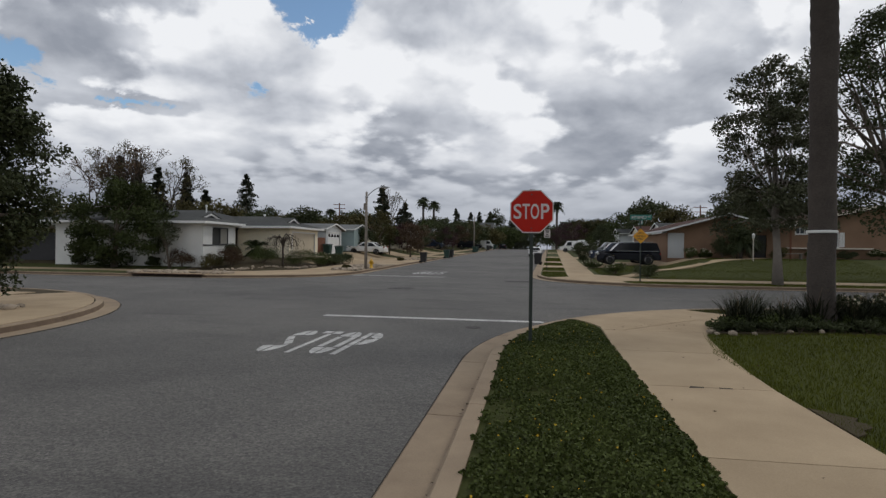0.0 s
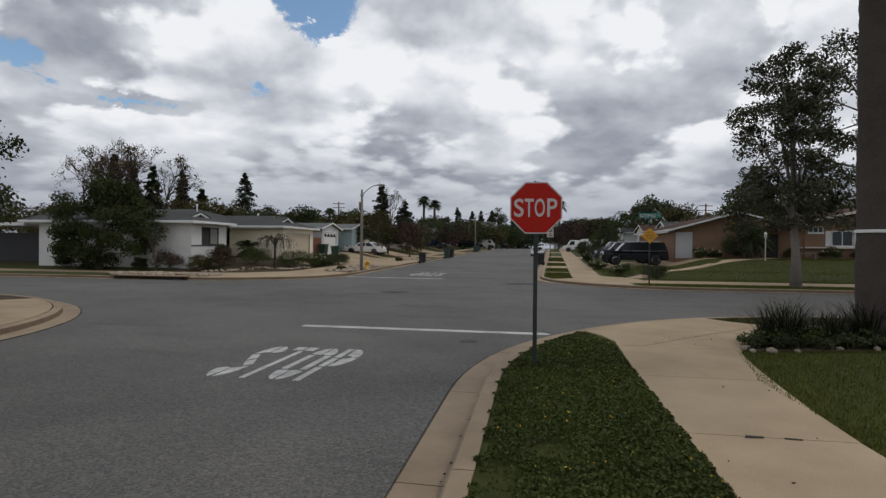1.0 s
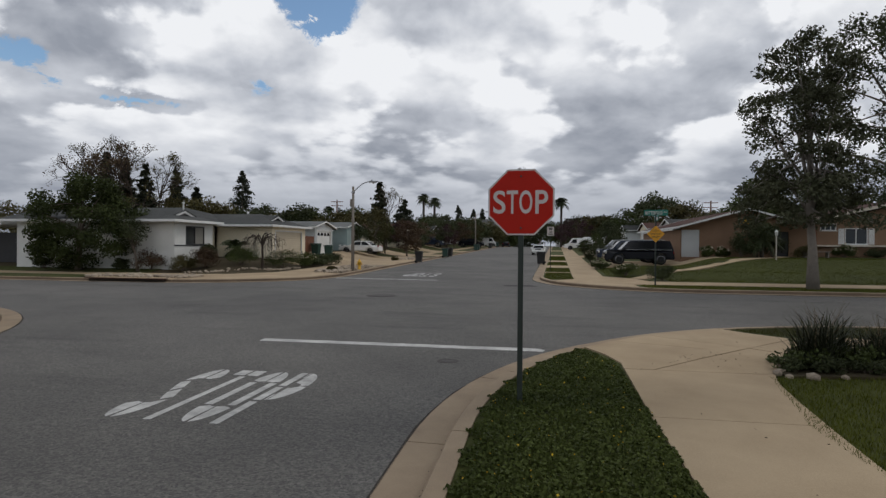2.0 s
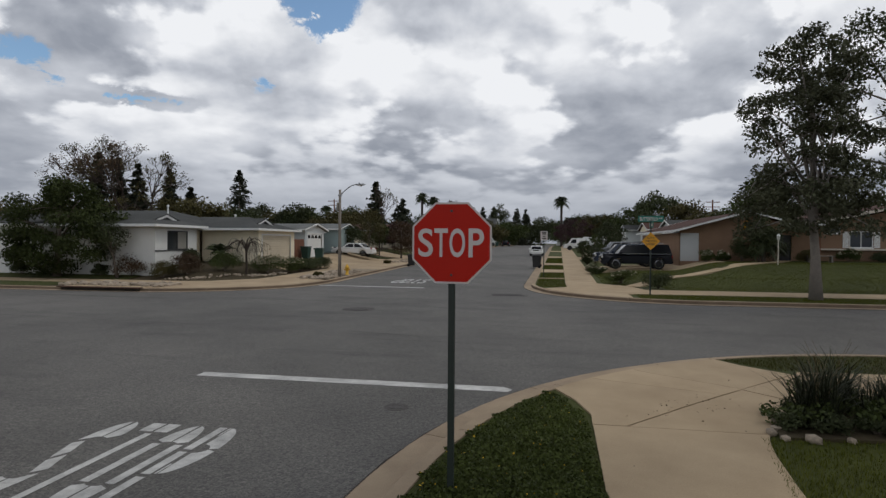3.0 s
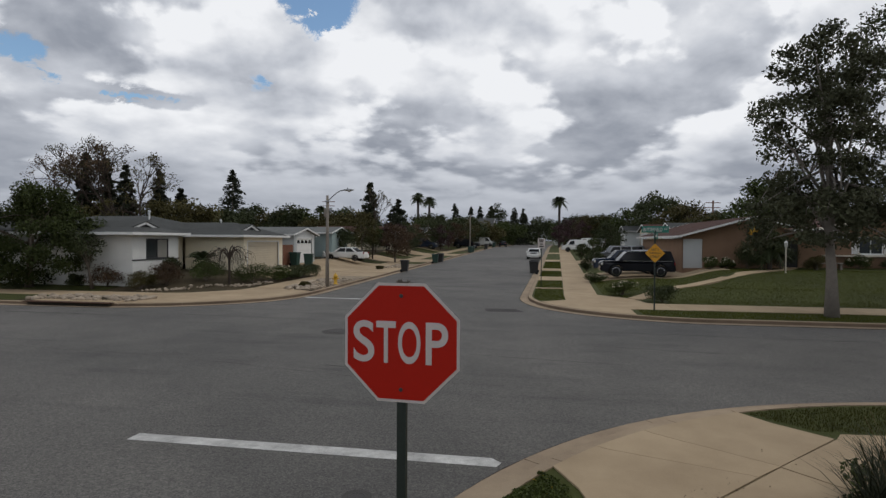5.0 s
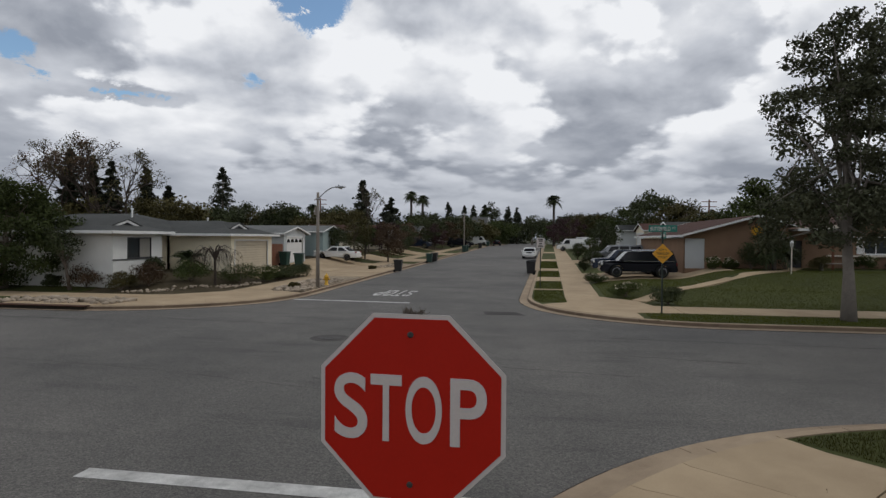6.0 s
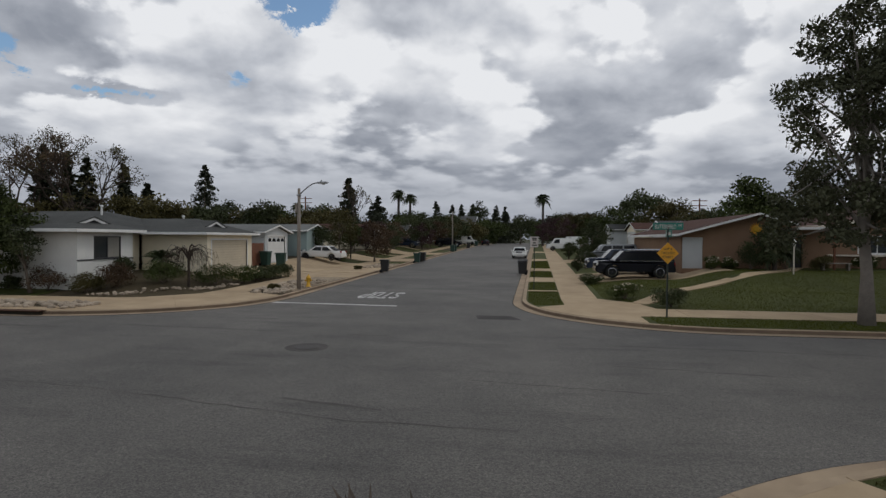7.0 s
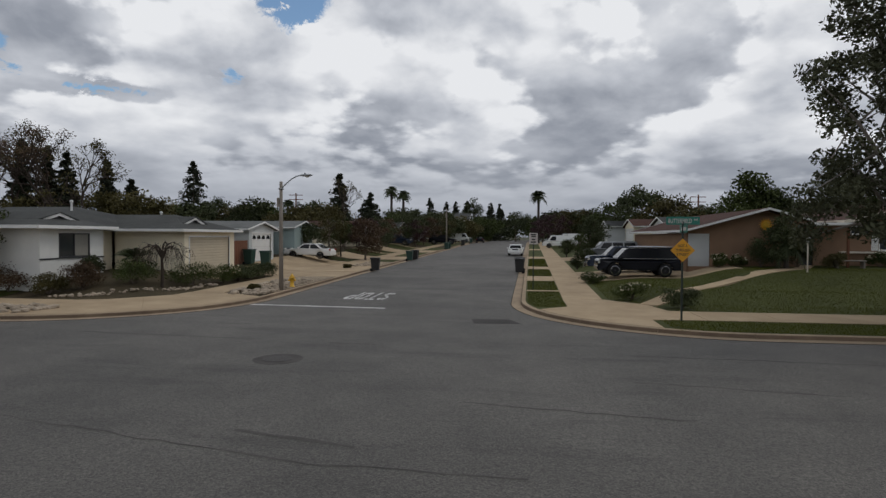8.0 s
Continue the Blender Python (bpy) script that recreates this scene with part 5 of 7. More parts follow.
# ---- houses further up on the same side ----
def street_house(y0, y1, xf, wall_m, roof_m, label, gable_door=True, rows=4, trim=None, fans=True, z=None, side=-1, door_m=None, pitch=0.27, deep=13, door=True):
    """A ranch house whose garage faces the street; side -1: west of the street, +1: east of it."""
    trim = trim or TRIM
    s = shear((y0 + y1) / 2)
    xf = xf + s
    zg = land(xf, (y0 + y1) / 2) if z is None else z
    h = thing("house", 0, 0, 0, 0, label, "house")
    back = xf + side * deep
    ym = y0 + min(6.2, (y1 - y0) * 0.5)
    zt = zg + 2.45
    if side < 0:
        fr = lambda a, b: ((xf, a), (xf, b))
        fr2 = lambda a, b: ((xf - 2.5, a), (xf - 2.5, b))
    else:
        fr = lambda a, b: ((xf, b), (xf, a))
        fr2 = lambda a, b: ((xf + 2.5, b), (xf + 2.5, a))
    lg = ym - y0
    m = wall_mesh("wall", *fr(y0, ym), zg - 0.5, zt, 0.2, wall_m, h, [(0.55, lg - 0.55, zg, zg + 2.1) if door else (lg * 0.45, lg * 0.45 + 1.5, zg + 0.95, zg + 2.15)])
    if door:
        garage_door(h, m, 0.55, lg - 0.55, zg, zg + 2.1, door_m or TRIM, rows, 1, fans)
    else:
        window(h, m, lg * 0.45, lg * 0.45 + 1.5, zg + 0.95, zg + 2.15, trim, 1)
    if y1 - ym > 2:
        l2 = y1 - ym
        m = wall_mesh("wall", *fr2(ym, y1), zg - 0.5, zt, 0.2, wall_m, h, [(l2 * 0.45, l2 * 0.85, zg + 0.9, zg + 2.1), (l2 * 0.12, l2 * 0.12 + 0.95, zg, zg + 2.05)])
        window(h, m, l2 * 0.45, l2 * 0.85, zg + 0.9, zg + 2.1, trim, 2)
        bm = bmesh.new()
        add_box(bm, l2 * 0.12, l2 * 0.12 + 0.95, 0.08, 0.12, zg, zg + 2.05)
        bmesh.ops.transform(bm, verts=bm.verts, matrix=m)
        part("front_door", bm, WOOD, h)
    for p, q in (((back, y0), (xf, y0)), ((xf, y1), (back, y1)), ((back, y1), (back, y0))):
        if side > 0:
            p, q = q, p
        if q[1] == p[1] == y1:
            p = (p[0] + (side * 2.7 if p[0] == xf else 0), p[1])
            q = (q[0] + (side * 2.7 if q[0] == xf else 0), q[1])
        wall_mesh("wall", p, q, zg - 0.5, zt, 0.2, wall_m, h)
    xa, xb = sorted((xf - side * 0.25, back))
    w = (ym - y0 + 1.2) / 2
    roof(h, xa, xb, y0 - 0.6, ym + 0.6, zt - 0.1, w * pitch, "x", 0.0 if side < 0 else 0, 0.0, roof_m, trim, 0.11)
    # gable triangle
    bm = bmesh.new()
    add_prism(bm, [(0, zt), (ym - y0, zt), ((ym - y0) / 2, zt + (ym - y0) / 2 * pitch)], 0.16,
              Matrix.Translation((xf - side * 0.0, y0, 0)) @ Matrix.Rotation(radians(90), 4, "Z") @ Matrix.Translation((0, 0.02 if side < 0 else -0.18, 0)))
    part("gable_wall", bm, wall_m, h)
    if y1 - ym > 2:
        xa, xb = sorted((xf + side * 1.8, back))
        roof(h, xa, xb, ym - 1.0, y1 + 0.6, zt - 0.12, (y1 - ym + 1.6) / 2 * pitch * 0.9, "x", 2.0, 2.0, roof_m, trim, 0.11)
    return h


street_house(42.2, 51.0, -20.4, STUCCO_GREY, ROOF_PALE, "pale grey ranch house with a white fan-light garage door", pitch=0.21)
street_house(52.6, 62.0, -21.3, STUCCO_TEAL, ROOF_PALE, "grey-green ranch house with a grey gable roof", fans=False, pitch=0.22, door=False)
street_house(74, 86, -20.4, STUCCO_CREAM, ROOF_RED, "cream ranch house with a brown shingle roof", fans=False, door_m=GARAGE_TAN)
street_house(91, 103, -20.4, STUCCO_TAN, ROOF_GREY, "tan ranch house with a low grey roof", fans=False, door_m=GARAGE_TAN)
street_house(108, 120, -20.4, STUCCO_GREY, ROOF_RED, "grey ranch house among trees", fans=False)
street_house(127, 140, -20.0, STUCCO, ROOF_GREY, "white ranch house far up the street", fans=False)
# side gate between the first two
gt = thing("side_gate", 0, 0, 0, 0, "brown wooden side gate between two houses", "gate")
for k in range(8):
    box("board", -19.9, -19.86, 39.75 + k * 0.29, 40.02 + k * 0.29, G - 0.1, 2.75, WOOD, gt)
box("rail", -19.95, -19.9, 39.7, 42.1, 2.3, 2.42, WOOD, gt)

# ---- tan corner house across the street ----
GC = 1.28
hc = thing("house", 0, 0, 0, 0, "tan stucco ranch house with brown gable roofs", "house")
wm = wall_mesh("wall", (11.2, 40.0), (18.0, 40.0), GC - 0.9, 3.42, 0.2, STUCCO_TAN, hc, [(0.06, 1.36, GC, 3.4)])
bm = bmesh.new()
add_box(bm, 0.06, 1.36, 0.05, 0.10, GC, 3.4, 0.01)
bmesh.ops.transform(bm, verts=bm.verts, matrix=wm)
part("side_door", bm, STUCCO_GREY, hc, "pale panel door")
wall_mesh("wall", (11.2, 56.0), (11.2, 40.2), GC - 0.9, 3.42, 0.2, STUCCO_TAN, hc)
wall_mesh("wall", (18.0, 40.0), (18.0, 41.5), GC - 0.9, 4.2, 0.2, STUCCO_TAN, hc)
bm = bmesh.new()
add_prism(bm, [(11.2, 3.42), (18.0, 3.42), (18.0, 4.27), (15.89, 4.88), (11.2, 3.58)], 0.18, Matrix.Translation((0, 40.01, 0)))
part("gable_wall", bm, STUCCO_TAN, hc)
roof(hc, 10.76, 18.34, 39.3, 57.0, 3.49, 1.42, "y", 0, 0, ROOF_RED, TRIM, 0.13, 15.89, 0.71)
# recessed porch
wm = wall_mesh("wall", (17.8, 41.5), (36.0, 41.5), GC - 0.9, 4.2, 0.2, STUCCO_TAN, hc, [(0.8, 1.75, GC, 3.3), (3.97, 5.1, 3.42, 3.95), (5.7, 7.3, 2.36, 3.6)])
bm = bmesh.new()
add_box(bm, 0.8, 1.75, 0.10, 0.15, GC, 3.3, 0.01)
bmesh.ops.transform(bm, verts=bm.verts, matrix=wm)
part("front_door", bm, DARK, hc, "dark front door")
box("porch_roof", 18.36, 20.95, 39.4, 41.45, 3.96, 4.12, TRIM, hc, "flat porch roof with a pale edge")
box("porch_post", 20.6, 20.72, 39.6, 39.72, GC - 0.4, 3.955, WOOD, hc, "thin dark post")
window(hc, wm, 3.97, 5.1, 3.42, 3.95, TRIM, 2, False)
window(hc, wm, 5.7, 7.3, 2.36, 3.6, TRIM, 1, False)
for s0, s1 in ((5.25, 5.65), (7.35, 7.75)):
    for k in range(14):
        bm = bmesh.new()
        add_box(bm, s0, s1, -0.04, -0.002, 2.36 + k * 0.087, 2.36 + k * 0.087 + 0.075)
        bmesh.ops.transform(bm, verts=bm.verts, matrix=wm)
        part("shutter_slat", bm, TRIM, hc)
bm = bmesh.new()
add_box(bm, 3.3, 9.8, -0.30, -0.002, 2.18, 2.29)
bmesh.ops.transform(bm, verts=bm.verts, matrix=wm)
part("planter_ledge", bm, TRIM_CREAM, hc, "pale ledge under the windows")
wall_mesh("wall", (36.0, 41.5), (36.0, 56.0), GC - 0.9, 4.2, 0.2, STUCCO_TAN, hc)
wall_mesh("wall", (36.0, 56.0), (11.2, 56.0), GC - 0.9, 3.42, 0.2, STUCCO_TAN, hc)
bm = bmesh.new()
add_prism(bm, [(22.4, 4.2), (34.0, 4.2), (28.2, 5.55)], 0.18, Matrix.Translation((0, 41.51, 0)))
part("gable_wall", bm, STUCCO_TAN, hc)
roof(hc, 21.0, 35.4, 40.7, 55.0, 4.10, 1.6, "y", 0, 0, ROOF_RED, TRIM_CREAM, 0.2)
# sunburst ornament on the gable
so = thing("sun_ornament", 15.96, 39.97, 3.98, 0, "yellow metal sunburst ornament on the gable wall", "ornament")
bm = bmesh.new()
pts = []
for k in range(32):
    r = (0.46, 0.27)[k % 2]
    pts.append((r * math.cos(2 * math.pi * k / 32), r * math.sin(2 * math.pi * k / 32)))
add_prism(bm, pts, 0.02)
part("rays", bm, SIGNYELLOW, so)
bm = bmesh.new()
add_lathe(bm, [(0.24, 0), (0.22, 0.03), (0.12, 0.05)], 20, Matrix.Translation((0, 0.0, 0)) @ Matrix.Rotation(radians(90), 4, "X"))
part("disc", bm, HYDRANT, so)
# more houses on that side
street_house(58.5, 71.0, 13.6, STUCCO_GREY, ROOF_GREY, "pale grey house with a low gable roof beyond the cars", True, 4, None, False, None, 1)
street_house(76, 89, 13.6, STUCCO_CREAM, ROOF_RED, "cream house half hidden by trees", True, 4, None, False, None, 1)
street_house(96, 108, 13.0, STUCCO_GREY, ROOF_GREY, "pale house behind parked vans", True, 4, None, False, None, 1)
# far end of the street
fe = thing("house", 0, 0, 0, 0, "far white gabled house closing the street", "house")
box("wall", 6.0, 14.0, 176, 186, 1.5, 4.8, STUCCO, fe)
roof(fe, 5.2, 14.8, 175, 187, 4.8, 2.2, "y", 0, 0, ROOF_GREY, TRIM, 0.25)
bm = bmesh.new()
add_prism(bm, [(6, 4.8), (14, 4.8), (10, 6.7)], 0.2, Matrix.Translation((0, 175.9, 0)))
part("gable_wall", bm, STUCCO, fe)
f2 = thing("house", 0, 0, 0, 0, "far pale two-storey house among trees", "house")
box("wall", -22.0, -12.0, 150, 160, 1.5, 7.2, STUCCO_GREY, f2)
roof(f2, -22.8, -11.2, 149.2, 161, 7.2, 2.0, "x", 0, 0, ROOF_GREY, TRIM, 0.25)
for k in range(3):
    box("window", -20.6 + k * 3.2, -19.2 + k * 3.2, 149.93, 149.99, 5.4, 6.6, GLASS, f2)


# ---- driveways and paths ----
def drive(name, x0, x1, y0, y1, label, sheared=True, step=2.4):
    ob = thing(name, 0, 0, 0, 0, label, "driveway", "", "structure")
    x = x0
    while x < x1 - 0.05:
        e = min(x1, x + step)
        n = max(1, round((y1 - y0) / 2.8))
        for k in range(n):
            a, b = y0 + (y1 - y0) * k / n, y0 + (y1 - y0) * (k + 1) / n
            q = [(x, a), (e, a), (e, b), (x, b)]
            slab([(u + shear(v), v) if sheared else (u, v) for u, v in q], ob, up=0.02)
        x = e
    return ob


drive("driveway_first", -19.6, -16.35, 38.2, 42.2, "pale concrete driveway up to the beige garage", True, 1.1)
drive("driveway_garage", -19.6, -18.0, 33.9, 38.15, "pale concrete apron before the garage", True, 0.8)
drive("driveway_second", -20.9, -16.35, 42.4, 53.6, "pale concrete driveway up to the white garage", True, 1.1)
drive("driveway_third", -19.8, -16.35, 57.8, 63.5, "pale concrete driveway up to a garage", True, 1.1)
drive("driveway_fourth", -20.2, -16.35, 74.2, 80, "pale concrete driveway", True, 1.1)
for k, (a, b) in enumerate(((38.2, 42.2), (42.4, 48.2), (57.8, 63.5), (74.2, 80))):
    slab([(-14.49 + shear(a), a), (-12.07 + shear(a), a), (-12.07 + shear(b), b), (-14.49 + shear(b), b)], left_walk, up=0.012)
drive("driveway_cars", 4.06, 13.4, 37.5, 44.5, "pale concrete driveway under the parked cars", True, 0.8)
drive("driveway_beyond", 4.06, 13.4, 58.8, 64.5, "pale concrete driveway", True, 0.8)
path = thing("garden_path", 0, 0, 0, 0, "narrow curving concrete path across the lawn", "path", "", "structure")
pp = [(5.75, 26.9), (6.67, 28.3), (7.43, 29.42), (8.6, 30.9), (9.96, 32.5), (11.96, 34.2), (14.04, 35.75), (15.53, 36.75), (17.3, 38.2), (18.9, 40.9)]
for (xa, ya), (xb, yb) in zip(pp, pp[1:]):
    d = Vector((xb - xa, yb - ya)).normalized() * 0.4
    slab([(xa + d.y, ya - d.x), (xb + d.y, yb - d.x), (xb - d.y, yb + d.x), (xa - d.y, ya + d.x)], path, up=0.03)
sp = thing("house_path", 0, 0, 0, 0, "pale concrete path to a front door", "path", "", "structure")
for y0 in (52.5, 69.5, 88):
    for k in range(6):
        slab([(-21 + k * 0.78 + shear(y0), y0), (-20.23 + k * 0.78 + shear(y0), y0), (-20.23 + k * 0.78 + shear(y0), y0 + 1.2), (-21 + k * 0.78 + shear(y0), y0 + 1.2)], sp, up=0.02)


# lawns on the west side of the street
def lawn_patch(name, x0, x1, y0, y1, label, material=TURF, sheared=True, up=0.016):
    nx, ny = max(2, int((x1 - x0) / 0.8)), max(2, int((y1 - y0) / 1.5))
    vs, fs = [], []
    for i in range(nx + 1):
        for j in range(ny + 1):
            x, y = x0 + (x1 - x0) * i / nx, y0 + (y1 - y0) * j / ny
            x += shear(y) if sheared else 0
            vs.append((x, y, land(x, y) + up))
    m = ny + 1
    fs = [(i * m + j, (i + 1) * m + j, (i + 1) * m + j + 1, i * m + j + 1) for i in range(nx) for j in range(ny)]
    return tagged(mesh(name, vs, fs, material, None, "", True), label, "lawn", "", "structure")


for y0, y1 in ((54.2, 57), (64.5, 73.5), (81, 90), (98, 107), (113, 126)):
    lawn_patch("lawn_west", -20.5, -16.35, y0, y1, "mown lawn before a house")
    lawn_patch("verge_west", -14.45, -12.1, y0, y1, "grass verge along the kerb")
lawn_patch("gravel_strip", -14.45, -12.1, 29.0, 38.1, "tan gravel strip along the kerb", GRAVEL)
lawn_patch("gravel_strip_upper", -14.45, -12.1, 48.3, 54.0, "tan gravel strip along the kerb", GRAVEL)
lawn_patch("lawn_corner", -60, -24, 25.05, 26.9, "grass strip before the white house", TURF, False)
lawn_patch("verge_corner", -60, -24.5, 20.3, 22.85, "grass verge along the kerb", TURF, False)


# ---- vehicles ----
def wheel(parent, x, y, r, w=0.22):
    m = Matrix.Translation((x, y, r)) @ Matrix.Rotation(radians(90), 4, "X")
    bm = bmesh.new()
    add_lathe(bm, [(r * 0.66, -w / 2), (r * 0.94, -w / 2), (r, -w / 3), (r, w / 3), (r * 0.94, w / 2), (r * 0.66, w / 2)], 22, m)
    ty = part("tyre", bm, RUBBER, parent, "", True)
    bm = bmesh.new()
    add_lathe(bm, [(r * 0.66, 0), (r * 0.66, w / 2 + 0.012), (r * 0.60, w / 2 + 0.014), (r * 0.57, w / 2 - 0.05)], 18, m if y < 0 else m @ Matrix.Rotation(math.pi, 4, "X"))
    part("rim", bm, CHROME, ty)
    bm = bmesh.new()
    add_lathe(bm, [(r * 0.64, w / 2 - 0.09), (r * 0.30, w / 2 - 0.07), (r * 0.14, w / 2 - 0.03), (r * 0.12, w / 2 + 0.005)], 18, m if y < 0 else m @ Matrix.Rotation(math.pi, 4, "X"))
    part("brake_drum", bm, DARK, ty)
    for k in range(5):
        bm = bmesh.new()
        s = -1 if y < 0 else 1
        add_box(bm, r * 0.12, r * 0.6, -0.03, 0.03, 0, 0.03, 0, Matrix.Translation((x, y + s * (w / 2 - 0.012), r)) @ Matrix.Rotation(radians(72 * k), 4, "Y") @ Matrix.Rotation(radians(90), 4, "X"))
        part("spoke", bm, CHROME, ty)


def car(name, x, y, z, rz, low, cab, width, wheels, r, paint, label, panes, tilt=0.0, bev=0.09):
    """A vehicle from its side outlines (x forward): low, the lower body; cab, the upper body; panes, side windows."""
    c = thing(name, x, y, z, rz, label, "car")
    c.matrix_basis = pose(x, y, z, 0, tilt, 0) @ pose(0, 0, 0, 0, 0, rz)
    # wheel arches cut into the lower outline
    outline = []
    for px, pz in low:
        outline.append((px, pz))
    bottom = min(p[1] for p in low)
    for wx in sorted(wheels, reverse=True):
        outline += [(wx + (r + 0.06) * math.cos(math.pi * k / 8), max(bottom, r + (r + 0.06) * math.sin(math.pi * k / 8))) for k in range(9)]
    bm = bmesh.new()
    add_prism(bm, outline, width, Matrix.Translation((0, -width / 2, 0)), bev)
    for v in bm.verts:
        f = smooth((abs(v.co.x) - 0.36 * (max(p[0] for p in low) - min(p[0] for p in low))) / 0.7)
        v.co.y *= 1 - 0.13 * f
    body = part("body", bm, paint, c)
    zb, zt = min(p[1] for p in cab), max(p[1] for p in cab)
    half = lambda q: width / 2 * (0.95 - 0.17 * (q - zb) / (zt - zb))
    bm = bmesh.new()
    a = [bm.verts.new((px, -half(pz), pz)) for px, pz in cab]
    b = [bm.verts.new((px, half(pz), pz)) for px, pz in cab]
    n = len(cab)
    bm.faces.new(a)
    bm.faces.new(b[::-1])
    for k in range(n):
        bm.faces.new((a[k], b[k], b[(k + 1) % n], a[(k + 1) % n]))
    bmesh.ops.recalc_face_normals(bm, faces=bm.faces)
    bmesh.ops.bevel(bm, geom=list(bm.edges), offset=0.035, segments=2, affect="EDGES", clamp_overlap=True)
    part("cabin", bm, paint, c)
    for q in panes:
        for s in (-1, 1):
            bm = bmesh.new()
            o = [bm.verts.new((px, s * (half(pz) + 0.006), pz)) for px, pz in q]
            i = [bm.verts.new((px, s * (half(pz) - 0.03), pz)) for px, pz in q]
            bm.faces.new(o)
            for k in range(len(q)):
                bm.faces.new((o[k], i[k], i[(k + 1) % len(q)], o[(k + 1) % len(q)]))
            bmesh.ops.recalc_face_normals(bm, faces=bm.faces)
            part("side_window", bm, CARGLASS, c)
    # windscreen and rear window lie on the cab's end slopes
    front, rear = (cab[0], cab[1]), (cab[-1], cab[-2])
    for nm, (p, q) in (("windscreen", front), ("rear_window", rear)):
        p, q = Vector((p[0], 0, p[1])), Vector((q[0], 0, q[1]))
        out = (q - p).cross(Vector((0, 1, 0))).normalized()
        out = out if (out.x > 0) == (nm == "windscreen") else -out
        lo, hi = p.lerp(q, 0.12), p.lerp(q, 0.86)
        bm = bmesh.new()
        o = [Vector((lo.x, -half(lo.z) + 0.1, lo.z)), Vector((lo.x, half(lo.z) - 0.1, lo.z)), Vector((hi.x, half(hi.z) - 0.12, hi.z)), Vector((hi.x, -half(hi.z) + 0.12, hi.z))]
        v = [bm.verts.new(u + out * 0.008) for u in o] + [bm.verts.new(u - out * 0.03) for u in o]
        for f in ((0, 1, 2, 3), (0, 4, 5, 1), (1, 5, 6, 2), (2, 6, 7, 3), (3, 7, 4, 0)):
            bm.faces.new([v[k] for k in f])
        bmesh.ops.recalc_face_normals(bm, faces=bm.faces)
        part(nm, bm, CARGLASS, c)
    x1, x0 = max(p[0] for p in low), min(p[0] for p in low)
    for s in (-1, 1):
        bm = bmesh.new()
        add_box(bm, x1 - 0.16, x1 - 0.02, s * width * 0.36 - 0.16, s * width * 0.36 + 0.16, bottom + 0.42, bottom + 0.58, 0.02)
        part("headlight", bm, LAMPGLASS, body)
        bm = bmesh.new()
        add_box(bm, x0 + 0.02, x0 + 0.10, s * width * 0.37 - 0.12, s * width * 0.37 + 0.12, bottom + 0.44, bottom + 0.62, 0.02)
        part("tail_light", bm, TAIL, body)
        bm = bmesh.new()
        add_box(bm, cab[0][0] - 0.35, cab[0][0] - 0.2, s * (width / 2 + 0.07) - 0.07, s * (width / 2 + 0.07) + 0.07, zb + 0.02, zb + 0.18, 0.03)
        part("wing_mirror", bm, paint, body)
        for wx in wheels:
            wheel(c, wx, s * (width / 2 - 0.13), r)
    for xx in (x1 - 0.05, x0 - 0.03):
        bm = bmesh.new()
        add_box(bm, xx, xx + 0.08, -width * 0.40, width * 0.40, bottom + 0.06, bottom + 0.26, 0.03)
        part("bumper", bm, paint, body)
    bm = bmesh.new()
    add_box(bm, x1 - 0.04, x1 + 0.035, -width * 0.22, width * 0.22, bottom + 0.38, bottom + 0.55, 0.015)
    part("grille", bm, DARK, body)
    return c


SUV_LOW = [(-2.75, 0.42), (-2.80, 0.95), (-2.72, 1.18), (1.35, 1.20), (2.62, 1.14), (2.82, 1.0), (2.80, 0.42)]
SUV_CAB = [(1.55, 1.14), (0.85, 1.84), (-2.45, 1.90), (-2.72, 1.14)]
SUV_WIN = [[(1.05, 1.22), (0.70, 1.72), (-0.05, 1.76), (-0.05, 1.22)], [(-0.15, 1.22), (-0.15, 1.76), (-1.15, 1.76), (-1.15, 1.22)], [(-1.25, 1.22), (-1.25, 1.76), (-2.25, 1.76), (-2.45, 1.22)]]
SUV_LOW, SUV_CAB = [(0.9 * a, 0.96 * b) for a, b in SUV_LOW], [(0.9 * a, 0.96 * b) for a, b in SUV_CAB]
SUV_WIN = [[(0.9 * a, 0.96 * b) for a, b in q] for q in SUV_WIN]
SED_LOW = [(-2.22, 0.30), (-2.26, 0.72), (-2.15, 0.90), (0.95, 0.86), (2.0, 0.74), (2.22, 0.60), (2.20, 0.30)]
SED_CAB = [(1.0, 0.82), (0.35, 1.33), (-0.85, 1.36), (-1.65, 0.86)]
SED_WIN = [[(0.72, 0.90), (0.28, 1.25), (-0.28, 1.27), (-0.28, 0.90)], [(-0.36, 0.90), (-0.36, 1.27), (-0.80, 1.27), (-1.30, 0.92)]]
VAN_LOW = [(-2.6, 0.36), (-2.62, 1.0), (-2.6, 1.15), (1.7, 1.12), (2.45, 1.0), (2.6, 0.8), (2.58, 0.36)]
VAN_CAB = [(1.95, 1.08), (1.30, 1.98), (-2.50, 2.04), (-2.60, 1.08)]
VAN_WIN = [[(1.55, 1.18), (1.18, 1.80), (0.55, 1.82), (0.55, 1.18)]]

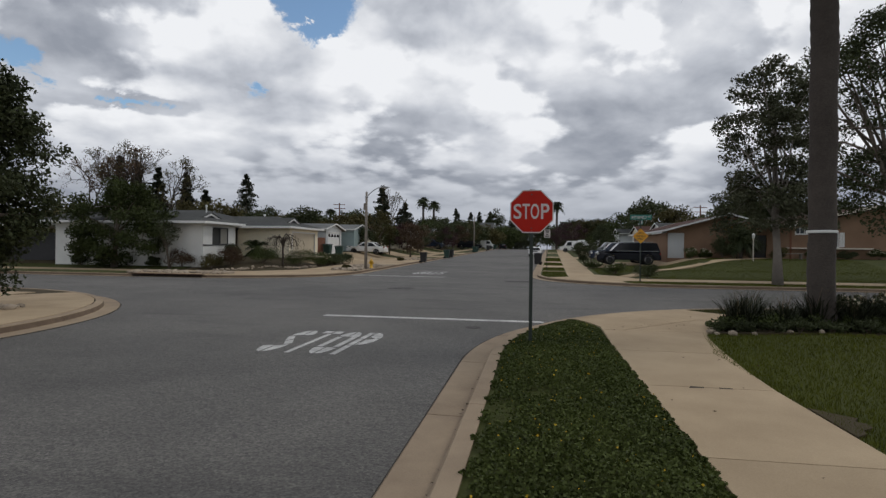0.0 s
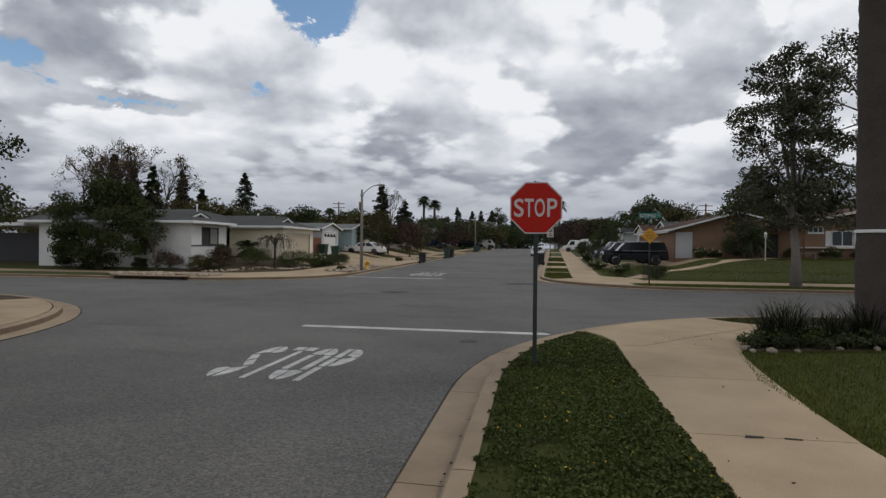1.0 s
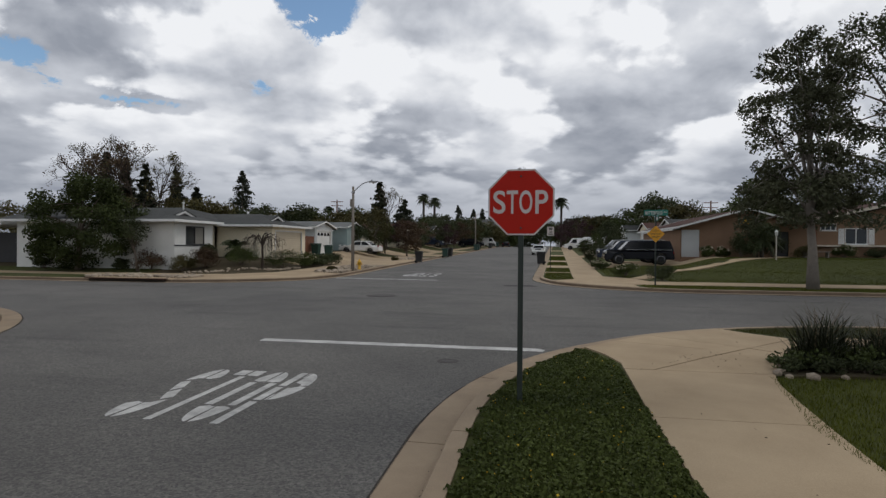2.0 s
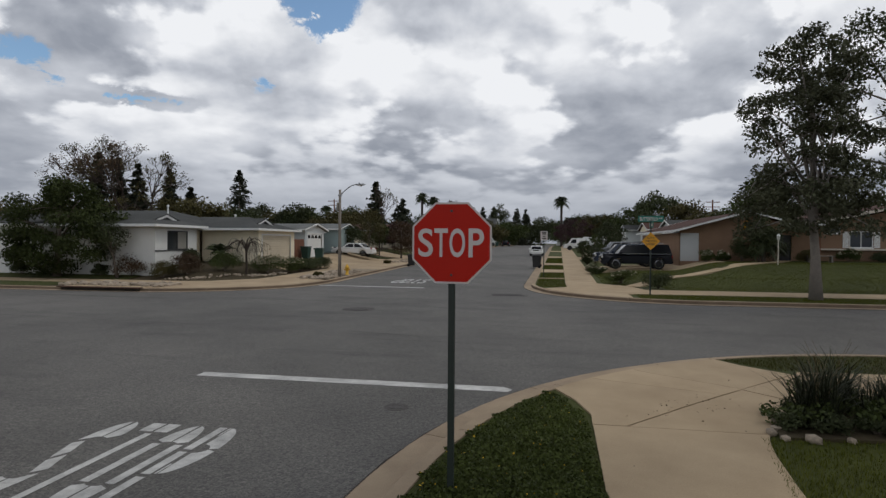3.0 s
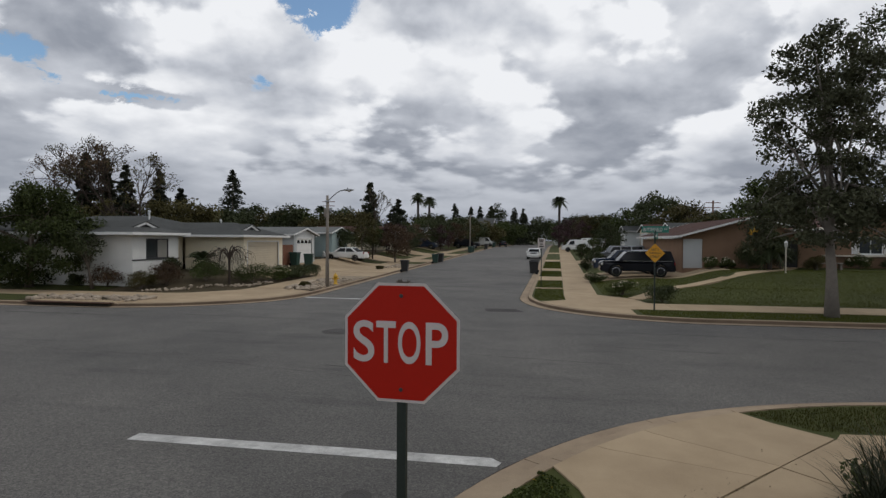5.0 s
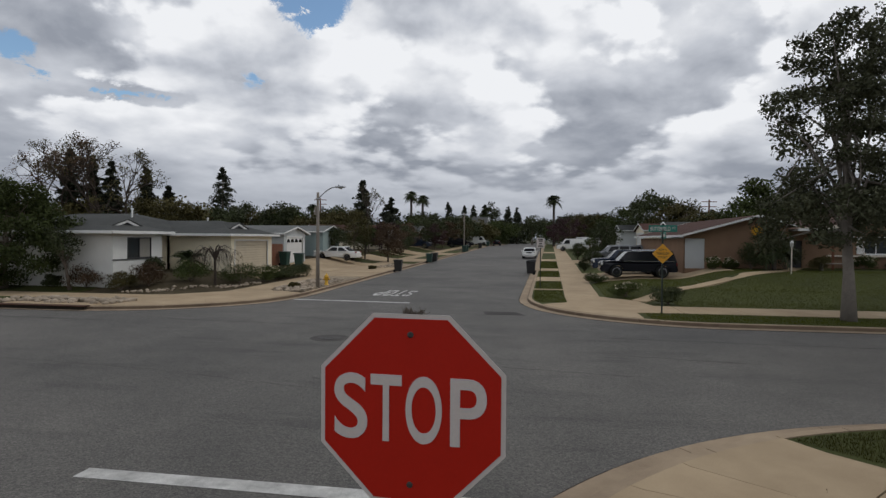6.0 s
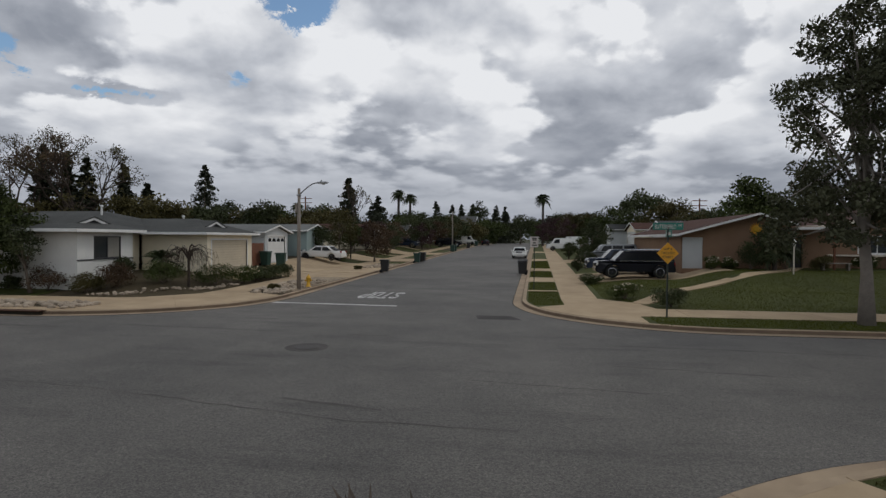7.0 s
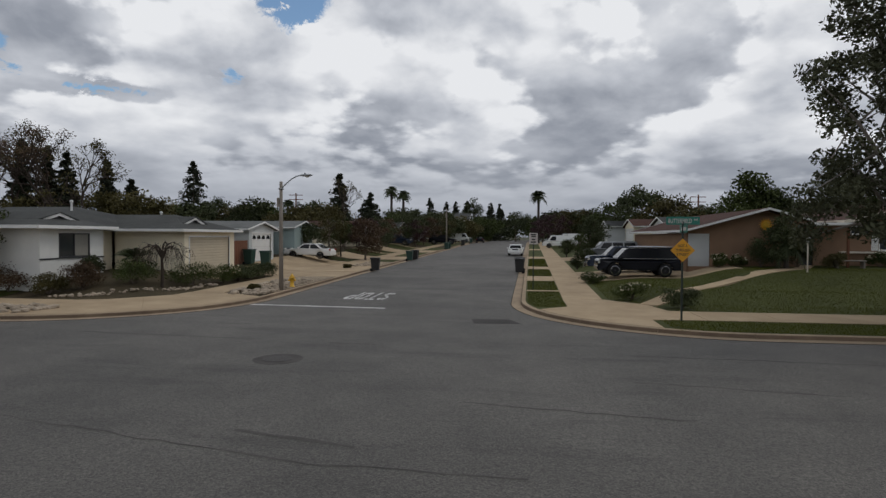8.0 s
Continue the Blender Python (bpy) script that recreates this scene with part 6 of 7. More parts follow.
s = car("suv", 7.75, 38.7, land(7.75, 38.7) + 0.02, 180, SUV_LOW, SUV_CAB, 1.98, (-1.50, 1.50), 0.41, CAR_BLACK, "black full-size suv with chrome trim on a driveway", SUV_WIN)
for sd in (-1, 1):
    bm = bmesh.new()
    add_tube(bm, [(-1.9, sd * 0.72, 1.87), (0.45, sd * 0.72, 1.85)], [0.025, 0.025], 6)
    part("roof_rail", bm, CHROME, s)
    bm = bmesh.new()
    add_box(bm, -2.3, 1.1, sd * 0.965 - 0.012, sd * 0.965 + 0.012, 1.125, 1.15)
    part("chrome_strip", bm, CHROME, s)
car("suv", 7.6, 42.3, land(7.6, 42.3) + 0.02, 180, SUV_LOW, SUV_CAB, 1.95, (-1.45, 1.45), 0.40, CAR_BLUE, "dark blue suv parked beside another", SUV_WIN)
car("suv", 8.6, 54.0, land(8.6, 54.0) + 0.02, 180, SUV_LOW, SUV_CAB, 1.95, (-1.6, 1.6), 0.40, CAR_SILVER, "silver grey suv parked on a driveway", SUV_WIN)
car("sedan", -18.5, 51.5, land(-18.5, 51.5) + 0.06, 176, SED_LOW, SED_CAB, 1.72, (-1.32, 1.32), 0.31, CAR_WHITE, "white four-door sedan parked across a driveway", SED_WIN, 1.2)
car("hatchback", 0.3, 71.5, road_z(71.5), -92, SED_LOW, SED_CAB, 1.75, (-1.32, 1.32), 0.31, CAR_WHITE, "pale hatchback parked at the kerb", SED_WIN)
car("van", 7.2, 92.0, land(7.2, 92.0), 180, VAN_LOW, VAN_CAB, 2.0, (-1.6, 1.6), 0.36, CAR_WHITE, "white panel van on a driveway", VAN_WIN)
car("van", 9.5, 97.0, land(9.5, 97.0), 180, VAN_LOW, VAN_CAB, 2.0, (-1.6, 1.6), 0.36, CAR_WHITE, "white panel van behind another", VAN_WIN)
car("suv", -17.7, 86.0, land(-17.7, 86.0), 0, SUV_LOW, SUV_CAB, 1.95, (-1.6, 1.6), 0.40, CAR_BLUE, "dark blue suv before a house", SUV_WIN)
car("suv", -13.0, 106.0, land(-13.0, 106.0), 0, SUV_LOW, SUV_CAB, 1.95, (-1.6, 1.6), 0.40, CAR_BLACK, "black suv far up the street", SUV_WIN)
car("van", -11.5, 124.0, land(-11.5, 124.0), 0, VAN_LOW, VAN_CAB, 2.0, (-1.6, 1.6), 0.36, CAR_WHITE, "white van far up the street", VAN_WIN)
car("sedan", -7.5, 132.0, road_z(132.0), 90, SED_LOW, SED_CAB, 1.75, (-1.32, 1.32), 0.31, CAR_BLACK, "dark sedan parked far up the street", SED_WIN)


# ---- trees near the crossing ----
tree("street_tree", 12.75, 22.0, 0.15, 12.0, 3.1, LEAF_STREET, "broad dark-leaved street tree on the far verge", 11, 0.23, 0.24, 27000, 0.165, 120, 0.6, (-0.3, 0.0), BARK_PALE, 1.0, 44, skirt=50)
tree("garden_tree", -29.5, 26.0, 0.25, 6.3, 3.9, LEAF_MID, "spreading dark green tree before the white house", 12, 0.20, -0.02, 32000, 0.17, 64, 0.85, (0.3, 0), BARK, 0.6, 22)
tree("garden_tree", -25.0, 25.8, 0.3, 3.6, 1.4, LEAF_DARK, "small slanting tree before the white house", 13, 0.09, 0.45, 2600, 0.12, 16, 0.5, (-0.6, 0))
tree("corner_tree", -15.0, 2.6, 0.2, 7.3, 2.05, LEAF_DARK, "dense weeping evergreen tree on the corner", 14, 0.2, 0.03, 52000, 0.13, 170, 0.62, (0, 0), BARK, 1.0, 16)
tree("plum_tree", 19.8, 24.6, 0.3, 15.5, 5.2, LEAF_DARK, "tall dark tree with some purple leaves", 16, 0.30, 0.16, 26000, 0.19, 120, 0.9, (-0.4, 0), BARK, 1.0, 34)
palm("palm_tree", 6.25, 3.35, 0.2, 10.5, 2.8, "tall palm with a ringed grey trunk by the planted bed", 17, 0.26, 34)
band = thing("trunk_band", 6.25, 3.35, 2.30, 0, "white band tied round the palm trunk", "band")
bm = bmesh.new()
add_lathe(bm, [(0.292, 0), (0.30, 0.01), (0.30, 0.05), (0.292, 0.06)], 20)
part("strap", bm, TRIM, band)

# weeping tree with arching bare branches
wt = thing("weeping_tree", -18.15, 29.0, land(-18.15, 29.0), 0, "small weeping tree with arching bare branches", "tree")
rng = np.random.default_rng(23)
bm = bmesh.new()
add_tube(bm, [(0, 0, -0.1), (0.02, 0.01, 0.7), (0, 0, 1.45), (0.03, 0, 1.9)], [0.09, 0.075, 0.065, 0.05], 8)
tips = []
for k in range(9):
    a = 0.7 * k + rng.normal() * 0.12
    rr, top = rng.uniform(0.75, 1.15), rng.uniform(2.1, 2.4)
    base = Vector((0, 0, rng.uniform(1.3, 1.85)))
    d = Vector((math.cos(a), math.sin(a), 0))
    pts = [base, base + d * rr * 0.25 + Vector((0, 0, (top - base.z) * 0.8)), Vector((0, 0, top)) + d * rr * 0.55, d * rr * 0.9 + Vector((0, 0, top - 0.18)), d * rr * 1.1 + Vector((0, 0, top - 0.75))]
    add_tube(bm, pts, [0.045, 0.038, 0.03, 0.02, 0.008], 6, False)
    # crooked twigs that hang from each arch
    for j in range(11):
        f = rng.uniform(1.2, 3.95)
        p = pts[int(f)].lerp(pts[int(f) + 1], f - int(f))
        out = (d + Vector(rng.normal(size=3)) * 0.8) * rng.uniform(0.06, 0.22)
        drop = rng.uniform(0.25, 1.0)
        q = p + out + Vector((0, 0, 0.12 - drop * 0.25))
        e = q + out * 0.3 + Vector((rng.normal() * 0.08, rng.normal() * 0.08, -drop))
        add_tube(bm, [p, q, q.lerp(e, 0.5) + Vector((rng.normal() * 0.05, rng.normal() * 0.05, 0)), e], [0.013, 0.010, 0.007, 0.004], 4, False)
        tips += [tuple(e), tuple(q.lerp(e, 0.5))]
part("trunk", bm, BARK_DARK, wt)
leaf_mesh("foliage", clumps(rng, 420, np.array(tips), 0.2), 0.08, LEAF_RUST, wt, 23)

# far trees
CONIFERS = [(-61.4, 66, 13.5, 2.6), (-61.5, 70, 13.2, 2.6), (-53.6, 64, 11.4, 2.4), (-54.5, 72, 11.6, 2.6), (-52.4, 74, 9.1, 2.0), (-64.7, 110, 15.8, 5.6), (-24.0, 78, 9.9, 2.3),
            (-21.9, 150, 10.6, 3.2), (-21.5, 185, 11.8, 3.0), (-18.8, 188, 12.1, 2.8), (-14.9, 186, 12.6, 2.8), (-7.3, 190, 12.6, 4.0), (-4.4, 195, 12.5, 4.0), (-26.3, 104, 8.8, 4.2)]
for k, (x, y, h, r) in enumerate(CONIFERS):
    conifer("conifer", x, y, land(x, y) - 0.1, h, r, "dark pointed conifer rising behind the houses", 100 + k, 3800, 0.62 if y > 60 else 0.4)
BROAD_A = [(-65.6, 98, 6.5, 5.5), (-61.3, 100, 6.2, 6), (-56.2, 104, 7.6, 7), (-48.6, 98, 6.3, 5), (-43.1, 92, 7.2, 4), (-41.2, 94, 6.5, 5), (-33.7, 96, 6.5, 6), (-28.1, 84, 5.3, 5),
           (-20.3, 112, 6.4, 6), (-20.6, 100, 4.8, 5), (-16.0, 122, 6.1, 5), (-12.2, 130, 5.5, 5), (-12.1, 178, 13.0, 3.5), (-8.4, 150, 6.2, 6), (0.8, 172, 8.7, 7), (-34.6, 88, 5.3, 5), (-56.6, 96, 6.3, 6)]
BROAD_B = [(7.6, 150, 6.1, 5), (9.6, 128, 7.0, 5.5), (12.4, 120, 6.8, 5.5), (15.8, 118, 6.0, 5), (18.9, 112, 6.5, 6), (21.0, 98, 8.9, 5.6), (24.7, 92, 7.0, 5.5), (28.7, 88, 5.6, 6),
           (28.3, 74, 9.0, 3.2), (31.7, 76, 7.5, 3.6), (36.5, 80, 6.3, 5), (34.8, 70, 6.2, 5), (36.6, 66, 5.6, 5)]
for k, (x, y, h, r) in enumerate(BROAD_A + BROAD_B):
    tree("background_tree", x, y, land(x, y) - 0.1, h, r, (LEAF_DARK, LEAF_MID, LEAF_DARK, LEAF_OLIVE)[k % 4], "dark broad-leaved tree behind the houses", 200 + k, 0.22, 0.12, 5600, 0.46, 54, 1.5, group="background trees", limbs_n=8)
for k, (x, y, h, r) in enumerate([(-24.0, 112, 11.2, 1.7), (-22.0, 114, 10.5, 1.7), (5.1, 118, 11.2, 1.95), (-44.6, 110, 8.6, 1.5)]):
    palm("palm_tree", x, y, land(x, y) - 0.1, h - 1.2, r, "tall slender palm far up the street", 300 + k, 0.24, 60, 7)
for k, (x, y, h, r) in enumerate([(-60.7, 64, 15.2, 5), (-53.6, 62, 14.0, 5.5), (-50.4, 63, 12.3, 4.5), (-66.0, 66, 14.6, 5), (-57.2, 65, 13.6, 5)]):
    bare_tree("winter_tree", x, y, land(x, y) - 0.1, h, r, "tall half-bare tree with rusty leaves behind the house", 320 + k, LEAF_RUST if k % 2 else LEAF_OLIVE, 1700, 0.26, 0.24)
bare_tree("winter_tree", -17.6, 58, land(-17.6, 58), 8.0, 1.2, "thin bare tree beside a driveway", 337, LEAF_OLIVE, 700, 0.09, 0.12, 0.34)
for k, (x, y, h, r, lf) in enumerate([(-18.6, 57.2, 5.2, 2.1, LEAF_OLIVE), (-14.6, 56.5, 4.2, 1.9, LEAF_RUST), (-15.7, 92, 4.3, 3.4, LEAF_PURPLE), (-17.8, 80, 3.9, 2.4, LEAF_RUST), (6.9, 62, 2.6, 0.95, LEAF_MID), (-18.2, 98, 5.8, 4.2, LEAF_DARK),
                                      (6.0, 50.5, 1.9, 0.75, LEAF_DARK), (-20.6, 55.6, 3.2, 1.9, LEAF_DARK), (5.8, 112, 6.0, 2.6, LEAF_PURPLE), (5.9, 66, 1.9, 0.8, LEAF_DARK), (-21.5, 71.5, 4.2, 2.2, LEAF_MID),
                                      (-17.2, 66.5, 4.6, 2.6, LEAF_PURPLE), (-16.8, 71.5, 4.4, 2.4, LEAF_DARK), (-17.5, 90, 5.2, 3.0, LEAF_DARK), (-15.5, 99.5, 5.0, 3.0, LEAF_RUST), (-14.0, 112, 6.0, 3.6, LEAF_OLIVE), (-19.6, 62.5 + 3.6, 3.2, 1.8, LEAF_MID), (9.6, 74.5, 3.2, 1.5, LEAF_DARK), (11.5, 84, 4.6, 2.4, LEAF_DARK), (7.6, 104, 5.6, 3.2, LEAF_PURPLE)]):
    tree("front_yard_tree", x, y, land(x, y) - 0.05, h, r, lf, "small tree in a front yard", 340 + k, 0.10, 0.16, 4200, 0.18 if r > 1.2 else 0.11, 34, min(0.7, 0.42 * r), group="front yard trees", limbs_n=10)
# woods low along the skyline
rng = np.random.default_rng(77)
cs = np.array([(x, rng.uniform(205, 260), rng.uniform(2.0, 8.5)) for x in np.linspace(-190, 190, 210)])
woods = leaf_mesh("far_woods", clumps(rng, 46000, cs, 4.4), 1.1, LEAF_DARK, None, 77)
tagged(woods, "dark band of woods along the skyline", "woods", "", "stuff")
cs = np.array([(x, 66 + 0.25 * abs(x + 60) + rng.uniform(-3, 3), rng.uniform(0.8, 7.6)) for x in np.linspace(-104, -44, 190)])
woods = leaf_mesh("far_thicket", clumps(rng, 52000, cs, 1.9), 0.42, LEAF_OLIVE, None, 78)
tagged(woods, "olive and rusty thicket behind the white house", "woods", "", "stuff")


def power_pole(x, y, h):
    p = thing("power_pole", x, y, land(x, y) - 0.1, 8, "wooden power pole with a crossarm", "power pole", "power poles")
    bm = bmesh.new()
    add_tube(bm, [(0, 0, -0.2), (0, 0, h)], [0.17, 0.12], 8)
    part("pole", bm, WOOD, p)
    for dz in (0.3, 1.1):
        bm = bmesh.new()
        add_box(bm, -1.2, 1.2, -0.06, 0.06, h - dz - 0.12, h - dz)
        part("crossarm", bm, WOOD, p)
    bm = bmesh.new()
    add_lathe(bm, [(0.28, 0), (0.28, 0.7), (0.2, 0.8)], 10, Matrix.Translation((0.45, 0, h - 2.3)))
    part("transformer", bm, STEEL, p)


power_pole(-39.0, 100, 8.7)
power_pole(28.9, 95, 7.7)


# ---- shrubs and beds ----
for k, (x, y, r, h, lf, fl, lab) in enumerate([
        (-24.6, 26.5, 1.0, 1.15, LEAF_RUST, None, "rounded brownish shrub before the white wall"), (-22.2, 26.3, 0.75, 0.8, LEAF_OLIVE, None, "low olive shrub before the white wall"),
        (-21.2, 27.2, 0.85, 1.15, LEAF_RUST, None, "rounded brownish shrub before the window"), (-22.3, 29.2, 0.5, 1.0, LEAF_DARK, None, "dark shrub under the window"),
        (-19.4, 28.5, 1.0, 0.95, LEAF_MID, None, "low dark green shrub by the stones"), (-17.6, 31.0, 1.15, 1.0, LEAF_MID, FLOWER, "green shrub with white flowers by the stones"),
        (-17.0, 32.8, 0.95, 0.95, LEAF_MID, FLOWER, "green shrub with white flowers by the stones"), (-16.8, 34.4, 0.85, 0.75, LEAF_DARK, None, "low dark shrub beside the pavement"),
        (-16.6, 35.9, 0.85, 0.8, LEAF_DARK, None, "low dark shrub beside the pavement"), (-16.4, 37.3, 0.8, 0.85, LEAF_DARK, None, "low dark shrub beside the pavement"),
        (-32.6, 26.5, 0.6, 0.7, LEAF_DARK, None, "small dark shrub by the wall"), (-26.8, 26.6, 0.5, 0.6, LEAF_DARK, None, "small dark shrub by the wall"),
        (-17.6, 61.0 - 6.4, 1.0, 0.9, LEAF_OLIVE, None, "rounded shrub at the edge of a lawn"),
        (5.4, 28.5, 1.12, 0.80, LEAF_MID, FLOWER, "low round shrub with pale flowers by the pavement"), (7.0, 26.2, 1.08, 0.95, LEAF_DARK, None, "dark clipped round shrub by the path"),
        (4.75, 36.4, 0.9, 0.75, LEAF_MID, FLOWER, "low shrub with pale flowers before the cars"), (5.0, 47.2, 0.6, 1.5, LEAF_DARK, FLOWER, "rose bush beside a driveway"),
        (15.2, 38.8, 1.1, 2.0, LEAF_DARK, None, "dark shrub against the tan wall"), (17.4, 38.9, 1.3, 2.2, LEAF_DARK, None, "dark shrub against the tan wall"),
        (12.8, 39.0, 0.6, 0.9, LEAF_MID, FLOWER, "flowering shrub against the tan wall"), (13.9, 39.1, 0.6, 0.8, LEAF_MID, FLOWER, "flowering shrub against the tan wall"),
        (19.6, 39.0, 0.9, 1.0, LEAF_OLIVE, None, "low shrub by the front door"), (23.0, 40.5, 0.9, 1.0, LEAF_MID, FLOWER, "flowering shrub under the window"),
        (25.2, 40.5, 0.9, 0.9, LEAF_DARK, None, "dark shrub under the window"), (27.6, 40.4, 0.9, 0.9, LEAF_MID, FLOWER, "flowering shrub under the window"), (-13.3, 45.9, 0.4, 0.35, LEAF_OLIVE, None, "small shrub by the kerb"),
        (-13.6, 30.0, 0.35, 0.35, LEAF_OLIVE, None, "small dry shrub by the lamp")]):
    shrub("shrub", x, y, land(x, y), r * (1.3 if x < -15 else 1.0), h * (1.3 if x < -15 else 1.0), lf, lab, 400 + k, 3600, 0.085, fl)
palm("cycad", -22.0, 32.3, land(-22.0, 32.3), 0.7, 1.6, "dark spiky palm beside the garage wall", 431, 0.16, 26)
palm("garden_palm", 16.4, 38.2, land(16.4, 38.2), 1.7, 1.5, "short palm with spreading fronds before the tan house", 433, 0.14, 22)


def stones(name, spots, label, seed, size=0.16):
    """Loose stones, each a part, sharing four shapes."""
    rng = np.random.default_rng(seed)
    g = thing(name, 0, 0, 0, 0, label, "stones")
    shapes = []
    for k in range(4):
        bm = bmesh.new()
        bmesh.ops.create_icosphere(bm, subdivisions=1, radius=1.0)
        for v in bm.verts:
            v.co *= 0.8 + 0.35 * rng.random()
            v.co.z *= 0.62
        me = bpy.data.meshes.new("stone")
        for f in bm.faces:
            f.smooth = k % 2 == 0
        bm.to_mesh(me)
        bm.free()
        me.materials.append(ROCK)
        shapes.append(me)
    for x, y in spots:
        ob = link("stone", shapes[rng.integers(0, 4)], None, g)
        s = size * rng.uniform(0.45, 1.25)
        ob.matrix_basis = pose(x, y, land(x, y) + s * 0.3, 0, 0, rng.uniform(0, 360)) @ Matrix.Diagonal((s, s * rng.uniform(0.7, 1.1), s, 1))
    return g


rng = np.random.default_rng(51)
edge = [(-21.6, 25.75), (-19.9, 26.2), (-18.5, 27.2), (-17.5, 28.6), (-17.1, 30.2), (-16.9, 32.0)]
spots = []
for (xa, ya), (xb, yb) in zip(edge, edge[1:]):
    for k in range(24):
        f = rng.random()
        spots.append((xa + (xb - xa) * f + rng.normal() * 0.16, ya + (yb - ya) * f + rng.normal() * 0.16))
stones("stone_border", spots, "pale river stones edging the planted bed", 61, 0.105)
stones("stone_verge", [(rng.uniform(-24.5, -18.3), rng.uniform(20.6, 22.5)) for _ in range(110)], "pale flat stones filling the verge", 62, 0.2)
stones("stone_kerbside", [(rng.uniform(-14.3, -12.2), rng.uniform(28.0, 35.5)) for _ in range(210)], "pale stones round the lamp and hydrant", 63, 0.17)
stones("stone_edging", [(3.75 + 0.4 * k + rng.normal() * 0.06, 2.30 + rng.normal() * 0.07) for k in (0, 1, 2, 4, 5, 9)] + [(3.72, 2.5), (3.84, 2.7), (3.95, 2.95), (4.12, 3.15), (4.3, 3.35), (4.5, 3.6)], "pale stones edging the planted bed", 64, 0.11)
stones("stone_corner", [(-13.6 + rng.normal() * 0.5, 2.4 + rng.normal() * 0.5) for k in range(22)], "dark stones round the tree foot", 65, 0.14)
stones("stone_lawn_edge", [(-12.7 + rng.normal() * 0.4, rng.uniform(47.5, 53)) for k in range(30)], "pale stones beside the kerb", 66, 0.17)


# storm drain in the far kerb
RUST = mat("rusty_iron", (0.10, 0.052, 0.032), (0.045, 0.026, 0.018), scale=4, fine=50, rough=0.85, bump=0.3)
sd = thing("storm_drain", 0, 0, 0, 0, "long dark storm drain mouth in the kerb", "storm drain", "", "structure")
# no recess behind: a solid box whose black colour paints the opening's shade
box("mouth", -23.3, -18.9, 19.86, 20.02, 0.008, 0.15, JOINT, sd, "black box painted as the shaded opening")
box("lintel", -23.4, -18.8, 19.68, 20.1, 0.165, 0.195, RUST, sd, "rusty iron lintel", 0.008)
box("deck", -23.4, -18.8, 20.104, 21.0, 0.13, 0.188, CONCRETE, sd, "pale concrete deck", 0.008)

# strap-leaved clumps in the near bed
def strap_clump(x, y, h, seed, label):
    rng = np.random.default_rng(seed)
    t = thing("strap_leaf_clump", x, y, land(x, y), 0, label, "plant", "strap-leaved clumps")
    v, f = [], []
    for k in range(230):
        a = rng.random() * 6.283
        reach = h * rng.uniform(0.25, 0.95)
        top = h * rng.uniform(0.5, 1.1)
        w = rng.uniform(0.006, 0.013)
        b = Vector((rng.normal() * 0.12, rng.normal() * 0.12, 0))
        d = Vector((math.cos(a), math.sin(a), 0))
        s = Vector((-d.y, d.x, 0)) * w
        i = len(v)
        for t_ in (0, 0.35, 0.7, 1.0):
            p = b + d * reach * t_ ** 1.5 + Vector((0, 0, top * (1.55 * t_ - 0.62 * t_ * t_)))
            ww = 1.0 - 0.9 * t_ ** 2
            v += [p - s * ww, p + s * ww]
        f += [(i, i + 1, i + 3, i + 2), (i + 2, i + 3, i + 5, i + 4), (i + 4, i + 5, i + 7, i + 6)]
    mesh("leaf_rosette", v, f, STRAP, t)
    bm = bmesh.new()
    for k in range(9):
        a, top = rng.random() * 6.283, h * rng.uniform(0.9, 1.35)
        d = Vector((math.cos(a), math.sin(a), 0)) * top * rng.uniform(0.15, 0.55)
        add_tube(bm, [d * 0.1, d * 0.35 + Vector((0, 0, top * 0.6)), d + Vector((rng.normal() * 0.05, rng.normal() * 0.05, top))], [0.004, 0.0035, 0.002], 4, False)
    tagged(part("dry_stalk", bm, DRYSTALK, t, "thin dry brown stalks"), kind="stuff")
    c = np.array([(rng.normal() * 0.3, rng.normal() * 0.25, rng.uniform(0.05, 0.3)) for _ in range(10)])
    leaf_mesh("foliage", np.maximum(clumps(rng, 900, c, 0.18), [-9, -9, 0.02]), 0.07, LEAF_MID, t, seed)
    return t


rng = np.random.default_rng(9)
for k in range(17):
    row = k % 2
    strap_clump(4.55 + 0.45 * k * 0.85 + rng.normal() * 0.1, 2.95 + 0.75 * row + rng.normal() * 0.12, rng.uniform(0.62, 0.88), 500 + k, "clump of dark strap-leaved plants in a bed")
for k in range(6):
    shrub("shrub", 6.9 + 0.8 * k, 3.6 + rng.normal() * 0.3, land(7, 3.6), 0.65, 0.95, LEAF_DARK, "dark bush with white flowers in the bed", 540 + k, 1800, 0.09, FLOWER, "bed bushes")
for k, (x, y, r) in enumerate(((4.02, 2.72, 0.26), (4.3, 3.2, 0.3), (4.42, 2.62, 0.34), (4.7, 3.6, 0.3), (4.95, 2.55, 0.32), (5.5, 2.6, 0.36), (6.1, 2.55, 0.34), (6.8, 2.6, 0.36), (7.5, 2.6, 0.36))):
    shrub("low_shrub", x, y, land(x, y), r, r * 0.95, LEAF_DARK, "low dark leafy plant at the edge of the bed", 560 + k, 1100, 0.05, None, "bed edge plants")
bed = tagged(slab([(3.75, 2.35), (5.5, 2.2), (9.0, 2.2), (13.0, 2.2), (13.0, 4.7), (6.6, 4.72), (5.65, 4.5), (4.8, 3.95), (4.2, 3.38), (3.9, 2.88)], None, SOIL, 0.02, "planting_bed", 0.1), "dark soil planting bed", "bed", "", "structure")

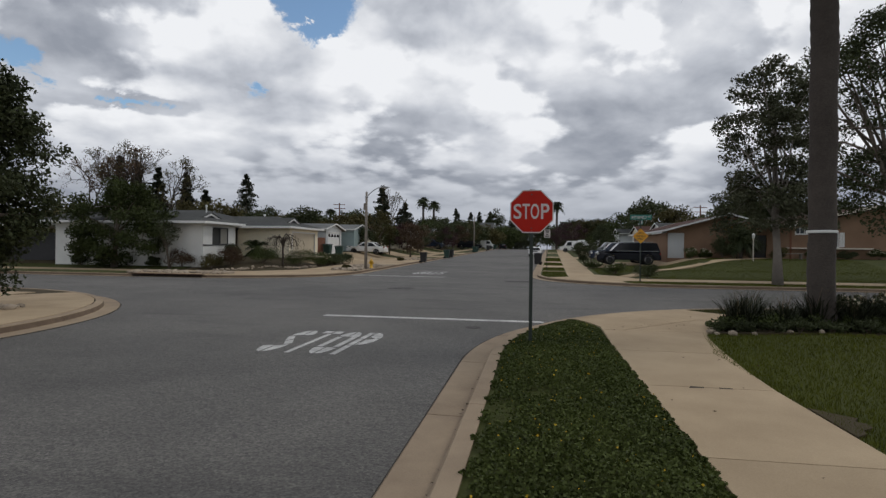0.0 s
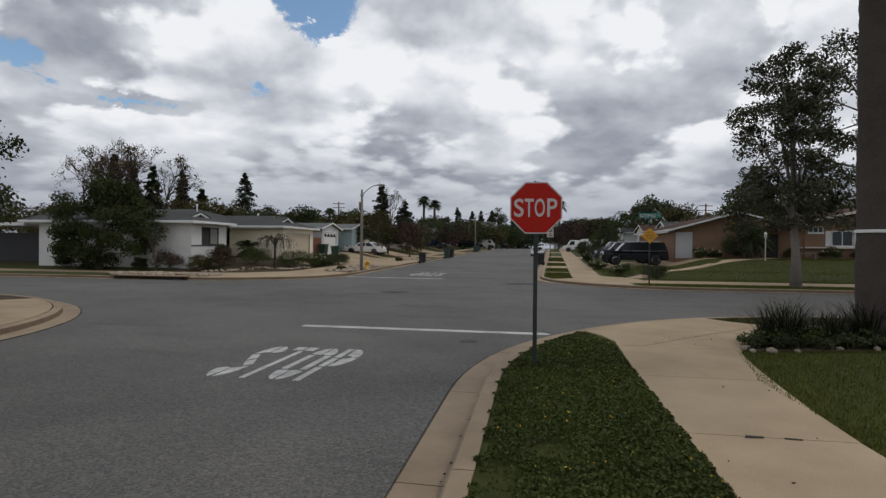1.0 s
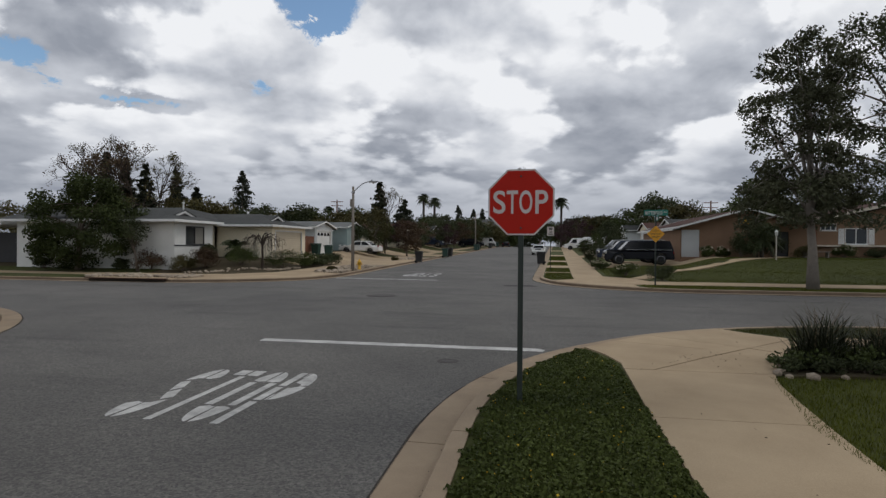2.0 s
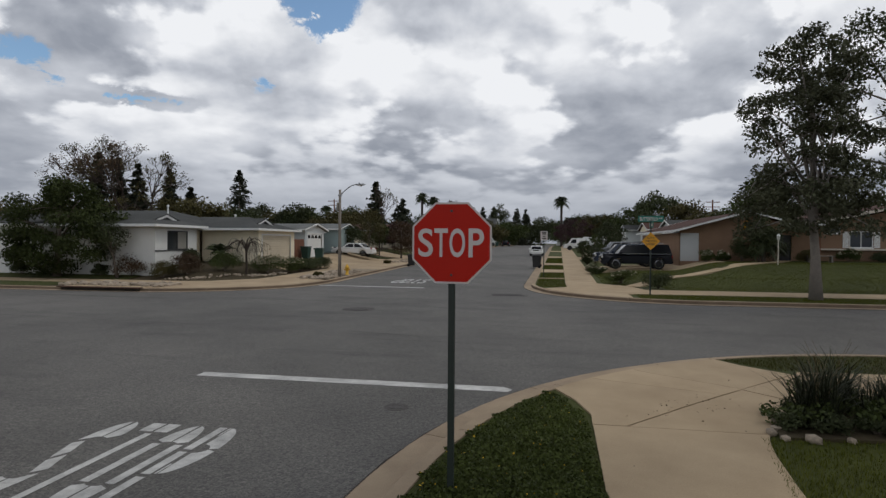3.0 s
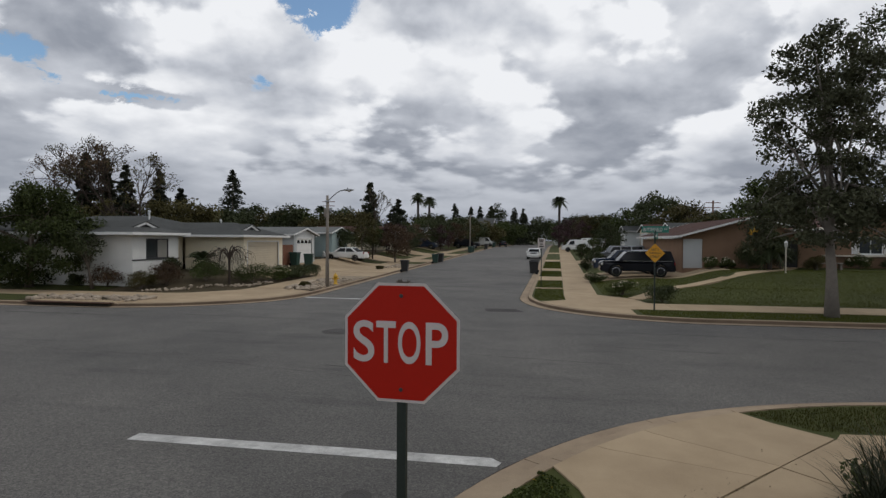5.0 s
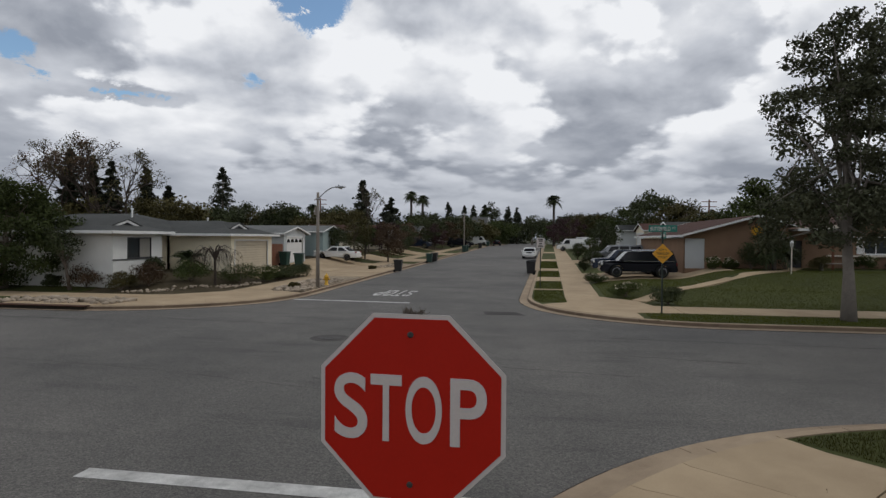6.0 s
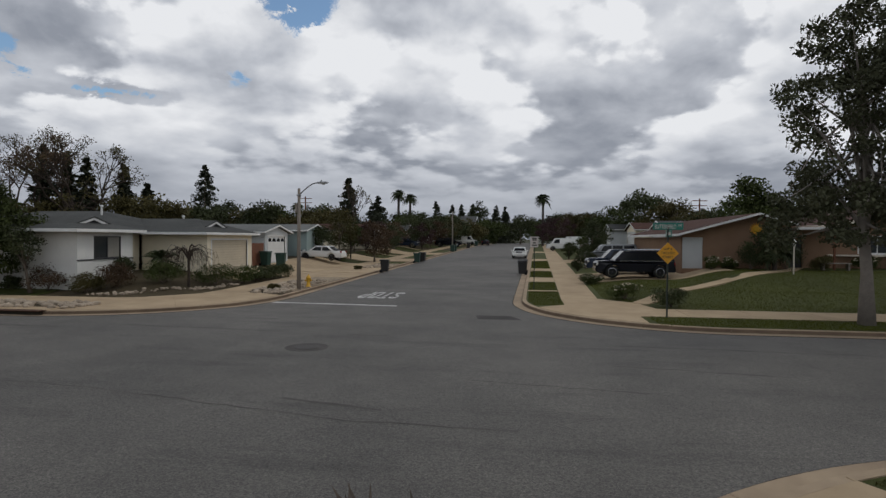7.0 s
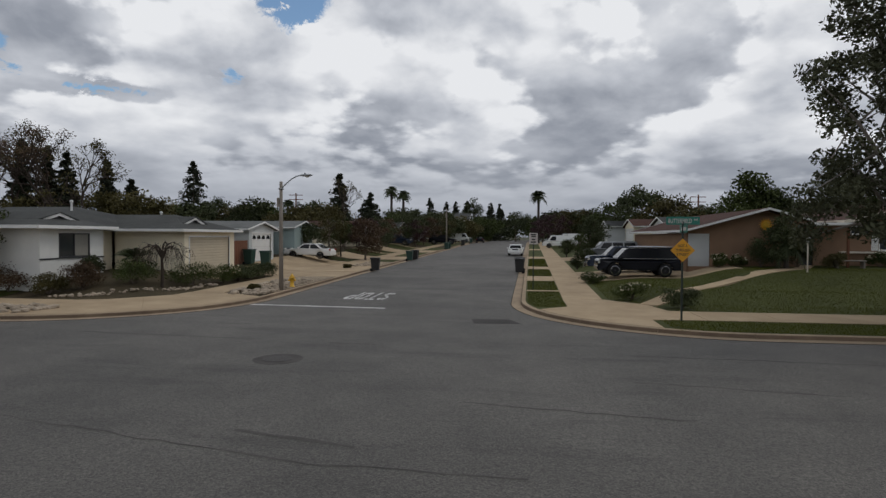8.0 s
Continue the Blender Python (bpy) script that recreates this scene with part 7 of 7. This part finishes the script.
# dense shrub against the tan house
tree("house_shrub", 16.2, 38.5, land(16.2, 38.5), 3.1, 1.3, LEAF_DARK, "tall dense dark shrub against the tan house", 88, 0.07, 0.06, 7000, 0.13, 46, 0.48, category="shrub", parts=("stem", "foliage"))

# post lamp, bench and ornaments before the tan house
pl = thing("post_lamp", 16.5, 35.9, land(16.5, 35.9), 0, "white garden post lamp on the lawn", "lamp")
bm = bmesh.new()
add_tube(bm, [(0, 0, -0.1), (0, 0, 1.65)], [0.04, 0.034], 10)
part("post", bm, TRIM_CREAM, pl)
bm = bmesh.new()
add_lathe(bm, [(0.05, 1.65), (0.09, 1.70), (0.11, 1.92), (0.10, 1.95)], 8)
part("lantern", bm, LAMPGLASS, pl)
bm = bmesh.new()
add_lathe(bm, [(0.14, 1.95), (0.08, 2.02), (0.02, 2.08)], 8)
part("cap", bm, TRIM, pl)
bn = thing("garden_bench", 20.4, 39.0, land(20.4, 39.0), 0, "low pale garden bench against the house", "bench")
box("seat", -0.9, 0.9, -0.2, 0.2, 0.42, 0.48, BARK_PALE, bn, "", 0.01)
for x in (-0.75, 0.75):
    box("leg", x - 0.05, x + 0.05, -0.17, 0.17, 0.0, 0.42, BARK_PALE, bn)

# ---- ground cover, grass ----
rng = np.random.default_rng(31)
n = 150000
gx, gy = rng.uniform(-0.50, 1.47, n), rng.uniform(-16.0, 4.15, n)
back = np.where(gy > -0.9, 8.85 - np.sqrt(np.maximum(0.0, 9.30 ** 2 - (gy + 0.9) ** 2)), -0.45)
right = np.where(gy > 2.0, 1.50 - 0.12 * np.maximum(0.0, gy - 2.0) ** 2.0, 1.47)
ragged = 0.06 * np.sin(gy * 9.0) + 0.04 * np.sin(gy * 23.0 + 1.0)
keep = (gx > back + 0.03 + ragged) & (gx < right + ragged * 0.8)
bare = ((gx - 0.15) ** 2 / 0.05 + (gy + 3.4) ** 2 / 0.08 < 1) | ((gx + 0.25) ** 2 / 0.02 + (gy + 4.2) ** 2 / 0.3 < 1)
keep &= ~(bare & (rng.random(n) < 0.85))
gx, gy, back, right = gx[keep], gy[keep], back[keep], right[keep]
edge_d = np.clip(np.minimum(gx - back, right - gx) / 0.35, 0, 1)
tuft = 0.5 + 0.25 * np.sin(gx * 5.1 + 2 * np.sin(gy * 2.3)) + 0.25 * np.sin(gy * 4.3 + gx * 2.0)
gz = 0.15 + (0.025 + 0.10 * edge_d * (0.55 + 0.45 * tuft)) * (0.45 + 0.55 * rng.random(len(gx)))
cover = leaf_mesh("ground_cover", np.stack([gx, gy, gz], 1), 0.034, LEAF_COVER, None, 31, 0.35, 1.5)
tagged(cover, "thick low green ground cover on the planted strip", "ground cover", "", "stuff")
pick = rng.random(len(gx)) < 0.004
fl = leaf_mesh("weed_flowers", np.stack([gx, gy, gz + 0.03], 1)[pick], 0.022, YELLOWF, None, 32, 0.6, 1.2)
tagged(fl, "tiny yellow flowers in the ground cover", "flowers", "", "stuff")


def blades(name, x, y, h, w, material, seed, label):
    """Single upright blades of grass at x, y."""
    rng = np.random.default_rng(seed)
    n = len(x)
    z = np.array([land(a, b) for a, b in zip(x, y)]) - 0.012
    a = rng.random(n) * 6.283
    hh = h * (0.5 + 0.8 * rng.random(n))
    lx, ly = np.cos(a) * hh * 0.5, np.sin(a) * hh * 0.5
    v = np.empty((n, 3, 3))
    v[:, 0] = np.stack([x - np.sin(a) * w, y + np.cos(a) * w, z], 1)
    v[:, 1] = np.stack([x + np.sin(a) * w, y - np.cos(a) * w, z], 1)
    v[:, 2] = np.stack([x + lx, y + ly, z + hh], 1)
    me = bpy.data.meshes.new(name)
    me.vertices.add(n * 3)
    me.vertices.foreach_set("co", v.reshape(-1))
    me.loops.add(n * 3)
    me.loops.foreach_set("vertex_index", np.arange(n * 3))
    me.polygons.add(n)
    me.polygons.foreach_set("loop_start", np.arange(n) * 3)
    me.update()
    me.validate()
    return tagged(link(name, me, material), label, "grass", "", "stuff")


n = 60000
x, y = 3.02 + rng.random(n) ** 1.3 * 6.5, rng.uniform(-6.0, 2.3, n)
k = x > 3.04 + 0.5 * np.clip((y + 0.1) / 2.4, 0, 1)
blades("lawn_grass", x[k], y[k], 0.055, 0.005, GRASS, 41, "short lawn grass beside the pavement")
x, y = rng.uniform(4.4, 16, 26000), rng.uniform(6.5, 8.42, 26000)
k = (x - 8.85) ** 2 + (y + 0.9) ** 2 < 9.25 ** 2
k = (k | (x > 8.85)) & (x > 4.4 + 1.0 * np.clip((7.4 - y) / 1.0, 0, 1))
blades("verge_grass", x[k], y[k], 0.05, 0.006, GRASS_DARK, 42, "short grass on the verge beyond the pavement")
x, y = rng.uniform(4.4, 24, 70000), rng.uniform(25.4, 38.5, 70000)
k = ~((x < 7.3) & (y < 27.5)) & ~((x < 5.2) & (y < 28.3)) & ~((x < 13.6) & (y > 37.4)) & (x > 4.35 + 0.031 * np.maximum(0, y - 28))
for (xa, ya), (xb, yb) in zip(pp, pp[1:]):
    d2 = math.hypot(xb - xa, yb - ya)
    f = ((x - xa) * (xb - xa) + (y - ya) * (yb - ya)) / d2 ** 2
    off = np.abs((x - xa) * (yb - ya) - (y - ya) * (xb - xa)) / d2
    k &= ~((f > -0.1) & (f < 1.1) & (off < 0.42))
x, y = x[k], y[k]
blades("far_lawn_grass", x, y, 0.045, 0.010, GRASS, 43, "mown grass before the tan house")
x, y = rng.uniform(5.2, 26, 24000), rng.uniform(20.45, 22.85, 24000)
blades("far_verge_grass", x, y, 0.045, 0.010, GRASS, 44, "short grass on the far verge")

x, y = rng.uniform(0.62, 2.2, 22000), rng.uniform(25.8, 62, 22000)
k = ~(((y > 31.5) & (y < 32.1)) | ((y > 37.2) & (y < 40.7)) | ((y > 46.9) & (y < 50.1))) & ~((y < 28.2) & (x < 7.88 - np.sqrt(np.maximum(0, 7.25 ** 2 - np.minimum(0, y - 27.65) ** 2))))
blades("far_strip_grass", x[k] + 0.031 * np.maximum(0, y[k] - 28), y[k], 0.045, 0.012, GRASS, 45, "short grass between kerb and pavement")

worn = [(3.05 + 0.30 * math.sin(math.pi * k / 9) * (1 + 0.25 * math.sin(k * 2.3)), -4.35 + 0.11 * k) for k in range(10)]
worn = tagged(slab([(3.03, -4.35), (3.03, -3.36)] + worn[8:0:-1], None, SOIL, 0.022, "bare_earth", 0.05), "bare brown earth at the lawn edge", "bare earth", "", "structure")

# fallen leaves and seeds on the corner slabs and in the gutter
n = 260
x = np.concatenate([rng.normal(2.6, 0.5, n // 2), rng.uniform(1.5, 5.4, n // 4), rng.uniform(-0.75, -0.62, n // 4)])
y = np.concatenate([rng.normal(3.8, 0.5, n // 2), rng.uniform(-6, 5.5, n // 4), rng.uniform(-9, 0.5, n // 4)])
z = np.concatenate([np.full(n // 2 + n // 4, 0.176), np.full(n // 4, 0.022)])
k = (y < 2.2 + (x - 1.5) * 1.3)
litter = leaf_mesh("leaf_litter", np.stack([x, y, z], 1)[k], 0.03, LEAF_RUST, None, 91, 0.95, 2.2)
tagged(litter, "scattered brown seeds and fallen leaves", "leaf litter", "", "stuff")

# broken edges along a pavement joint
chip = flat_sheet("joint_crack", [[(1.98, -2.66), (2.16, -2.64), (2.18, -2.58), (2.02, -2.57)], [(2.34, -2.63), (2.50, -2.64), (2.52, -2.59), (2.36, -2.58)]], 0.167, JOINT, "dark chipped spots along a pavement joint", "pavement crack")
